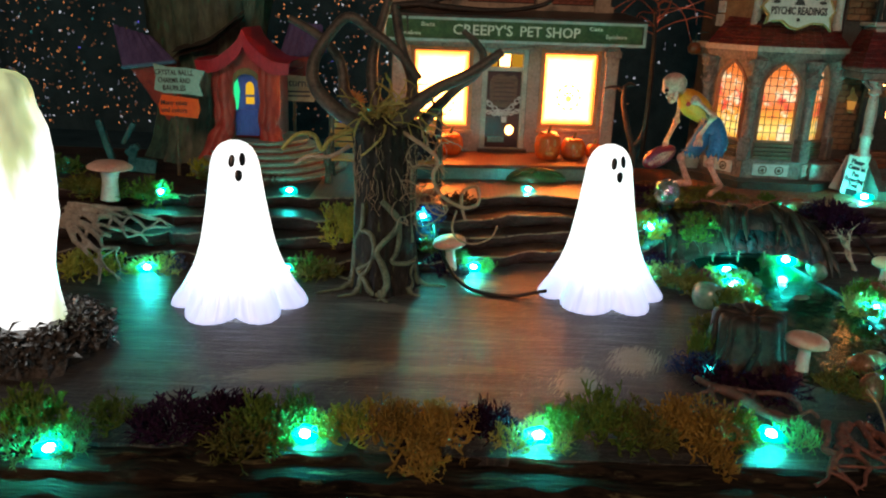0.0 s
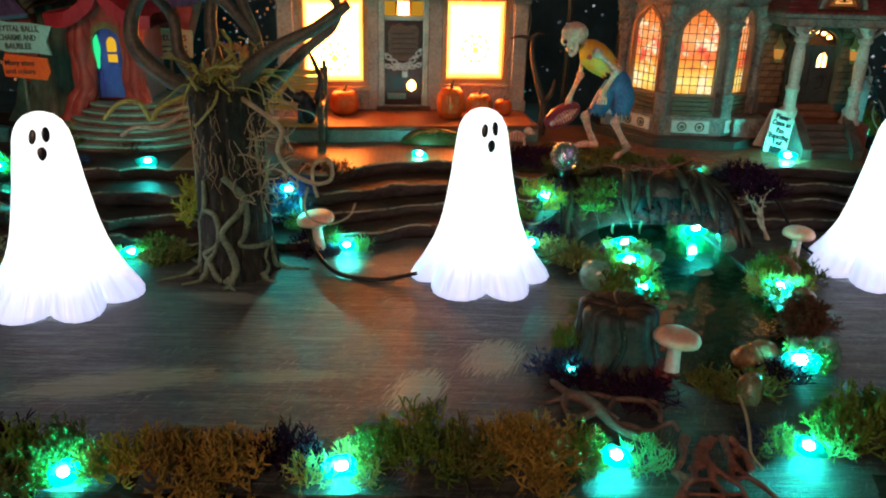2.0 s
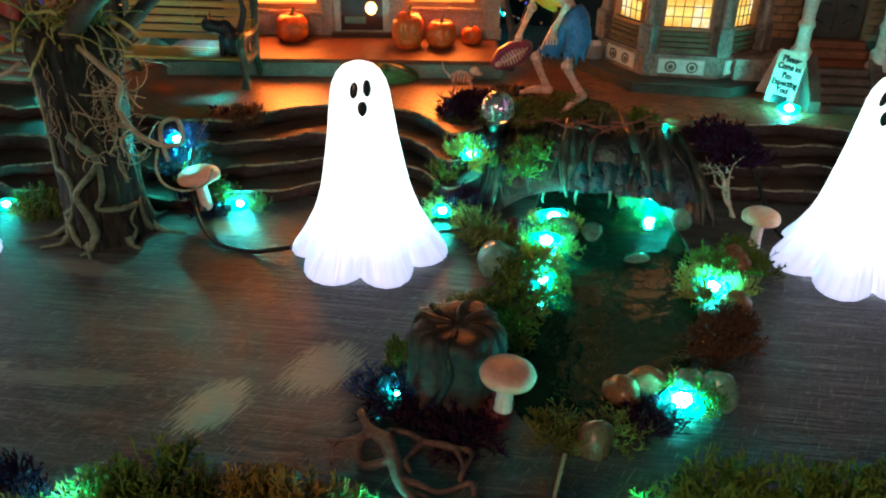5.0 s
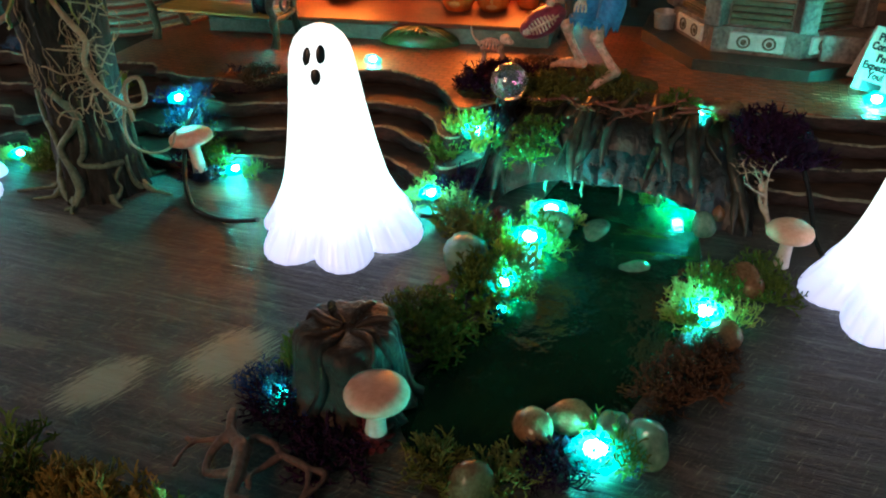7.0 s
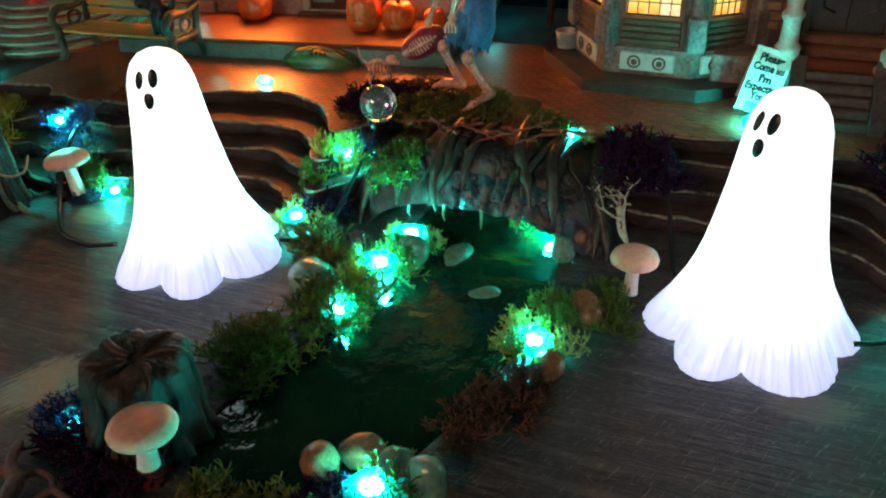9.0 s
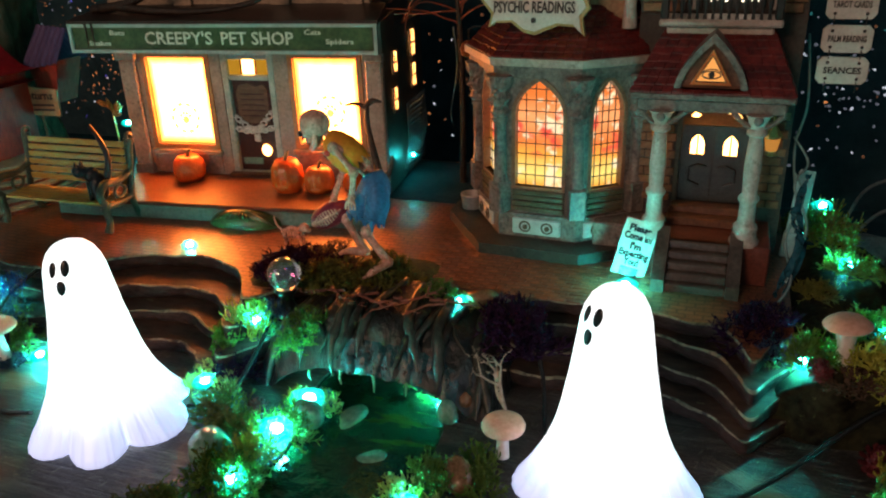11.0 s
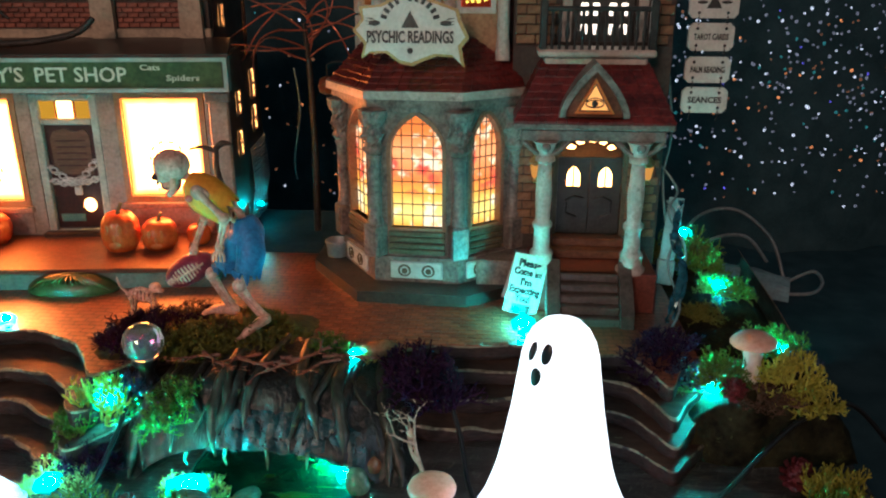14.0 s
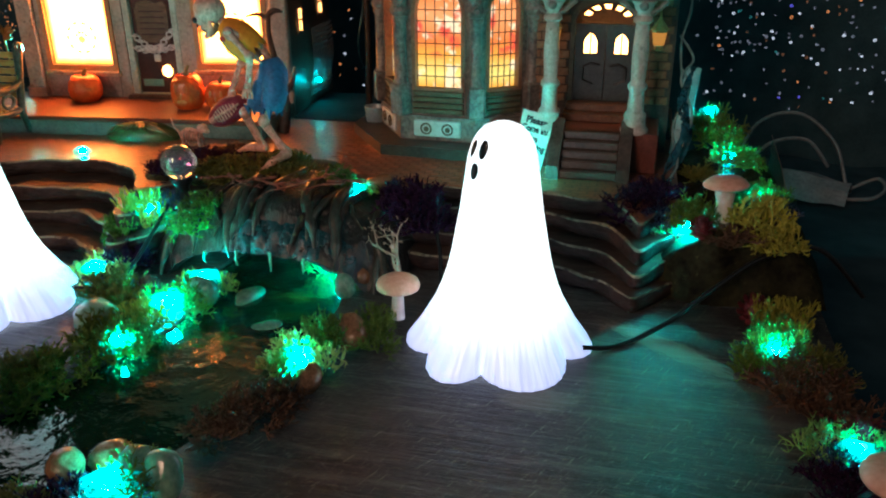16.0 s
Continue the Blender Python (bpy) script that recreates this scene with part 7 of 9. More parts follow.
for k, (x, y) in enumerate(BAY):
    fx, fy = grown([(x, y)], 0.12)[0]
    col = thing("pilaster", "", "", (0, 0, 0))
    for key in ("label", "category"):
        if key in col:
            del col[key]
    col.parent = house
    g = Geo()
    g.m = pose(fx, fy, 0, 0, 0, (-60, -30, 20, 40)[k])
    g.box(-0.42, 0.42, -0.42, 0.42, 1.75, 3.3, 0.08)
    part("base", g, M_blue, col)
    g = Geo()
    g.m = pose(fx, fy, 0)
    g.lathe([(0.34, 3.3), (0.36, 3.45), (0.3, 3.55), (0.29, 6.2), (0.36, 6.3), (0.36, 6.45)], 14)
    part("shaft", g, M_blue, col, smooth=50)
    g = Geo()
    g.m = pose(fx, fy, 0)
    g.lathe([(0.3, 6.45), (0.46, 6.7), (0.34, 7.0), (0.5, 7.4), (0.42, 7.7), (0.6, 8.1), (0.66, 8.45)], 18, (0, 0), lambda a, z: 1 + 0.10 * math.sin(7 * a + 5 * z))
    for j in range(14):
        a, z = j * 2.4, 6.7 + 0.12 * j
        g.tube([(0.42 * math.cos(a), 0.42 * math.sin(a), z), (0.58 * math.cos(a + 0.3), 0.58 * math.sin(a + 0.3), z + 0.12), (0.48 * math.cos(a + 0.6), 0.48 * math.sin(a + 0.6), z + 0.24)], 0.06, 5)
    fuse(part("capital", g, M_blue, col, "carved leafy capital", smooth=60), 0.045)


def shingle_course(lo, hi, name):
    """One course of small shingles between a lower and an upper line, each with its own lift and lower edge."""
    for seg in range(len(lo) - 1):
        a, b2, c, d = lo[seg], lo[seg + 1], hi[seg + 1], hi[seg]
        n = max(2, int((b2 - a).length / 0.42))
        g = Geo()
        for k in range(n):
            u0, u1, drop, lift = k / n, (k + 0.93) / n, rnd(0.0, 0.06), rnd(0.0, 0.04)
            p, q, r, s_ = a.lerp(b2, u0), a.lerp(b2, u1), d.lerp(c, u1), d.lerp(c, u0)
            dz, dn = Vector((0, 0, lift)), Vector((0, 0, -0.1))
            p, q = p + (p - s_).normalized() * drop + dz, q + (q - r).normalized() * drop + dz
            g.put([p, q, r, s_, p + dn, q + dn], [(0, 1, 2, 3), (4, 5, 1, 0), (1, 5, 2), (4, 0, 3)])
        g.grid([[a - Vector((0, 0, 0.05)), b2 - Vector((0, 0, 0.05))], [d - Vector((0, 0, 0.05)), c - Vector((0, 0, 0.05))]])
        part(name, g, M_redroof, house, "course of dark red shingles")


random.seed(41)
# red roof over the bay
eave, top = grown(BAY, 0.62), [(19.6, 57.4), (20.9, 55.3), (24.4, 55.2), (26.0, 56.2)]
for t0, t1 in ((k / 9, (k + 1) / 9 + 0.03) for k in range(9)):
    lo = [Vector((*a, 9.3)).lerp(Vector((*b2, 11.4)), t0) + Vector((0, 0, 0.07)) for a, b2 in zip(eave, top)]
    hi = [Vector((*a, 9.3)).lerp(Vector((*b2, 11.4)), t1) for a, b2 in zip(eave, top)]
    shingle_course(lo, hi, "bay_roof")
# upper storey
TOWER = [(18.9, 58.0), (20.4, 55.2), (25.6, 55.1), (26.6, 55.6)]
up = part("core", Geo().slab([(19.2, 58.2), (20.6, 56.2), (32.6, 56.2), (32.6, 63.0), (19.2, 63.0)], 0.0, 17.4), M_mortar, house, "dark inner walls")
fr, ln = along(TOWER[1], TOWER[2])
g = Geo()
g.m = fr
arch_wall(g, 0, ln, 10.4, 17.6, [(1.75, 1.45, 12.6, 15.6, 16.9, True), (4.15, 1.45, 12.5, 15.6, 16.9, True)], 0, 0.4)
part("tower_wall", g, M_tanbrick, house, "tan stone tower front")
fr2, ln2 = along(TOWER[0], TOWER[1])
g = Geo()
g.m = fr2
arch_wall(g, 0, ln2, 10.4, 17.6, [(ln2 / 2, 1.2, 12.5, 15.6, 16.9, True)], 0, 0.4)
part("tower_wall", g, M_tanbrick, house, "tan stone tower side")
for f, cx in ((fr, 1.75), (fr, 4.15), (fr2, ln2 / 2)):
    g = Geo()
    g.m = f
    g.plate(arch(cx, 1.4, 12.5, 15.6, 16.85), 0.3, 0.33)
    win = part("window", g, M_starglass, house, "arched red glass window with stars, lit from inside")
    g = Geo()
    g.m = f
    g.ring_plate(arch(cx, 1.75, 12.35, 15.6, 17.15), arch(cx, 1.3, 12.6, 15.6, 16.8), -0.12, 0.3)
    part("window_frame", g, M_cornice, win)
    g = Geo()
    g.m = f
    part("lower_pane", g.box(cx - 0.62, cx + 0.62, 0.27, 0.295, 12.6, 14.55), M_nightglass, win, "dark red glass behind the stars")
    for zz in (14.75, 15.0, 15.25):
        g = Geo()
        g.m = f
        part("band", g.box(cx - 0.42, cx + 0.42, 0.25, 0.28, zz, zz + 0.17), M_stars, win, "yellow glass band")
    g = Geo()
    g.m = f
    part("glass_triangle", g.plate([(cx - 0.24, 15.75), (cx + 0.24, 15.75), (cx, 16.35)], 0.25, 0.28), M_peach, win, "peach glass triangle")
    random.seed(int(cx * 100))
    for k in range(20):
        sx, sz, r = cx - 0.42 + 0.28 * (k % 4) + 0.14 * (k // 4 % 2) + rnd(-0.05, 0.05), 12.85 + 0.36 * (k // 4) + rnd(-0.08, 0.08), rnd(0.07, 0.14)
        if abs(sx - cx - 0.05) < 0.16 and abs(sz - 13.75) < 0.3:
            continue
        g = Geo()
        g.m = f
        part("star", g.plate([(sx + (r if j % 2 else 0.45 * r) * math.cos(j * math.pi / 5), sz + (r if j % 2 else 0.45 * r) * math.sin(j * math.pi / 5)) for j in range(10)], 0.25, 0.28), M_stars, win)
    g = Geo()
    g.m = f
    bow = [(cx + 0.06 + 0.24 * math.cos(a), 13.75 + 0.26 * math.sin(a)) for a in np.linspace(1.9, 5.6, 12)]
    bow += [(cx + 0.16 + 0.17 * math.cos(a), 13.79 + 0.20 * math.sin(a)) for a in np.linspace(5.2, 2.2, 10)]
    part("moon", g.plate(bow, 0.25, 0.28), M_stars, win, "yellow crescent cut-out")
part("upper_lamp", Geo().ball((24.55, 55.3, 14.0), (0.22, 0.1, 0.27), 12, 8), M_warmlamp, house, "lamp shining through the upper window", smooth=60)
for x, y in ((20.35, 55.15), (23.45, 54.95), (25.75, 55.0)):
    g = Geo()
    g.lathe([(0.34, 10.4), (0.3, 11.0), (0.26, 11.4), (0.26, 16.4), (0.36, 16.7), (0.44, 17.2)], 12, (x, y))
    part("colonnette", g, M_cornice, house, smooth=50)
for k in range(8):
    for s in (0, 1):
        if (k + s) % 2:
            g = Geo()
            g.m = fr2
            g.box(-0.25 - 0.1 * s, 0.4, -0.12, 0.2, 10.4 + 0.9 * k, 11.2 + 0.9 * k, 0.06)
            part("quoin", g, M_cornice, house)
g = Geo()
g.slab([(18.6, 58.0), (20.1, 54.8), (26.2, 54.6), (33.2, 54.9), (33.2, 63.4), (18.6, 63.4)], 17.4, 18.1)
g.slab([(18.3, 58.0), (19.9, 54.4), (26.3, 54.2), (33.5, 54.5), (33.5, 63.8), (18.3, 63.8)], 18.1, 18.5)
part("upper_cornice", g, M_cornice, house, "pale cornice round the top of the walls")
# entrance wall, door and balcony
g = Geo()
arch_wall(g, 26.2, 33.0, 0.6, 11.0, [(29.85, 3.1, 2.5, 6.3, 7.35, False)], 55.0, 55.5)
wall_e = part("entrance_wall", g, M_mortar, house, "tan brick entrance wall")
g = Geo()
arch_wall(g, 26.2, 33.0, 11.0, 17.5, [(30.05, 2.6, 11.2, 14.6, 15.9, False)], 55.1, 55.5)
part("upper_entrance_wall", g, M_mortar, house, "tan brick wall round the balcony door")
g = Geo()
g.box(32.6, 33.0, 55.5, 63.0, 0.0, 17.5)
part("side_wall", g, M_darkwall, house)
door2 = thing("double_door", "", "")
for key in ("label", "category"):
    if key in door2:
        del door2[key]
door2.parent = house
for s in (-1, 1):
    cx = 29.85 + s * 0.72
    g = Geo()
    arch_wall(g, cx - 0.7, cx + 0.7, 2.5, 6.1, [(cx, 0.62, 4.75, 5.2, 5.7, True)], 55.15, 55.3)
    leaf = part("door_leaf", g, M_entry, door2, "dark grey door leaf with an arched light")
    g = Geo()
    g.plate(arch(cx, 0.6, 4.75, 5.2, 5.68), 55.24, 55.27)
    part("pane", g, M_warmlamp, leaf, "small arched lit pane")
    g = Geo()
    g.box(cx - 0.035, cx + 0.035, 55.18, 55.24, 4.75, 5.65)
    g.tube([(cx - s * 0.45, 55.1, 4.2), (cx - s * 0.1, 55.05, 4.3), (cx + s * 0.3, 55.1, 4.1), (cx + s * 0.3, 55.1, 3.5), (cx - s * 0.2, 55.1, 3.3)], 0.06, 5)
    part("scroll_hinge", g, M_ironblack, leaf, "black scrolled ironwork")
g = Geo()
g.ring_plate(arch(29.85, 3.3, 2.5, 6.3, 7.5, 6, False), arch(29.85, 2.9, 2.5, 6.2, 7.15, 6, False), 54.85, 55.2)
part("door_frame", g, M_slat, door2, "brown arched door frame")
for k in range(5):
    a = math.pi * (0.16 + 0.68 * k / 4)
    g = Geo()
    g.plate([(29.85 + q * math.cos(w_), 6.28 + 0.62 * q * math.sin(w_)) for q, w_ in ((0.86, a - 0.15), (1.16, a - 0.13), (1.16, a + 0.15), (0.88, a + 0.12))], 55.1, 55.2)
    part("fanlight_pane", g, M_warmlamp, door2, "small lit fanlight pane")
M_bwin = glow("pale_lit_pane", (1.0, 0.80, 0.62), 2.2)
bdoor = part("balcony_door", Geo().box(28.8, 31.3, 55.3, 55.36, 11.2, 14.6), M_entry, house, "dark balcony door with lit panes")
for cx in (29.45, 30.65):
    for r in range(4):
        for c in (-0.26, 0.26):
            z = 11.5 + 0.78 * r
            part("pane", Geo().box(cx + c * 0.92 - 0.14 - 0.02 * ((r + int(c > 0)) % 2), cx + c * 0.92 + 0.14, 55.22, 55.29, z, z + 0.42 + 0.1 * (r % 2), 0.05), M_bwin, bdoor)
g = Geo()
g.plate(arch(30.05, 2.55, 14.62, 14.65, 15.85, 8, False), 55.2, 55.3)
part("fan_panel", g, M_white, house, "white half-round panel with a dark sunburst")
g = Geo()
for k in range(11):
    a = math.pi * (0.08 + 0.84 * k / 10)
    g.plate([(30.05 + 0.34 * math.cos(a - 0.14), 14.75 + 0.34 * math.sin(a - 0.14)), (30.05 + 0.75 * math.cos(a), 14.75 + 0.75 * math.sin(a)), (30.05 + 0.34 * math.cos(a + 0.14), 14.75 + 0.34 * math.sin(a + 0.14))], 55.16, 55.2)
g.ball((30.05, 55.17, 14.95), (0.26, 0.03, 0.26), 12, 5)
part("sunburst", g, M_ink, house)
g = Geo()
g.ring_plate(arch(30.05, 3.3, 14.3, 14.6, 16.25, 8, False), arch(30.05, 2.55, 14.3, 14.6, 15.85, 8, False), 54.8, 55.2)
for x in (28.45, 31.65):
    g.box(x - 0.3, x + 0.3, 54.75, 55.2, 14.0, 14.5, 0.08)
    g.box(x - 0.2, x + 0.2, 54.9, 55.2, 11.2, 14.0, 0.05)
part("balcony_arch", g, M_cornice, house, "pale stone surround of the balcony door")
g = Geo()
g.box(27.2, 32.0, 52.9, 55.0, 10.75, 11.05, 0.08)
g.box(27.5, 31.7, 53.2, 55.0, 10.4, 10.75, 0.08)
part("balcony_floor", g, M_cornice, house, "pale balcony slab")
rail = part("balustrade", Geo().box(27.3, 31.9, 53.0, 53.25, 12.55, 12.75, 0.05), M_ironblack, house, "black balcony railing")
for x in (27.4, 31.8):
    g = Geo()
    g.box(x - 0.16, x + 0.16, 52.95, 53.3, 11.05, 13.0, 0.05)
    g.ball((x, 53.12, 13.1), 0.17, 8, 6)
    part("post", g, M_ironblack, rail, smooth=40)
for k in range(13):
    x = 27.75 + 3.7 * k / 12
    g = Geo()
    g.lathe([(0.08, 11.05), (0.05, 11.3), (0.11, 11.7), (0.05, 12.1), (0.08, 12.55)], 8, (x, 53.12))
    part("baluster", g, M_ironblack, rail, smooth=60)
# porch
SLOPE = (((26.3, 54.8, 8.25), (27.4, 54.9, 10.5)), ((26.3, 51.75, 8.25), (27.4, 53.3, 10.5)), ((32.8, 51.75, 8.25), (31.8, 53.3, 10.5)), ((32.8, 54.8, 8.25), (31.8, 54.9, 10.5)))
for t in range(8):
    lo = [Vector(p).lerp(Vector(q), t / 8) + Vector((0, 0, 0.07)) for p, q in SLOPE]
    hi = [Vector(p).lerp(Vector(q), (t + 1) / 8 + 0.03) for p, q in SLOPE]
    shingle_course(lo, hi, "porch_roof")
g = Geo()
g.box(26.3, 32.8, 51.8, 54.9, 7.95, 8.25, 0.06)
g.box(26.6, 32.5, 52.0, 54.9, 7.45, 7.95, 0.06)
part("porch_beam", g, M_blue, house, "blue-grey porch beam")
g = Geo()
def gothic(w, z0, h):
    """A pointed arch outline, w to each side of the middle."""
    side = [(w * (1 - t ** 1.65), z0 + h * t) for t in np.linspace(0, 1, 10)]
    return [(29.5 + x, z) for x, z in side] + [(29.5 - x, z) for x, z in side[-2::-1]]


g.ring_plate(gothic(1.42, 8.5, 2.2), gothic(1.16, 8.5, 1.82), 51.62, 53.2)
dorm = part("dormer", g, M_blue, house, "pointed blue-grey dormer")
g = Geo()
g.plate(gothic(1.2, 8.42, 1.9), 51.86, 53.0)
part("dormer_back", g, M_dormer, dorm, "dark brown recessed panel")
g = Geo()
g.plate([(28.85, 8.75), (30.15, 8.75), (29.5, 9.9)], 51.76, 51.84)
part("dormer_pane", g, glow("orange_eye_pane", (1.0, 0.40, 0.10), 1.0), dorm, "lit triangular pane")
g = Geo()
g.ring_plate([(28.7, 8.66), (30.3, 8.66), (29.5, 10.06)], [(28.87, 8.76), (30.13, 8.76), (29.5, 9.88)], 51.66, 51.85)
part("dormer_frame", g, M_dormframe, dorm, "orange-brown triangular frame")
g = Geo()
g.ring_plate([(28.84, 8.735), (30.16, 8.735), (29.5, 9.91)], [(28.94, 8.80), (30.06, 8.80), (29.5, 9.79)], 51.70, 51.78)
part("pane_edge", g, M_ink, dorm, "thin black edge")
g = Geo()
ring = [(29.5 + 0.36 * math.cos(a), 51.72, 9.06 + 0.15 * math.sin(a)) for a in np.linspace(0, 6.283, 17)]
g.tube(ring, 0.03, 4, False)
g.ball((29.5, 51.72, 9.06), (0.13, 0.03, 0.13), 10, 6)
g.tube([(29.5 + 0.36 * math.cos(a), 51.72, 9.1 + 0.19 * math.sin(a)) for a in np.linspace(0.3, 2.84, 9)], 0.025, 4)
part("eye_emblem", g, M_ink, dorm, "dark eye emblem")
for x in (27.65, 31.5):
    g = Geo()
    g.lathe([(0.62, 1.75), (0.62, 1.95), (0.5, 2.05), (0.48, 2.4), (0.52, 2.5), (0.5, 2.6), (0.36, 2.75), (0.33, 3.6), (0.42, 3.75), (0.42, 3.9), (0.30, 4.05), (0.36, 5.2), (0.3, 6.2), (0.26, 6.5), (0.4, 6.6), (0.4, 6.75), (0.3, 6.85), (0.42, 7.3), (0.55, 7.45)], 14, (x, 52.2),
            lambda a, z: 1 + 0.03 * math.sin(6 * a + 7 * z))
    part("porch_column", g, M_cornice, house, "pale turned porch column", smooth=50)
    g = Geo()
    for s in (-1, 1):
        g.tube([(x + s * 0.3, 52.1, 6.9), (x + s * 0.6, 52.1, 7.1), (x + s * 0.95, 52.1, 7.45)], [0.12, 0.1, 0.14], 6)
    g.ball((x, 51.75, 7.25), 0.2, 8, 6)
    part("bracket", g, M_blue, house, "carved bracket", smooth=60)
g = Geo()
g.box(27.1, 32.6, 51.7, 55.0, 0.0, 1.8, 0.05)
part("porch_base", g, mat("red_brown_porch_floor", (0.07, 0.018, 0.012), (0.18, 0.05, 0.032), 0.35, 600, 90, 0.3), house, "red-brown porch platform")
for k in range(2):   # two treads up to the door
    g = Geo()
    g.box(28.1 + 0.1 * k, 31.6 - 0.1 * k, 53.55 + 0.7 * k, 55.0, 1.8 + 0.36 * k, 2.16 + 0.36 * k, 0.05)
    part("door_step", g, M_dormer, house)
for k in range(5):
    g = Geo()
    g.box(28.45, 30.95, 50.15 + 0.36 * k, 52.0, 0.36 * k, 0.36 * k + 0.36, 0.05)
    part("stair_step", g, M_stairstone, house)
for x in (27.9, 30.95):
    g = Geo()
    g.put([(x, 49.95, 0), (x + 0.55, 49.95, 0), (x + 0.55, 52.0, 0), (x, 52.0, 0), (x, 49.95, 0.6), (x + 0.55, 49.95, 0.6), (x + 0.55, 52.0, 2.3), (x, 52.0, 2.3)], [(0, 3, 2, 1), (4, 5, 6, 7), (0, 1, 5, 4), (3, 7, 6, 2), (0, 4, 7, 3), (1, 2, 6, 5)])
    part("stair_cheek", g, M_stairstone, house, "sloping stair wall")
# sign over the bay
sg = thing("sign_board", "", "")
for key in ("label", "category"):
    if key in sg:
        del sg[key]
sg.parent = house
OUT = [(22.0 + x, z) for x, z in ((0, 13.7), (-0.4, 13.3), (-0.73, 13.09), (-1.28, 12.86), (-2.09, 12.78), (-2.0, 12.3), (-2.38, 11.86), (-1.9, 11.3), (-2.04, 10.74), (-1.73, 10.93), (-1.0, 10.96), (-0.45, 10.55), (0.06, 10.44), (0.56, 10.66),
                                  (1.06, 10.85), (1.84, 10.8), (2.23, 10.4), (2.09, 11.19), (2.4, 11.58), (2.07, 12.25), (1.95, 12.7), (1.0, 13.03), (0.45, 13.2))]
g = Geo()
g.m = pose(0, 51.3, 0, -6, 0, 0)
g.plate(OUT, 0.0, 0.3)
part("backing", g, M_gold, sg, "scalloped gold edge")
g = Geo()
g.m = pose(0, 51.3, 0, -6, 0, 0)
g.plate([(22.0 + (x - 22.0) * 0.93, 11.9 + (z - 11.9) * 0.9) for x, z in OUT], -0.06, 0.0)
part("face", g, M_white, sg, "white sign face")


def sign_y(z):
    return 51.3 - 0.09 + math.tan(radians(6)) * z


lettering("letters", "PSYCHIC READINGS", 0.66, (22.0, sign_y(11.52), 11.52), 0, M_ink, sg, tilt=84, width=3.55, bold=0.03)
g = Geo()
for k in range(11):
    if k == 4:
        continue
    a = math.pi * (0.10 + 0.80 * k / 10)
    z = 12.0 + 1.05 * math.sin(a)
    g.m = pose(22.0 - 1.12 * math.cos(a), sign_y(z), z) @ Matrix.Rotation(a - math.pi / 2, 4, "Y") @ pose(0, 0, 0, -6, 0, 0)
    g.box(-0.075, 0.075, -0.01, 0.01, -0.13, 0.13)
part("name_bars", g, M_ink, sg, "dark bars in place of a name")
g = Geo()
z = 12.2
g.m = pose(22.0, sign_y(z), z, -6, 0, 0)
g.plate([(-0.36, -0.3), (0.36, -0.3), (0, 0.36)], -0.01, 0.01)
g.ball((0, 0, -1.2), (0.12, 0.02, 0.12), 8, 5)
for s_ in (-1, 1):
    g.ball((s_ * 1.45, 0, -0.12), (0.24, 0.02, 0.11), 10, 5)
    for q in (-0.1, 0.02, 0.14):
        g.tube([(s_ * 1.5, 0, q - 0.1), (s_ * 1.8, -0.01, q - 0.06)], [0.035, 0.015], 4)
part("emblem", g, M_ink, sg, "dark triangle and small emblems")

# hanging boards beside the house
boards = thing("hanging_sign", "four white sign boards hung under one another on small hooks", "sign", (34.6, 55.3, 0.2))
for k, (z0, z1, w, txt) in enumerate(((15.0, 17.7, 2.05, ""), (13.65, 14.8, 1.9, "TAROT CARDS"), (12.3, 13.4, 1.9, "PALM READING"), (11.0, 12.1, 1.95, "SEANCES"))):
    h = w / 2
    c = 0.18
    g = Geo()
    g.m = pose(0, 0, 0, 0, 0, 0)
    g.plate([(-h + c, z0), (h - c, z0), (h, z0 + c), (h, z1 - c), (h - c, z1), (-h + c, z1), (-h, z1 - c), (-h, z0 + c)], -0.12, 0.08)
    bd = part("board", g, M_white, boards, "white board with clipped corners")
    g = Geo()
    for s in (-0.6, 0.6):
        g.ball((s, -0.14, z0 + 0.22), 0.07, 6, 4)
        g.ball((s, -0.14, z1 - 0.22), 0.07, 6, 4)
        g.tube([(s, -0.05, z0 + 0.2), (s, -0.2, z0 - 0.08), (s, -0.05, z0 - 0.35)], 0.03, 4)
    part("hook", g, M_ironblack, bd)
    if txt:
        lettering("letters", txt, 0.36, (0, -0.13, (z0 + z1) / 2), 0, M_ink, bd, width=1.45, bold=0.03)
    else:
        lettering("letters", "Mystic", 0.55, (0, -0.13, 16.95), 0, M_ink, bd, width=1.2)
        g = Geo()
        g.box(-0.75, 0.75, -0.14, -0.12, 16.2, 16.5)
        g.plate([(-0.32, 15.4), (0.32, 15.4), (0, 16.0)], -0.14, -0.12)
        g.ball((-0.5, -0.13, 15.65), (0.24, 0.01, 0.07), 8, 4)
        g.ball((0.5, -0.13, 15.65), (0.24, 0.01, 0.07), 8, 4)
        part("emblem", g, M_ink, bd, "bar in place of a name over a dark triangle")
g = Geo()
g.box(-1.5, 0.5, 0.1, 0.3, 18.0, 18.2, 0.04)
g.tube([(0, 0.2, 18.0), (0, 0.0, 17.7)], 0.05, 5)
part("bracket", g, M_ironblack, boards)

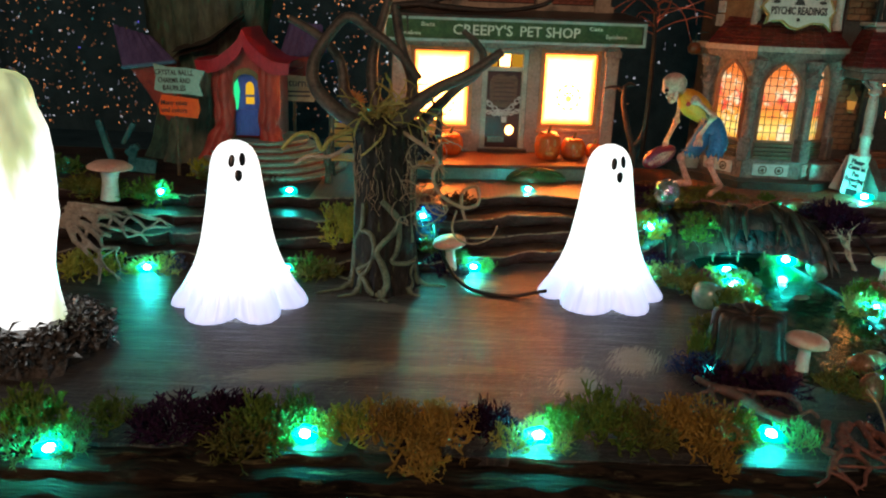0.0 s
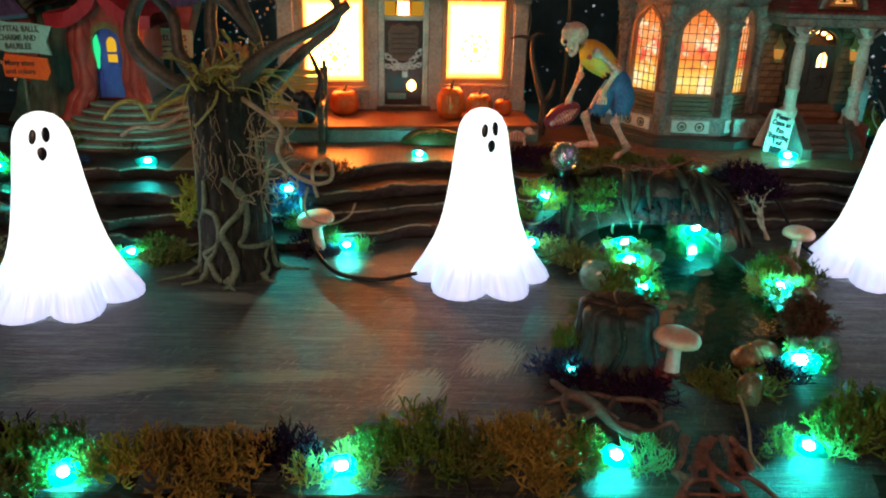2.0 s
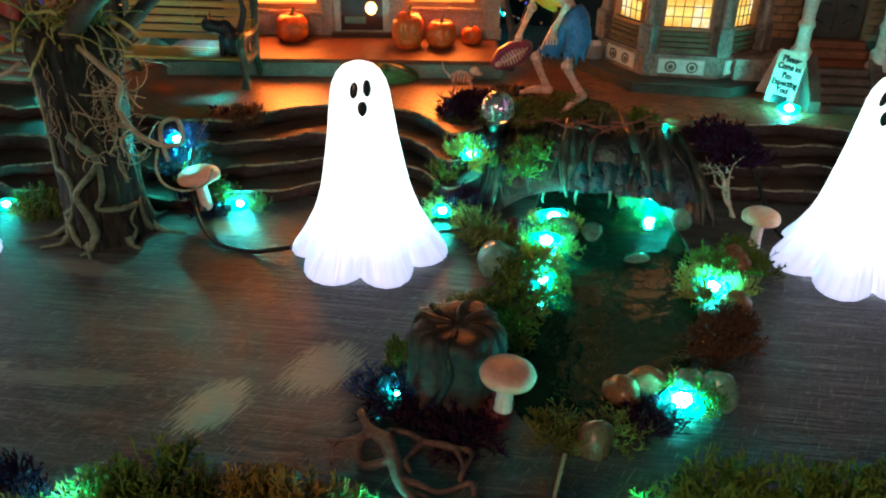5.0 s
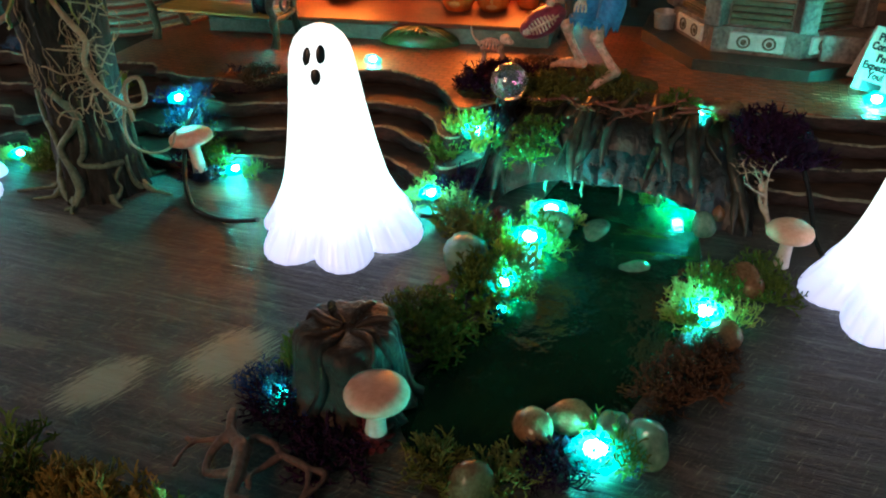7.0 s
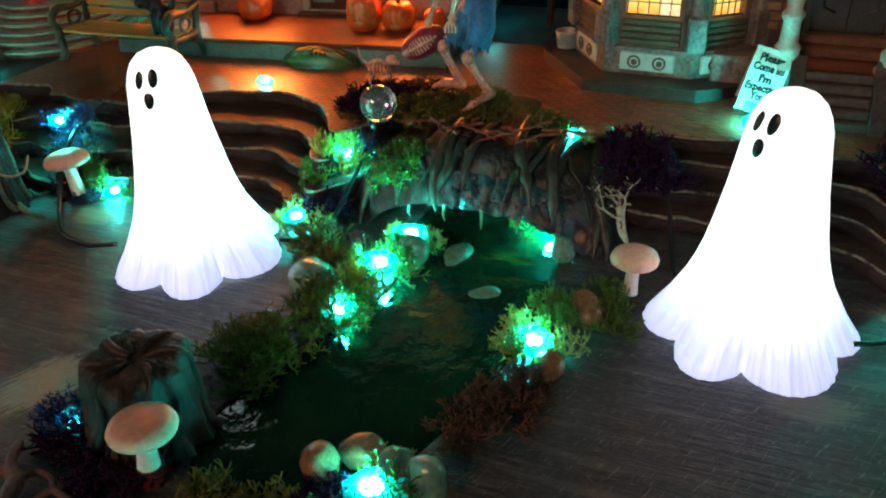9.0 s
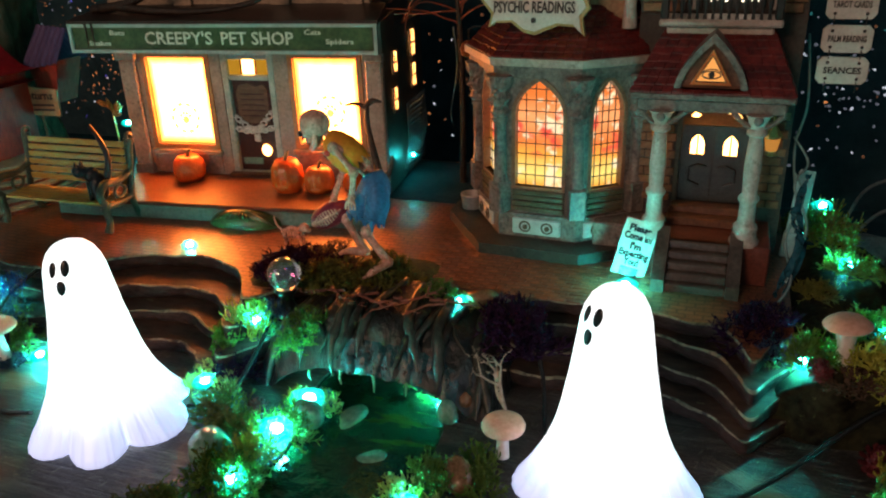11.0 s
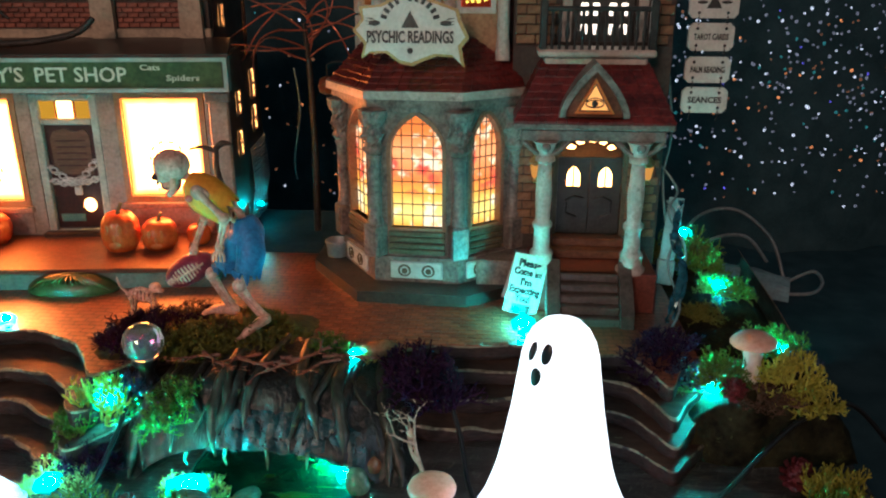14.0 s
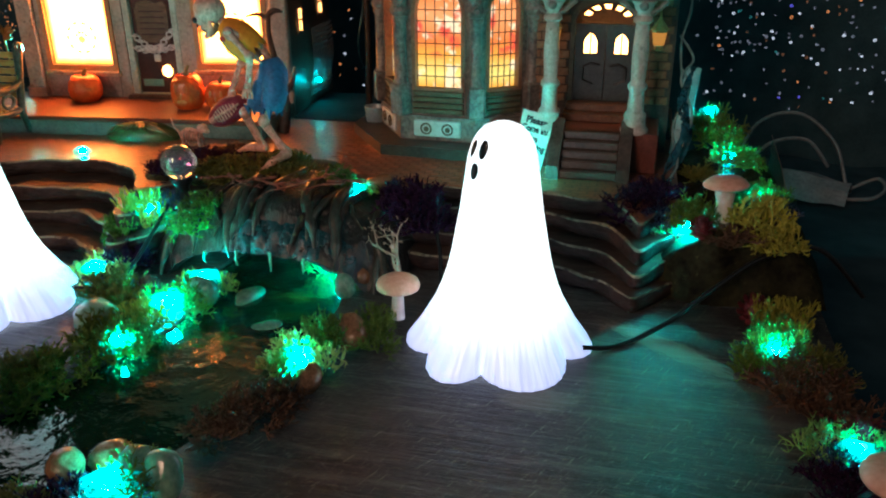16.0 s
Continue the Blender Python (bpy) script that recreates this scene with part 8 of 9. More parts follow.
# folding card in front of the porch
part("low_wall", Geo().box(24.8, 27.5, 53.2, 55.0, 0.0, 1.7, 0.06), M_blue, house, "low blue-grey wall beside the porch")
card = thing("card_sign", "white folding card with an invitation, standing by the porch steps", "sign", (26.75, 51.2, 3.05), 4)
g = Geo()
g.m = pose(0, 0, 0, -14, 13, 0)
g.box(-0.75, 0.75, -0.06, 0.02, 0.0, 2.6, 0.02)
fc = part("card", g, M_white, card)
g = Geo()
g.m = pose(0, 0, 0, -14, 13, 0)
g.box(-0.4, 0.4, -0.1, -0.05, 0.0, 0.4)
part("stand", g, M_black, card, "black foot")
g = Geo()
g.m = pose(0, 1.45, 0, 14, 13, 0)
g.box(-0.7, 0.7, 0.0, 0.06, 0.0, 2.5, 0.02)
part("back_leaf", g, M_white, card)
for txt, z, w in (("Please", 2.2, 1.0), ("Come In!", 1.82, 1.25), ("I'm", 1.38, 0.5), ("Expecting", 1.02, 1.35), ("You!", 0.66, 0.7)):
    o = lettering("letters", txt, 0.42, (0, 0, 0), 0, M_black, fc, width=w, bold=0.055)
    o.matrix_basis = pose(0, 0, 0, -14, 13, 0) @ pose(0, -0.075 * CM, z * CM, 90, 0, 0) @ Matrix.Diagonal((o.scale[0], 1, 1, 1))

# ---- small figures and furniture of the plaza ----
M_bonep = mat("painted_bone", (0.36, 0.18, 0.125), (0.80, 0.46, 0.36), 0.4, 700, 220, 0.4, wear=(0.20, 0.125, 0.075), wear_at=0.62)
M_yellow = mat("yellow_shirt_paint", (0.62, 0.22, 0.012), (0.84, 0.36, 0.03), 0.45, 700, 120, 0.3)
M_blueshort = mat("blue_cloth_paint", (0.012, 0.07, 0.18), (0.04, 0.17, 0.36), 0.5, 700, 120, 0.4)
M_maroon = mat("maroon_paint", (0.13, 0.012, 0.03), (0.26, 0.035, 0.065), 0.35, 700, 120, 0.2)
M_benchwood = mat("yellow_bench_wood", (0.30, 0.17, 0.03), (0.48, 0.30, 0.07), 0.4, 600, 120, 0.3, stretch=(0.3, 2, 2))
M_benchiron = mat("dark_green_bench_iron", (0.02, 0.032, 0.022), (0.07, 0.09, 0.06), 0.35, 700, 120, 0.3)


def limb(g, pts, radii, n=7):
    line = spline(pts, 4)
    rr = [float(np.interp(i, np.linspace(0, len(line) - 1, len(radii)), radii)) for i in range(len(line))]
    g.tube(line, rr, n)


def knob(g, p, r):
    g.ball(p, r, 8, 6)


# the skeleton player: one plain figure, bent over a ball
g = Geo()
g.ball((13.42, 47.9, 10.16), (0.72, 0.58, 0.60), 18, 12)
g.ball((13.12, 47.88, 9.78), (0.42, 0.42, 0.36), 14, 9)
g.ball((13.22, 47.86, 9.42), (0.28, 0.30, 0.26), 12, 8)
limb(g, ((13.55, 47.62, 9.75), (13.5, 47.6, 9.3), (13.25, 47.7, 9.02)), (0.12, 0.13, 0.13))
limb(g, ((13.55, 48.14, 9.75), (13.5, 48.1, 9.3), (13.25, 47.95, 9.02)), (0.12, 0.13, 0.13))
limb(g, ((13.2, 47.6, 9.92), (12.86, 47.7, 9.95), (12.8, 47.95, 9.93)), (0.09, 0.1, 0.09), 6)
limb(g, ((13.6, 47.9, 9.85), (13.9, 47.95, 9.7), (14.2, 48.0, 9.55)), (0.17, 0.17, 0.2))
for k in range(4):
    g.ball((13.7 + 0.15 * k, 47.92, 9.88 - 0.06 * k), 0.13, 7, 5)
# spine and ribs below the shirt
line = spline(((14.9, 48.0, 9.2), (15.5, 48.0, 8.75), (15.9, 48.0, 8.2), (16.0, 48.0, 7.8)), 4)
for p in line:
    g.ball(tuple(p), 0.17, 7, 5)
for k in range(4):
    c = Vector((15.1 + 0.2 * k, 48.0, 8.75 - 0.16 * k))
    g.tube([c + Vector((0.16 * math.cos(a), 0.44 * math.sin(a), -0.30 * math.cos(a) - 0.1)) for a in np.linspace(-2.6, 2.6, 13)], 0.07, 6)
# arms
for sh, el, ha, r in (((14.55, 47.25, 9.3), (15.65, 46.85, 8.4), (15.15, 47.45, 7.05), 0.17), ((14.1, 48.6, 9.1), (14.1, 48.95, 7.8), (13.55, 48.8, 6.4), 0.16)):
    knob(g, sh, 0.25)
    limb(g, (sh, tuple((Vector(sh) + Vector(el)) / 2), el), (r * 1.1, r * 0.7, r * 0.95))
    knob(g, el, 0.23)
    for o in (-0.06, 0.07):
        limb(g, ((el[0] + o, el[1], el[2]), (ha[0] + o, ha[1], ha[2] + 0.1)), (0.11, 0.07, 0.09), 6)
    g.ball(ha, (0.20, 0.17, 0.2), 8, 6)
    for k in range(4):
        limb(g, (ha, (ha[0] - 0.22 + 0.13 * k, ha[1] - 0.12, ha[2] - 0.26), (ha[0] - 0.28 + 0.15 * k, ha[1] - 0.1, ha[2] - 0.55)), (0.075, 0.06, 0.045), 5)
# shoulder blade
g.ball((14.65, 47.38, 9.15), (0.34, 0.12, 0.28), 10, 7)
# legs
for hp, kn, an, toe in (((15.5, 48.2, 7.0), (14.45, 48.2, 5.65), (15.15, 48.4, 4.05), (13.95, 48.55, 3.85)), ((16.2, 47.7, 6.9), (15.9, 47.15, 5.6), (16.75, 47.4, 4.15), (15.95, 46.75, 3.6))):
    limb(g, (hp, kn), (0.24, 0.17, 0.2))
    knob(g, kn, 0.29)
    d = Vector(an) - Vector(kn)
    for o in (-0.09, 0.08):
        limb(g, ((kn[0] + o, kn[1], kn[2] - 0.1), (kn[0] + o + d.x * 0.5 - 0.06, kn[1] + d.y * 0.5, kn[2] + d.z * 0.5), (an[0] + o, an[1], an[2])), (0.15, 0.10, 0.14), 6)
    knob(g, an, 0.23)
    limb(g, (an, tuple(Vector(an).lerp(Vector(toe), 0.6) + Vector((0, 0, 0.06))), toe), (0.24, 0.2, 0.1))
    for k in range(4):
        q = Vector(toe) + Vector((-0.18, -0.22 + 0.14 * k, -0.06))
        limb(g, (tuple(Vector(an).lerp(Vector(toe), 0.6)), tuple(q)), (0.09, 0.055), 5)
g.slot = 4
for x, y in ((12.88, 47.52), (12.80, 47.98)):
    g.ball((x, y, 9.74), (0.13, 0.13, 0.13), 8, 6)
g.ball((12.93, 47.62, 9.50), (0.07, 0.07, 0.09), 6, 4)
for k in range(4):
    g.box(12.98 + 0.09 * k, 13.0 + 0.09 * k, 47.55, 47.6, 9.22, 9.36)
# shirt: a thin open vest with a ragged hem
g.slot = 1
rows = []
for k, (x, z, r) in enumerate(((13.95, 9.55, 0.36), (14.2, 9.3, 0.62), (14.6, 8.98, 0.76), (15.05, 8.66, 0.72), (15.4, 8.4, 0.58))):
    row = []
    for i in range(25):
        a = 6.283 * i / 24
        rag = (0.34 * (i % 2) - 0.1) if k == 4 else 0
        row.append((x - 0.6 * r * math.cos(a) + 0.6 * rag, 48.0 + r * math.sin(a) * 0.92, z - 0.85 * r * math.cos(a) - 0.5 * rag))
    rows.append(row)
g.grid(rows)
g.grid([[(x * 0.985 + 0.22, 48 + (y - 48) * 0.9, z * 0.985 + 0.13) for x, y, z in r] for r in rows])
# shorts: two ragged legs from one waist
g.slot = 2
limb(g, ((15.95, 48.0, 8.1), (16.1, 47.95, 7.6), (16.05, 47.95, 7.2)), (0.42, 0.66, 0.7), 16)
for top_, mid, low in (((15.85, 48.15, 7.5), (15.45, 48.2, 6.7), (15.05, 48.2, 5.95)), ((16.25, 47.75, 7.5), (16.35, 47.5, 6.8), (16.2, 47.35, 6.1))):
    limb(g, (top_, mid, low), (0.5, 0.56, 0.48), 14)
    for k in range(9):
        a = k * 0.7
        g.tube([(low[0] + 0.42 * math.cos(a), low[1] + 0.4 * math.sin(a), low[2] + 0.15), (low[0] + 0.46 * math.cos(a), low[1] + 0.44 * math.sin(a), low[2] - rnd(0.15, 0.45))], [0.17, 0.02], 5)
g.slot = 3
g.m = pose(13.25, 48.85, 5.55) @ pose(0, 0, 0, 0, -31, 4)
g.ball((0, 0, 0), (1.12, 0.6, 0.6), 20, 14)
g.slot = 0
for k in range(9):
    x = -0.62 + 0.155 * k
    w = 0.26 * math.sin(math.pi * (k + 1) / 10) + 0.06
    g.tube([(x, -0.54 + 0.2 * abs(x) ** 2, -w), (x + 0.05, -0.61 + 0.14 * x * x, 0.0), (x, -0.54 + 0.2 * abs(x) ** 2, w)], 0.045, 5)
g.tube([(-0.85, -0.42, 0), (-0.4, -0.58, 0), (0, -0.62, 0.02), (0.4, -0.58, 0), (0.85, -0.42, 0)], 0.06, 5)
g.ball((-0.75, -0.46, 0.0), (0.16, 0.08, 0.14), 8, 5)
g.m = Matrix.Identity(4)
g.slot = 5
g.ball((14.2, 47.32, 9.0), (0.15, 0.05, 0.14), 8, 6)
tagged(part("skeleton_figurine", g, [M_bonep, M_yellow, M_blueshort, M_maroon, M_black, mat("red_heart", (0.4, 0.02, 0.01), (0.55, 0.05, 0.03), 0.4, 800, 90, 0.1)], smooth=60), "bent skeleton figurine in yellow vest holding a maroon ball", "figurine")

# mound under the skeleton
g = Geo()
rows = []
for j in range(13):
    rows.append([])
    for i in range(25):
        x, y = 10.2 + 8.6 * i / 24, 45.6 + 4.6 * j / 12
        e = max(0.0, 1 - ((x - 14.2) / 4.2) ** 2) * max(0.0, 1 - ((y - 48.0) / 2.4) ** 2)
        rows[-1].append((x, y, 2.96 + 0.72 * e ** 0.7 + 0.12 * noise.noise(Vector((x, y, 0)))))
g.grid(rows)
tagged(part("mound", g, mat("dark_flocked_mound", (0.014, 0.012, 0.006), (0.07, 0.066, 0.018), 0.75, 420, 120, 0.9, 0.2), smooth=70), "low mossy mound under the skeleton figurine", "mound", kind="structure")

# little bone animal
g = Geo()
for k in range(9):
    t = k / 8
    g.ball((10.2 + 1.1 * t, 49.4, 4.15 + 0.25 * math.sin(t * 3)), (0.10, 0.09, 0.10), 7, 5)
for k in range(5):
    x = 10.45 + 0.16 * k
    ring = [(x, 49.4 + 0.24 * math.cos(a), 4.1 + 0.26 * math.sin(a)) for a in np.linspace(0, 6.283, 10)]
    g.tube(ring, 0.04, 4, False)
for x in (10.35, 11.2):
    for s in (-0.18, 0.18):
        limb(g, ((x, 49.4 + s, 4.1), (x + 0.08, 49.4 + s, 3.7), (x - 0.05, 49.4 + s, 3.15)), (0.08, 0.06, 0.08), 6)
g.ball((11.45, 49.35, 4.5), (0.27, 0.22, 0.22), 10, 7)
g.ball((11.68, 49.3, 4.4), (0.18, 0.13, 0.12), 8, 6)
limb(g, ((10.2, 49.4, 4.2), (9.9, 49.4, 4.5), (9.8, 49.4, 4.9)), (0.06, 0.05, 0.03), 5)
tagged(part("bone_dog_figurine", g, M_bonep, smooth=60), "small pale bone dog figurine", "figurine")

# glass ball on a dark foot
M_bubble = glass("iridescent_glass", (0.80, 0.82, 0.90), 0.10, 1.2)
bb = M_bubble.node_tree.nodes["Principled BSDF"]
bb.inputs["Thin Film Thickness"].default_value, bb.inputs["Thin Film IOR"].default_value = 520, 1.9
bb.inputs["Transmission Weight"].default_value, bb.inputs["Coat Weight"].default_value = 0.94, 0.15
ball = thing("crystal_ball", "clear glass ball on a dark foot among the moss", "crystal ball", (12.9, 44.9, 2.2))
part("ball", Geo().ball((0, 0, 2.0), 0.74, 32, 20), M_bubble, ball, "clear iridescent glass", smooth=80)
g = Geo()
g.lathe([(0.55, 0.0), (0.5, 0.2), (0.3, 0.6), (0.28, 0.9), (0.5, 1.2), (0.46, 1.35)], 18)
part("foot", g, M_black, ball, smooth=60)

# bench with cat
bench = thing("bench", "yellow wooden bench with dark green iron ends", "bench", (-4.0, 50.3, 3.0), 2)
M_benchgold = mat("worn_gold_edge", (0.22, 0.13, 0.03), (0.42, 0.27, 0.08), 0.4, 700, 120, 0.3)
for k in range(5):
    part("seat_slat", Geo().box(-3.45, 3.45, -1.1 + 0.42 * k, -0.74 + 0.42 * k, 1.42, 1.58, 0.04), M_benchwood, bench)
for k in range(6):
    y = 1.0 + 0.07 * k
    part("back_slat", Geo().box(-3.45, 3.45, y, y + 0.13, 1.95 + 0.41 * k, 2.28 + 0.41 * k, 0.04), M_benchwood, bench)
for s_ in (-3.5, 3.5):
    g = Geo()
    limb(g, ((s_, -1.35, 0.0), (s_, -1.1, 0.6), (s_, -1.25, 1.3), (s_, -1.0, 1.6)), (0.28, 0.18, 0.24, 0.2))
    limb(g, ((s_, 1.4, 0.0), (s_, 1.05, 0.8), (s_, 0.98, 1.6), (s_, 1.25, 3.0), (s_, 1.5, 4.5)), (0.28, 0.18, 0.2, 0.2, 0.26))
    limb(g, ((s_, -1.15, 1.4), (s_, 0.0, 1.3), (s_, 1.0, 1.45)), (0.17, 0.16, 0.17))
    limb(g, ((s_, -1.1, 1.5), (s_, -1.45, 2.1), (s_, -1.0, 2.6), (s_, 0.2, 2.5), (s_, 1.2, 2.8)), (0.18, 0.2, 0.24, 0.18, 0.2))
    g.tube([(s_, 1.55 + 0.2 * math.cos(a), 4.6 + 0.2 * math.sin(a)) for a in np.linspace(0, 6.283, 10)], 0.11, 6, False)
    g.tube([(s_, 0.1 + 0.42 * math.cos(a), 1.95 + 0.34 * math.sin(a)) for a in np.linspace(0, 6.283, 12)], 0.10, 5, False)
    end = part("bench_end", g, M_benchiron, bench, "dark green scrolled iron end", smooth=60)
    g = Geo()
    limb(g, ((s_, -1.5, 2.2), (s_ - 0.02, -1.08, 2.78), (s_ - 0.02, 0.2, 2.66), (s_ - 0.02, 1.06, 2.9), (s_ - 0.02, 1.3, 4.3)), (0.06, 0.09, 0.08, 0.08, 0.07), 6)
    part("gold_edge", g, M_benchgold, end, "worn gold highlight", smooth=60)
g = Geo()
c = (-1.25, 49.9, 4.55)
g.ball((c[0], c[1], c[2] + 0.62), (0.42, 0.42, 0.68), 12, 8)
g.ball((c[0] - 0.2, c[1] - 0.05, c[2] + 1.15), (0.34, 0.3, 0.4), 12, 8)
g.ball((c[0] - 0.85, c[1] - 0.1, c[2] + 1.3), (0.36, 0.3, 0.3), 12, 8)
limb(g, ((c[0] - 0.3, c[1] - 0.1, c[2] + 1.2), (c[0] - 0.75, c[1] - 0.1, c[2] + 1.3)), (0.3, 0.26))
for s in (-0.14, 0.14):
    g.tube([(c[0] - 0.85, c[1] - 0.1 + s, c[2] + 1.5), (c[0] - 0.86, c[1] - 0.1 + s * 1.3, c[2] + 1.82)], [0.12, 0.01], 5)
    limb(g, ((c[0] - 0.35, c[1] + s, c[2] + 0.9), (c[0] - 0.4, c[1] + s, c[2] + 0.02)), (0.16, 0.12))
limb(g, ((c[0] + 0.25, c[1] + 0.2, c[2] + 0.8), (c[0] + 0.6, c[1] + 0.2, c[2] + 1.9), (c[0] + 0.35, c[1] + 0.2, c[2] + 2.7), (c[0] + 0.05, c[1] + 0.1, c[2] + 3.4)), (0.17, 0.14, 0.12, 0.07))
g.v = [tuple(Vector(c) + (Vector(v) - Vector(c)) * 1.22) for v in g.v]
tagged(part("cat_figurine", g, M_black, smooth=60), "black cat figurine sitting on the bench with tail raised", "figurine")

# ---- crooked red house with a blue door ----
M_redplaster = mat("red_orange_plaster", (0.22, 0.018, 0.012), (0.42, 0.055, 0.032), 0.45, 400, 80, 0.6, stretch=(1, 1, 0.5), wear=(0.30, 0.09, 0.035), wear_at=0.7, depth=0.001)
M_redtile = mat("red_swept_roof", (0.26, 0.007, 0.013), (0.50, 0.022, 0.032), 0.35, 400, 70, 0.6, stretch=(2, 1, 1), depth=0.001)
M_bluedoor = mat("blue_painted_door", (0.03, 0.06, 0.33), (0.08, 0.13, 0.55), 0.35, 600, 90, 0.3, stretch=(2, 1, 0.4))
M_greenbark = mat("green_carved_trunk", (0.022, 0.030, 0.018), (0.10, 0.12, 0.07), 0.5, 350, 70, 1.0, stretch=(1, 1, 0.4), wear=(0.04, 0.16, 0.08), wear_at=0.64, depth=0.002)
M_purpletile = mat("purple_striped_roof", (0.05, 0.03, 0.09), (0.13, 0.09, 0.19), 0.35, 500, 70, 0.4, stretch=(3, 1, 1))
M_bluetrim = mat("blue_trim", (0.05, 0.12, 0.20), (0.12, 0.22, 0.32), 0.4, 700, 90, 0.2)
crooked = thing("crooked_house", "crooked ceramic tree house with red swept roof and blue arched door", "house", (-13.2, 52.0, 3.0))
g = Geo()
g.lathe([(4.6, 0.0), (4.1, 1.0), (3.7, 3.0), (3.6, 6.0), (3.9, 9.0), (4.3, 12.0), (4.7, 15.0)], 72, (-4.0, 6.0), lambda a, z: 1 + 0.06 * math.sin(9 * a + 0.4 * z) + 0.04 * math.sin(23 * a) + 0.02 * math.sin(41 * a + z))
part("trunk", g, M_greenbark, crooked, "green and brown carved trunk", smooth=70)
for side, foot, knee, head in ((-1, (-2.3, -0.4, 0.6), (-1.45, 0.0, 3.2), (-1.45, 0.2, 6.9)), (1, (2.0, -0.4, 0.6), (1.42, 0.0, 3.2), (1.42, 0.2, 6.9))):
    g = Geo()
    for q in range(4):   # gnarled jamb: strands that grow together
        o = Vector((0.26 * math.cos(q * 1.7), 0.22 * math.sin(q * 1.7), 0))
        pts = [Vector(foot) + o * 2.2, Vector(foot).lerp(Vector(knee), 0.6) + o * 1.4, Vector(knee) + o, Vector(knee).lerp(Vector(head), 0.5) + o * 1.2 + Vector((0.1 * side, 0, 0)), Vector(head) + o]
        line = spline(pts, 5)
        g.tube(line, [0.42 + 0.06 * math.sin(k * 1.1 + q) for k in range(len(line))], 9)
    part("porch_jamb", g, M_redplaster, crooked, "gnarled red porch jamb", smooth=70)
g = Geo()
g.plate([(-2.0, 6.3), (-0.9, 5.6), (-0.6, 6.4), (0.0, 6.75), (0.6, 6.4), (0.9, 5.6), (1.9, 6.3), (1.3, 7.6), (0.4, 8.4), (-0.4, 8.4), (-1.4, 7.6)], 0.0, 0.8)
part("porch_wall", g, M_redplaster, crooked, "rough red plaster gable")
g = Geo()
g.box(-1.9, 1.9, 0.6, 4.0, 0.6, 7.4)
part("porch_room", g, M_redplaster, crooked)
g = Geo()
rows = []
for k in range(13):
    t = k / 12
    rows.append([(-5.2 + 4.6 * t, 1.2 + 1.6 * v, 7.4 + 0.9 * t + 1.5 * t * t + 0.5 * v + 0.1 * math.sin(9 * t)) for v in (0, 0.15, 1)])
g.grid(rows)
g.grid([[(x, y, z - 0.35) for x, y, z in r] for r in rows])
part("back_eave", g, M_roofdark, crooked, "dark swept eave behind the porch", smooth=60)
rows_top, rows_bot = [], []
for y in (-1.1, -0.4, 1.5, 4.0):
    top_r, bot_r = [], []
    for k in range(25):
        t = -1 + 2 * k / 24
        x = 0.1 + t * (3.05 if t < 0 else 2.95)
        z = 9.3 - 2.6 * abs(t) ** 0.62 + 1.7 * max(0, abs(t) - 0.55) ** 1.3
        lift = 0.0 if y > -1 else -0.1
        top_r.append((x, y, z + lift))
        bot_r.append((x * 0.97 + 0.01, y + 0.05, z - 1.05 + 0.35 * abs(t) + lift))
    rows_top.append(top_r)
    rows_bot.append(bot_r)
g = Geo()
g.grid(rows_top)
g.grid(rows_bot)
g.grid([rows_bot[0], rows_top[0]])
part("porch_roof", g, M_redtile, crooked, "swept red roof with turned-up corners", smooth=50)
g = Geo()
g.plate(arch(0.0, 1.8, 2.3, 5.4, 6.4, 8, False), 0.35, 0.5)
dd = part("door", g, M_bluedoor, crooked, "blue arched door")
g = Geo()
g.plate(arch(0.15, 0.55, 5.0, 5.4, 5.85, 6, False), 0.28, 0.34)
g.box(-0.12, 0.42, 0.28, 0.34, 4.4, 4.85)
part("door_pane", g, glow("yellow_pane", (1.0, 0.55, 0.03), 0.8), dd, "small yellow lit panes")
g = Geo()
for x in (-0.62, 0.66):
    g.box(x - 0.06, x + 0.06, 0.28, 0.36, 2.4, 6.0)
g.box(-0.85, 0.85, 0.28, 0.36, 3.9, 4.05)
part("door_moulding", g, M_bluedoor, dd)
g = Geo()
g.ring_plate(arch(0.0, 2.15, 2.2, 5.4, 6.75, 8, False), arch(0.0, 1.75, 2.2, 5.4, 6.35, 8, False), -0.05, 0.4)
part("door_arch", g, mat("olive_yellow_arch", (0.09, 0.055, 0.015), (0.20, 0.14, 0.035), 0.4, 600, 90, 0.3), dd, "olive painted door arch")
g = Geo()
g.plate([(-0.98, 4.2), (-0.66, 4.0), (-0.5, 5.2), (-0.62, 6.0), (-0.92, 5.6)], 0.2, 0.3)
part("side_light", g, glow("green_lit_slit", (0.05, 1.0, 0.35), 0.9), dd, "green lit slit beside the door")
M_stripe = mat("pale_green_step_edge", (0.10, 0.16, 0.12), (0.24, 0.32, 0.25), 0.45, 500, 90, 0.3)
M_stepred = mat("red_brown_step", (0.09, 0.030, 0.020), (0.20, 0.075, 0.050), 0.4, 500, 90, 0.3)
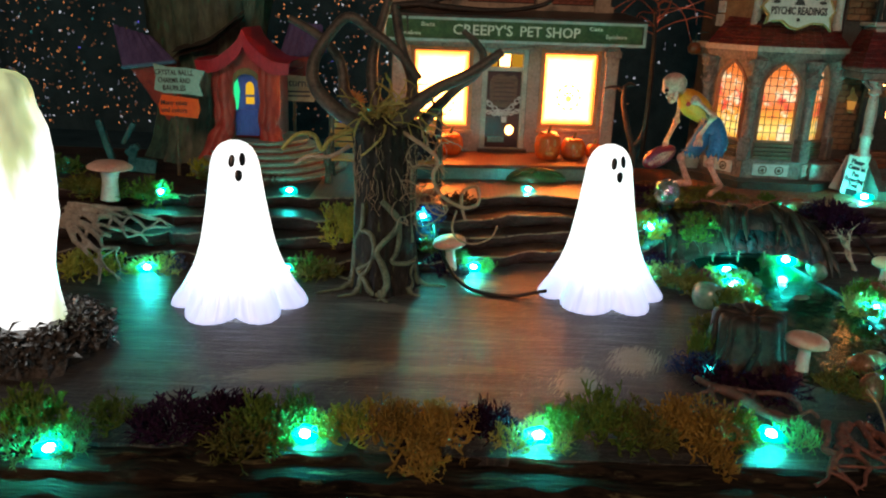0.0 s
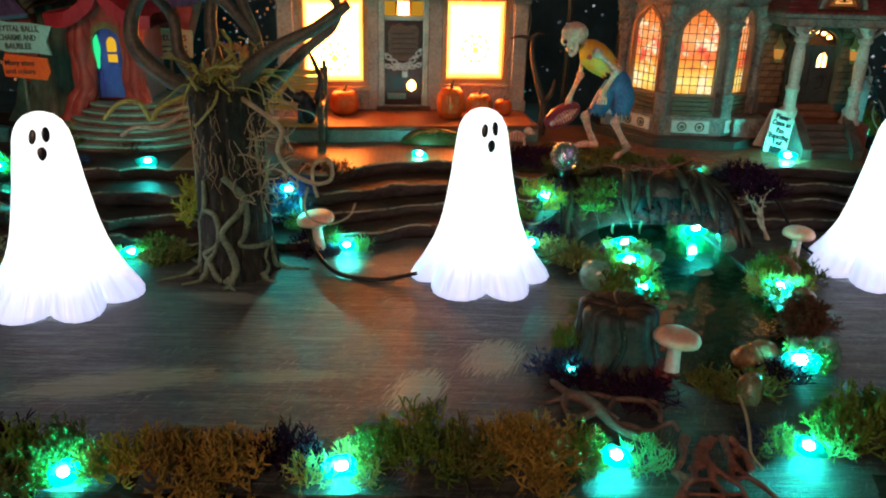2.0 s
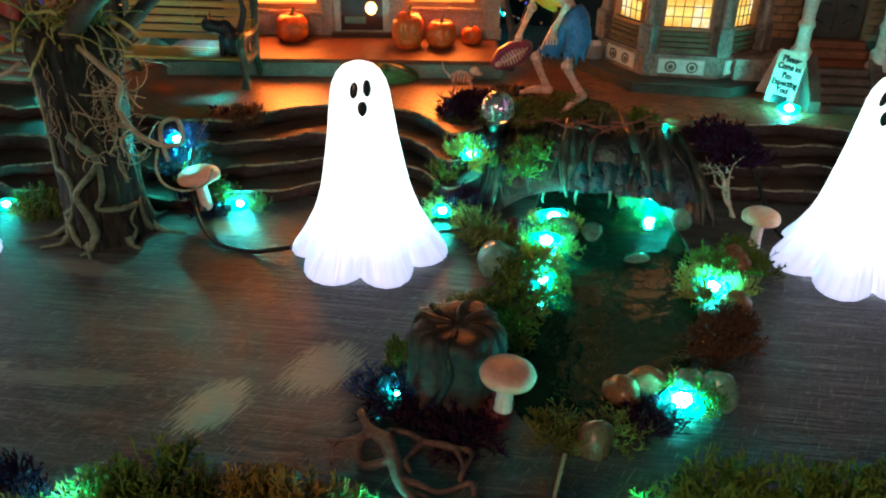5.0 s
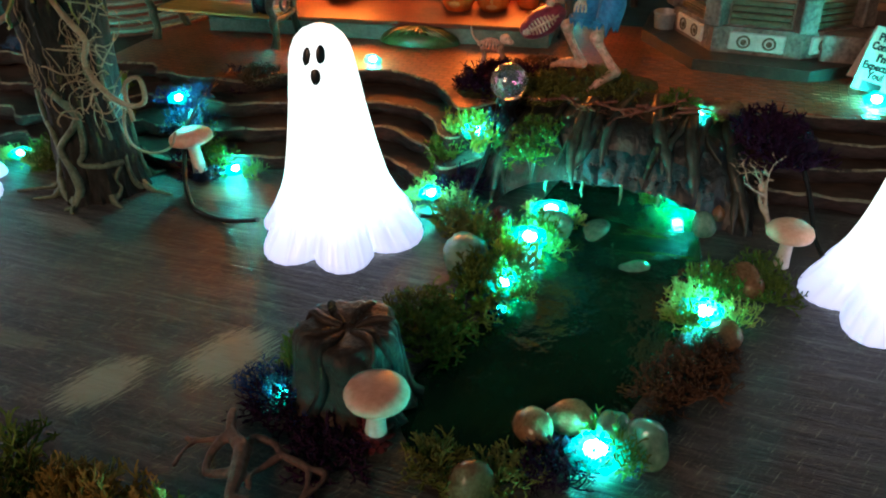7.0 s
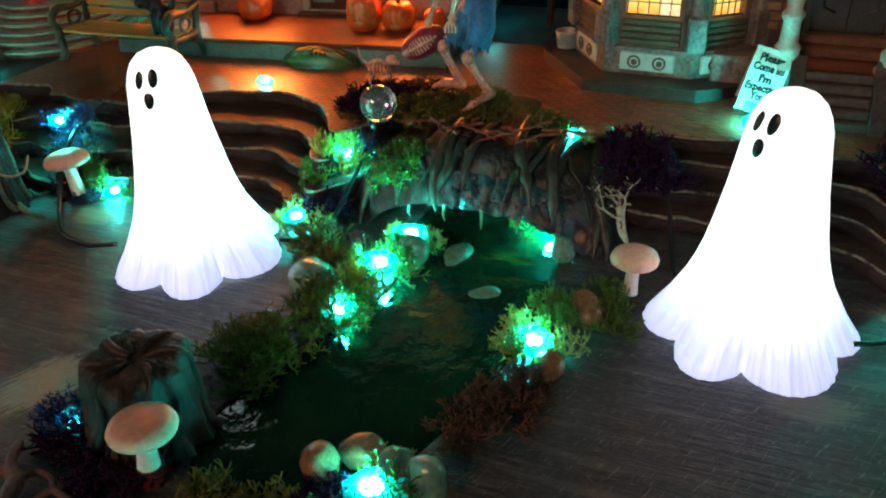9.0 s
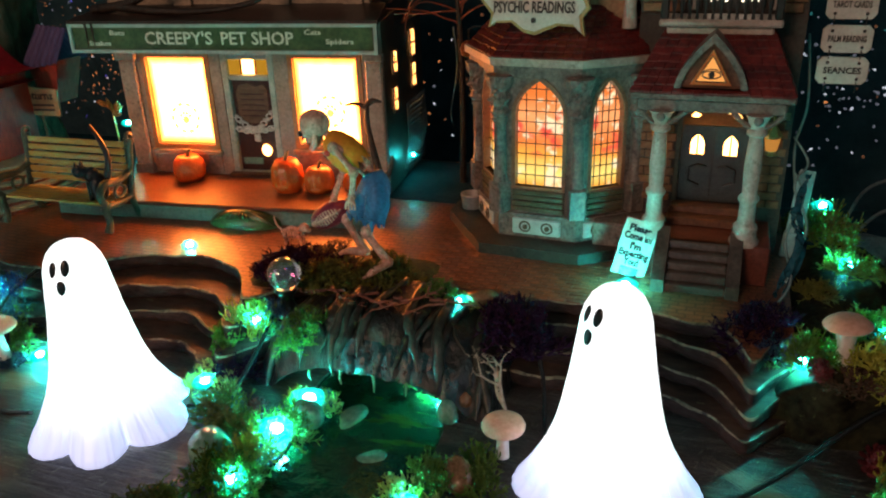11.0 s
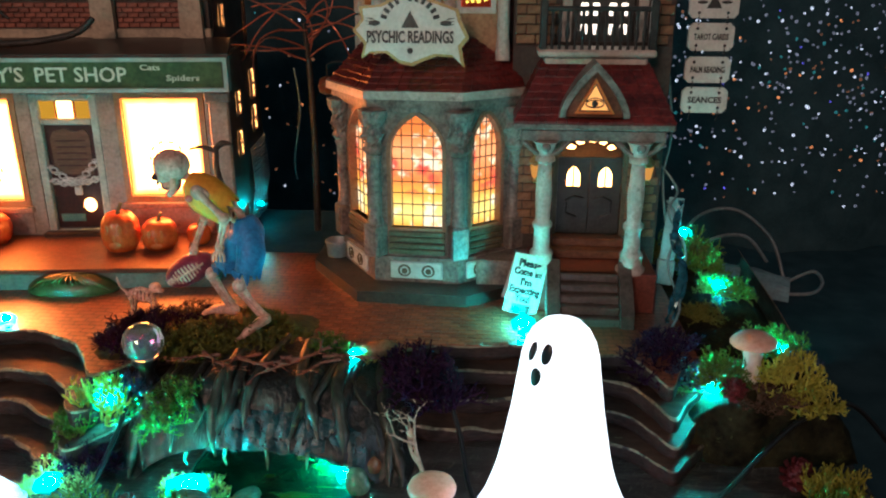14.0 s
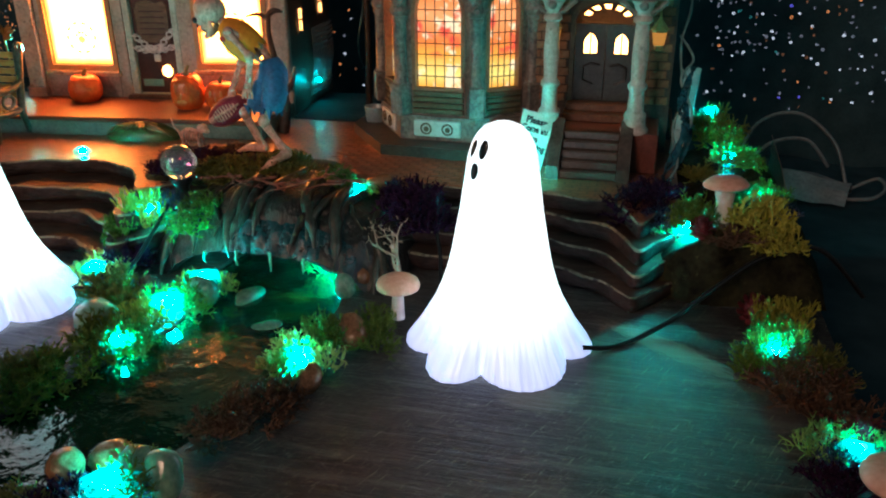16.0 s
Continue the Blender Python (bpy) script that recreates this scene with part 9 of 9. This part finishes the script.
for k in range(6):
    r, z = 5.2 - 0.5 * k, 0.36 * k
    g = Geo()
    g.lathe([(r, z), (r + 0.04, z + 0.16), (r - 0.02, z + 0.17)], 48, (1.0, 1.2), lambda a, z: 1 + 0.03 * math.sin(5 * a + z))
    part("door_step", g, M_stepred, crooked, smooth=40)
    g = Geo()
    g.lathe([(r - 0.02, z + 0.17), (r + 0.06, z + 0.22), (r + 0.03, z + 0.35), (r - 0.05, z + 0.36)], 48, (1.0, 1.2), lambda a, z: 1 + 0.03 * math.sin(5 * a + z))
    part("step_edge", g, M_stripe, crooked, "pale green painted step edge", smooth=40)
# hanging side turrets
for sx, x0 in ((-1, -7.4),):
    g = Geo()
    lo, hi = [(x0 + 0.5 + (0.7 if sx < 0 else -0.7), 2.6, 2.8), (x0 + 2.2, 2.6, 2.4), (x0 + 2.2, 4.6, 2.4), (x0 + 0.8, 4.6, 2.8)], [(x0 - 0.9 * (sx < 0), 1.8, 6.5), (x0 + 2.3, 1.8, 6.9), (x0 + 2.3, 5.0, 6.9), (x0 - 0.9 * (sx < 0), 5.0, 6.5)]
    g.put(lo + hi, [(0, 3, 2, 1), (4, 5, 6, 7), (0, 1, 5, 4), (1, 2, 6, 5), (2, 3, 7, 6), (3, 0, 4, 7)])
    turret = part("turret", g, M_redplaster, crooked, "leaning orange-red side turret")
    g = Geo()
    g.grid([[(x0 - 1.2 + 3.6 * k / 12, 1.5, 6.35 + 0.5 * k / 12 + 0.08 * (k % 2)) for k in range(13)], [(x0 - 2.3 * (sx < 0) + 2.6 * k / 12, 3.2, 9.0 - 0.7 * k / 12 + 0.08 * (k % 2)) for k in range(13)], [(x0 - 1.2 + 3.6 * k / 12, 5.2, 6.4 + 0.5 * k / 12) for k in range(13)]])
    part("turret_roof", g, M_purpletile, turret, "ribbed purple roof")
    g = Geo()
    g.tube([(x0 - 1.2, 1.45, 6.35), (x0 + 2.4, 1.45, 6.85)], 0.14, 6)
    part("turret_trim", g, M_bluetrim, turret, "blue eave trim")

g = Geo()   # the small turret that hangs on the other side
g.put([(1.9, 5.0, 4.6), (3.1, 5.0, 4.9), (3.1, 6.6, 4.9), (1.9, 6.6, 4.6), (1.5, 4.7, 7.2), (3.9, 4.7, 7.6), (3.9, 6.8, 7.6), (1.5, 6.8, 7.2)], [(0, 3, 2, 1), (4, 5, 6, 7), (0, 1, 5, 4), (1, 2, 6, 5), (2, 3, 7, 6), (3, 0, 4, 7)])
turret = part("turret", g, M_redplaster, crooked, "leaning red side turret")
g = Geo()
lines = [[(1.2 + 3.0 * k / 12, 4.4, 7.1 + 0.5 * k / 12 + 0.09 * (k % 2)) for k in range(13)], [(1.8 + 2.3 * k / 12, 5.8, 9.6 - 0.2 * k / 12 + 0.09 * (k % 2)) for k in range(13)], [(1.2 + 3.0 * k / 12, 7.1, 7.1 + 0.5 * k / 12) for k in range(13)]]
g.grid(lines)
g.grid([[(x, y, z - 0.14) for x, y, z in r] for r in lines])
part("turret_roof", g, M_purpletile, turret, "ribbed purple roof")

# signs by the crooked house
post = thing("sign_post", "wooden post with a mint and an orange notice board", "sign", (-17.1, 49.5, 3.0))
g = Geo()
limb(g, ((0, 0.1, 0.0), (0.03, 0.1, 3.5), (0, 0.1, 6.8)), (0.13, 0.11, 0.12))
part("post", g, M_slat, post, "grey wooden post", smooth=60)
g = Geo()
g.m = pose(0.1, 0, 0, 0, 3, 0)
g.plate([(-1.55, 5.35), (-0.9, 5.2), (0.5, 5.25), (1.45, 5.2), (1.2, 5.9), (1.55, 6.75), (0.4, 6.85), (-0.8, 6.8), (-1.6, 6.95), (-1.45, 6.2)], -0.1, 0.05)
bd = part("mint_board", g, mat("mint_board", (0.20, 0.34, 0.27), (0.34, 0.48, 0.40), 0.4, 600, 90, 0.2), post, "mint green board with dark letters")
for txt, z, w in (("CRYSTAL BALLS,", 6.5, 2.4), ("CHARMS AND", 6.02, 2.0), ("BAUBLES", 5.56, 1.4)):
    lettering("letters", txt, 0.46, (0.1 + (z - 6) * 0.05, -0.12, z), 0, M_ink, bd, width=w)
g = Geo()
g.m = pose(0.1, 0, 0, 0, 3, 0)
g.plate([(-1.2, 3.85), (1.1, 3.8), (1.3, 4.3), (1.15, 5.0), (-1.1, 5.1), (-1.3, 4.5)], -0.1, 0.05)
bd = part("orange_board", g, mat("orange_board", (0.75, 0.075, 0.008), (0.92, 0.12, 0.015), 0.4, 600, 90, 0.2), post, "orange board with dark letters")
for txt, z, w in (("Many sizes", 4.66, 1.6), ("and colors", 4.2, 1.6)):
    lettering("letters", txt, 0.42, (0.0, -0.12, z), 0, M_ink, bd, width=w)
post = thing("returns_sign", "tan wooden notice on a short post behind the steps", "sign", (-10.9, 56.2, 3.0), 8)
g = Geo()
limb(g, ((0, 0.1, 0.0), (0, 0.1, 4.5)), (0.12, 0.1))
part("post", g, M_slat, post, smooth=60)
g = Geo()
g.plate([(-1.5, 4.3), (1.4, 4.2), (1.5, 5.9), (0.3, 6.0), (-1.45, 6.1)], -0.1, 0.05)
bd = part("board", g, mat("tan_board", (0.28, 0.20, 0.10), (0.44, 0.34, 0.19), 0.45, 600, 90, 0.3), post)
lettering("letters", "Returns", 0.75, (0, -0.12, 5.5), 0, M_ink, bd, width=2.2)
g = Geo()
g.box(-1.0, 1.1, -0.13, -0.1, 4.85, 4.97)
g.box(-0.8, 1.1, -0.13, -0.1, 4.55, 4.66)
part("writing_bar", g, M_ink, bd)
M_block = mat("teal_clear_block", (0.015, 0.09, 0.10), (0.06, 0.22, 0.225), 0.12, 500, 80, 0.2, 0.7)
blocks = thing("crystal_cluster", "stack of dark teal glassy plates beside the crooked house", "crystals", (-20.4, 50.0, 3.0), 12)
for x, z, w, h, lean in ((-0.9, 0.3, 0.35, 3.2, -14), (0.1, 0.1, 0.5, 1.7, 8), (0.9, 0.0, 1.3, 0.9, 10), (0.35, 1.3, 0.9, 0.45, -32), (-0.3, 1.9, 0.3, 1.5, 30)):
    g = Geo()
    g.m = pose(x, 0, z, 0, lean, 0)
    g.box(-w / 2, w / 2, -0.35, 0.35, 0.0, h, 0.08)
    part("plate", g, M_block, blocks)

# spray of autumn leaves by the shop
g = Geo()
g.tube([(-6.9, 58.0, 3.0), (-6.8, 58.0, 5.5), (-6.9, 58.0, 7.4)], 0.06, 5)
for k in range(12):
    a = 0.3 + 2.5 * k / 11
    p = Vector((-6.9, 58.0, 7.0 + 0.05 * k))
    d = Vector((math.cos(a), rnd(-0.4, 0.2), math.sin(a) * 0.7))
    g.tube([p, p + d * 0.6, p + d * 1.1], [0.05, 0.16, 0.02], 4)
tagged(part("leaf_spray", g, mat("orange_leaf", (0.26, 0.09, 0.02), (0.44, 0.18, 0.04), 0.45, 700, 90, 0.2)), "dry orange leaf spray standing by the shop", "plant")

# dead stub behind the skeleton
g = Geo()
limb(g, ((12.9, 55.0, 3.0), (13.1, 55.2, 4.6), (12.6, 55.5, 6.4), (12.2, 55.7, 8.0), (12.2, 55.8, 9.0)), (0.34, 0.24, 0.2, 0.15, 0.12), 9)
limb(g, ((12.2, 55.8, 8.9), (11.5, 55.9, 9.1), (10.8, 56.0, 8.95)), (0.13, 0.11, 0.05))
limb(g, ((12.1, 55.8, 9.0), (12.5, 55.9, 9.3), (13.0, 55.9, 9.25)), (0.15, 0.16, 0.05))
limb(g, ((12.9, 55.2, 5.0), (13.5, 55.3, 5.6), (13.7, 55.4, 6.5)), (0.2, 0.15, 0.06))
tagged(part("dead_stub", g, M_log, smooth=60), "black dead tree stub with short branches", "stump")

# bare tree behind, with wiry twigs
bare = thing("bare_tree", "bare shrub of thin curling reddish wires between the houses", "tree", (15.4, 62.0, 3.0))
M_wire = mat("red_copper_wire", (0.30, 0.07, 0.035), (0.50, 0.16, 0.09), 0.3, 700, 90, 0.2, metal=0.4)
g = Geo()
limb(g, ((0, 0, 0), (0.1, 0, 5), (0.0, 0, 9.5), (-0.2, 0, 11.5)), (0.22, 0.18, 0.16, 0.1), 8)
part("trunk", g, M_log, bare, smooth=60)
random.seed(16)
for k in range(18):
    g = Geo()
    p, d = Vector((0, 0, 9.5 + 0.18 * k)), Vector((rnd(-1.2, 1.0), rnd(-0.6, 0.2), rnd(-0.1, 0.9))).normalized()
    turn_ = Vector((rnd(-0.25, 0.25), rnd(-0.1, 0.1), rnd(-0.28, 0.12)))
    line = [p]
    for q in range(14):
        d = (d + turn_ + Vector((rnd(-0.12, 0.12), rnd(-0.1, 0.1), rnd(-0.12, 0.12)))).normalized()
        line.append(line[-1] + d * 0.36)
    g.tube(line, taper(15, 0.055, 0.03), 5)
    part("twig", g, M_wire, bare, smooth=60)

# woven panel leaning on the shop's side wall
g = Geo()
for k in range(15):
    y = 6.4 + 0.32 * k
    g.tube([(17.0 + 0.25 * math.sin(k * 0.22), y, 0.6), (17.3 + 0.25 * math.sin(k * 0.22), y + 0.3, 2.4), (17.05, y + 0.9, 4.6)], 0.05, 4)
for k in range(14):
    z = 0.7 + 0.29 * k
    g.tube([(17.1 + 0.012 * k, 6.4 + 0.06 * k, z), (17.42, 8.6 + 0.06 * k, z), (17.15, 10.9 + 0.06 * k, z)], 0.05, 4)
part("lattice", g, mat("steel_net", (0.30, 0.38, 0.42), (0.50, 0.58, 0.62), 0.22, 700, 90, 0.2, 0.6, metal=0.6), shop, "fine curved net against the side wall")

# two lanterns on the entrance wall
M_lampglass = glow("dim_amber_lantern", (1.0, 0.42, 0.08), 0.5)
for x in (27.45, 32.25):
    lantern = part("wall_lantern", Geo().lathe([(0.10, 5.05), (0.26, 5.12), (0.20, 5.2), (0.34, 5.95), (0.42, 6.0), (0.12, 6.4), (0.05, 6.6)], 6, (x, 54.55)), M_gold, house, "gold hexagonal wall lantern")
    part("lantern_glass", Geo().lathe([(0.24, 5.3), (0.335, 5.88)], 6, (x, 54.55)), M_lampglass, lantern, "dim amber panes")
    g = Geo()
    limb(g, ((x, 55.0, 5.6), (x, 54.8, 6.7), (x, 54.55, 6.6)), (0.06, 0.06, 0.05), 5)
    part("bracket", g, M_gold, lantern)

# bucket and lantern beside the fortune house
g = Geo()
g.lathe([(0.42, 0.0), (0.46, 0.1), (0.56, 1.2), (0.62, 1.3), (0.56, 1.36), (0.5, 1.25), (0.42, 0.2)], 20, (17.7, 56.6))
o = tagged(part("bucket", g, M_silver, smooth=50), "small grey metal bucket by the fortune house", "bucket")
o.location.z = 0.03
lan = thing("hanging_lantern", "small orange pumpkin lantern hung from a bracket", "lantern", (17.3, 57.8, 11.4), scale=0.7)
g = Geo()
g.lathe([(0.2, 0.0), (0.55, 0.15), (0.66, 0.6), (0.52, 1.05), (0.2, 1.2)], 24, (0, 0), lambda a, z: 1 + 0.05 * math.sin(7 * a))
part("pumpkin", g, mat("dark_orange_lantern", (0.10, 0.025, 0.006), (0.22, 0.06, 0.012), 0.35, 600, 90, 0.2), lan, smooth=60)
g = Geo()
g.tube([(0, 0, 1.2), (0, 0, 2.0), (0.4, 0.1, 2.2), (1.4, 0.3, 2.2)], 0.07, 5)
part("bracket", g, M_ironblack, lan)

# teal tag and cables by the house's corner
g = Geo()
g.m = pose(33.65, 55.4, 3.0, -4, 4, -8)
g.box(-0.35, 0.35, -0.06, 0.06, 1.2, 4.2, 0.04)
g.box(-0.4, 0.4, -0.25, 0.25, 0.0, 1.2, 0.06)
tagged(part("marker_post", g, mat("pale_teal_plastic", (0.22, 0.32, 0.34), (0.36, 0.46, 0.48), 0.3, 600, 90, 0.1)), "pale flat plastic post at the corner of the house", "post")
M_clearwire = mat("thin_clear_wire", (0.10, 0.16, 0.16), (0.24, 0.32, 0.32), 0.15, 700, 90, 0.1, 0.6)
for pts in ([(33.4, 55.0, 7.2), (33.8, 54.0, 6.4), (33.2, 52.6, 5.0), (33.5, 51.0, 3.8), (33.1, 50.2, 3.1)], [(33.2, 56.0, 8.6), (33.9, 55.4, 7.6), (33.4, 54.4, 6.8), (34.0, 53.0, 5.4), (33.4, 51.8, 3.2)], [(33.3, 57.0, 13.0), (33.6, 56.4, 10.0), (33.3, 55.9, 8.0), (33.9, 56.4, 5.0), (34.6, 57.6, 3.6)],
            [(12.2, 70.0, 4.0), (12.8, 67.5, 6.0), (13.4, 67.2, 9.0), (13.0, 67.8, 11.5)]):
    cable(pts, 0.06, "thin clear wire of the string lights", M_clearwire, "light_wire")

# crinkled iridescent film hanging at the corner of the house
M_foil = mat("iridescent_film", (0.008, 0.05, 0.07), (0.03, 0.15, 0.19), 0.2, 300, 60, 0.6, 0.8, metal=0.35)
bb = M_foil.node_tree.nodes["Principled BSDF"]
bb.inputs["Thin Film Thickness"].default_value, bb.inputs["Thin Film IOR"].default_value = 480, 1.8
random.seed(52)
for pts, w in ((((33.6, 53.6, 6.6), (33.4, 52.9, 5.8), (33.7, 52.0, 5.0), (32.9, 50.4, 3.15)), 0.17), (((33.9, 54.4, 7.4), (33.6, 53.6, 6.2), (33.9, 52.4, 4.6), (33.3, 51.0, 3.1)), 0.14)):
    g, line = Geo(), spline(pts, 9)
    rows = []
    for i, p in enumerate(line):
        tw = 0.9 * math.sin(i * 0.55) + rnd(-0.5, 0.5)
        d = Vector((math.cos(tw), math.sin(tw), rnd(-0.15, 0.15))) * w * rnd(0.7, 1.2)
        rows.append([p - d, p - d * 0.3 + Vector((rnd(-0.14, 0.14), rnd(-0.14, 0.14), 0)), p + d * 0.35 + Vector((rnd(-0.14, 0.14), rnd(-0.14, 0.14), 0)), p + d])
    g.grid(rows)
    g.grid([[q + Vector((0.012, 0.02, 0)) for q in r] for r in rows])
    tagged(part("film_ribbon", g, M_foil), "crinkled iridescent film ribbon hanging beside the porch", "ribbon")

# folded paper mask left on the cloth
maskthing = thing("paper_mask", "crumpled grey paper mask with ear loops lying on the cloth", "mask", (41.6, 72.6, -4.0), -18)
M_paper = mat("grey_pleated_paper", (0.10, 0.12, 0.13), (0.20, 0.23, 0.24), 0.7, 500, 60, 0.2)
g = Geo()
g.grid([[(-4.2 + 8.4 * i / 24, -1.9 + 3.8 * j / 14, 0.25 + 1.5 * math.sin(math.pi * j / 14) * (0.7 + 0.3 * math.sin(math.pi * i / 24)) + 0.10 * (j % 3 == 0) + 0.2 * noise.noise(Vector((i * 0.25, j * 0.2, 0)))) for i in range(25)] for j in range(15)])
part("sheet", g, M_paper, maskthing, "pleated sheet", smooth=40)
for pts in (((-3.8, 1.4, 0.8), (-2.6, 2.0, 4.2), (0.0, 2.2, 5.2), (2.6, 1.6, 3.6), (3.8, 1.0, 1.0)), ((-2.6, -0.6, 1.6), (-1.2, 0.2, 3.4), (1.0, 0.6, 3.8), (2.6, 0.4, 2.2)), ((4.1, 1.2, 0.7), (5.6, 1.4, 1.6), (6.2, 0.2, 1.3), (5.6, -1.0, 0.9), (4.1, -1.0, 0.6))):
    g = Geo()
    g.tube(spline(pts, 8), 0.12, 6)
    part("ear_loop", g, M_paper, maskthing, smooth=60)

# ---- bricks: one shared mesh for each kind, every brick an object of its own ----


def brick_wall(parent, mesh, w, h, areas, face):
    """Lays running-bond bricks on the rectangles (x0, x1, z0, z1) of a wall that faces -y at depth face."""
    for x0, x1, z0, z1 in areas:
        rows_n = int((z1 - z0) / h + 0.3)
        for r in range(rows_n):
            x = x0 - (w / 2 if r % 2 else 0)
            while x < x1 - 0.1:
                a, b2 = max(x, x0), min(x + w, x1)
                if b2 - a > w * 0.25:
                    ob = new("brick", mesh)
                    ob.parent = parent
                    ob.matrix_basis = pose((a + b2) / 2 * CM, (face + rnd(-0.02, 0.02)) * CM, (z0 + (r + 0.5) * h) * CM, rnd(-2, 2), rnd(-1, 1), rnd(-1, 1)) @ Matrix.Diagonal(((b2 - a) / w, 1, 1, 1))
                x += w


random.seed(3)
gb = Geo()
gb.box(-0.40, 0.40, -0.10, 0.10, -0.185, 0.185, 0.03)
brick_wall(wall_e, finish(gb.mesh("brick"), gb, M_housebrick, 0), 0.84, 0.41,
           ((26.3, 28.15, 11.1, 17.3), (31.95, 32.95, 11.1, 17.3), (28.4, 31.7, 16.45, 17.3), (26.4, 28.2, 2.45, 7.3), (31.5, 32.9, 2.45, 7.3)), 55.03)
gb = Geo()
gb.box(-0.245, 0.245, -0.06, 0.06, -0.10, 0.10, 0.02)
upper_brick = bpy.data.objects["upper_wall"]
brick_wall(upper_brick, finish(gb.mesh("brick"), gb, M_brickred, 0), 0.52, 0.235, ((1.75, 4.8, 11.45, 12.75), (5.95, 10.7, 11.45, 12.75), (11.9, 14.9, 11.45, 12.75)), UY + 0.13)

# paving bricks before the bay, in the stretch that is passed nearest
gb = Geo()
gb.box(-0.325, 0.325, -0.155, 0.155, -0.03, 0.03, 0.02)
paver = finish(gb.mesh("paving_brick"), gb, mat("brown_paving_brick", (0.12, 0.040, 0.019), (0.30, 0.105, 0.052), 0.32, 700, 120, 0.3, vary=0.3), 0)
for r in range(17):
    y = 47.75 + 0.345 * r
    x = 17.6 + (0.35 if r % 2 else 0.0)
    while x < 28.0:
        if not (x < 18.6 and y < 49.4) and not (19.2 < x < 26.6 and y > 52.0) and y > 48.0 + 0.35 * max(0, x - 25):
            ob = new("paving_brick", paver)
            ob.parent = terrace
            ob.matrix_basis = pose(x * CM, (y + rnd(-0.012, 0.012)) * CM, (3.0 + rnd(0.0, 0.018)) * CM, rnd(-1.5, 1.5), rnd(-1, 1), rnd(-1.5, 1.5))
        x += 0.70
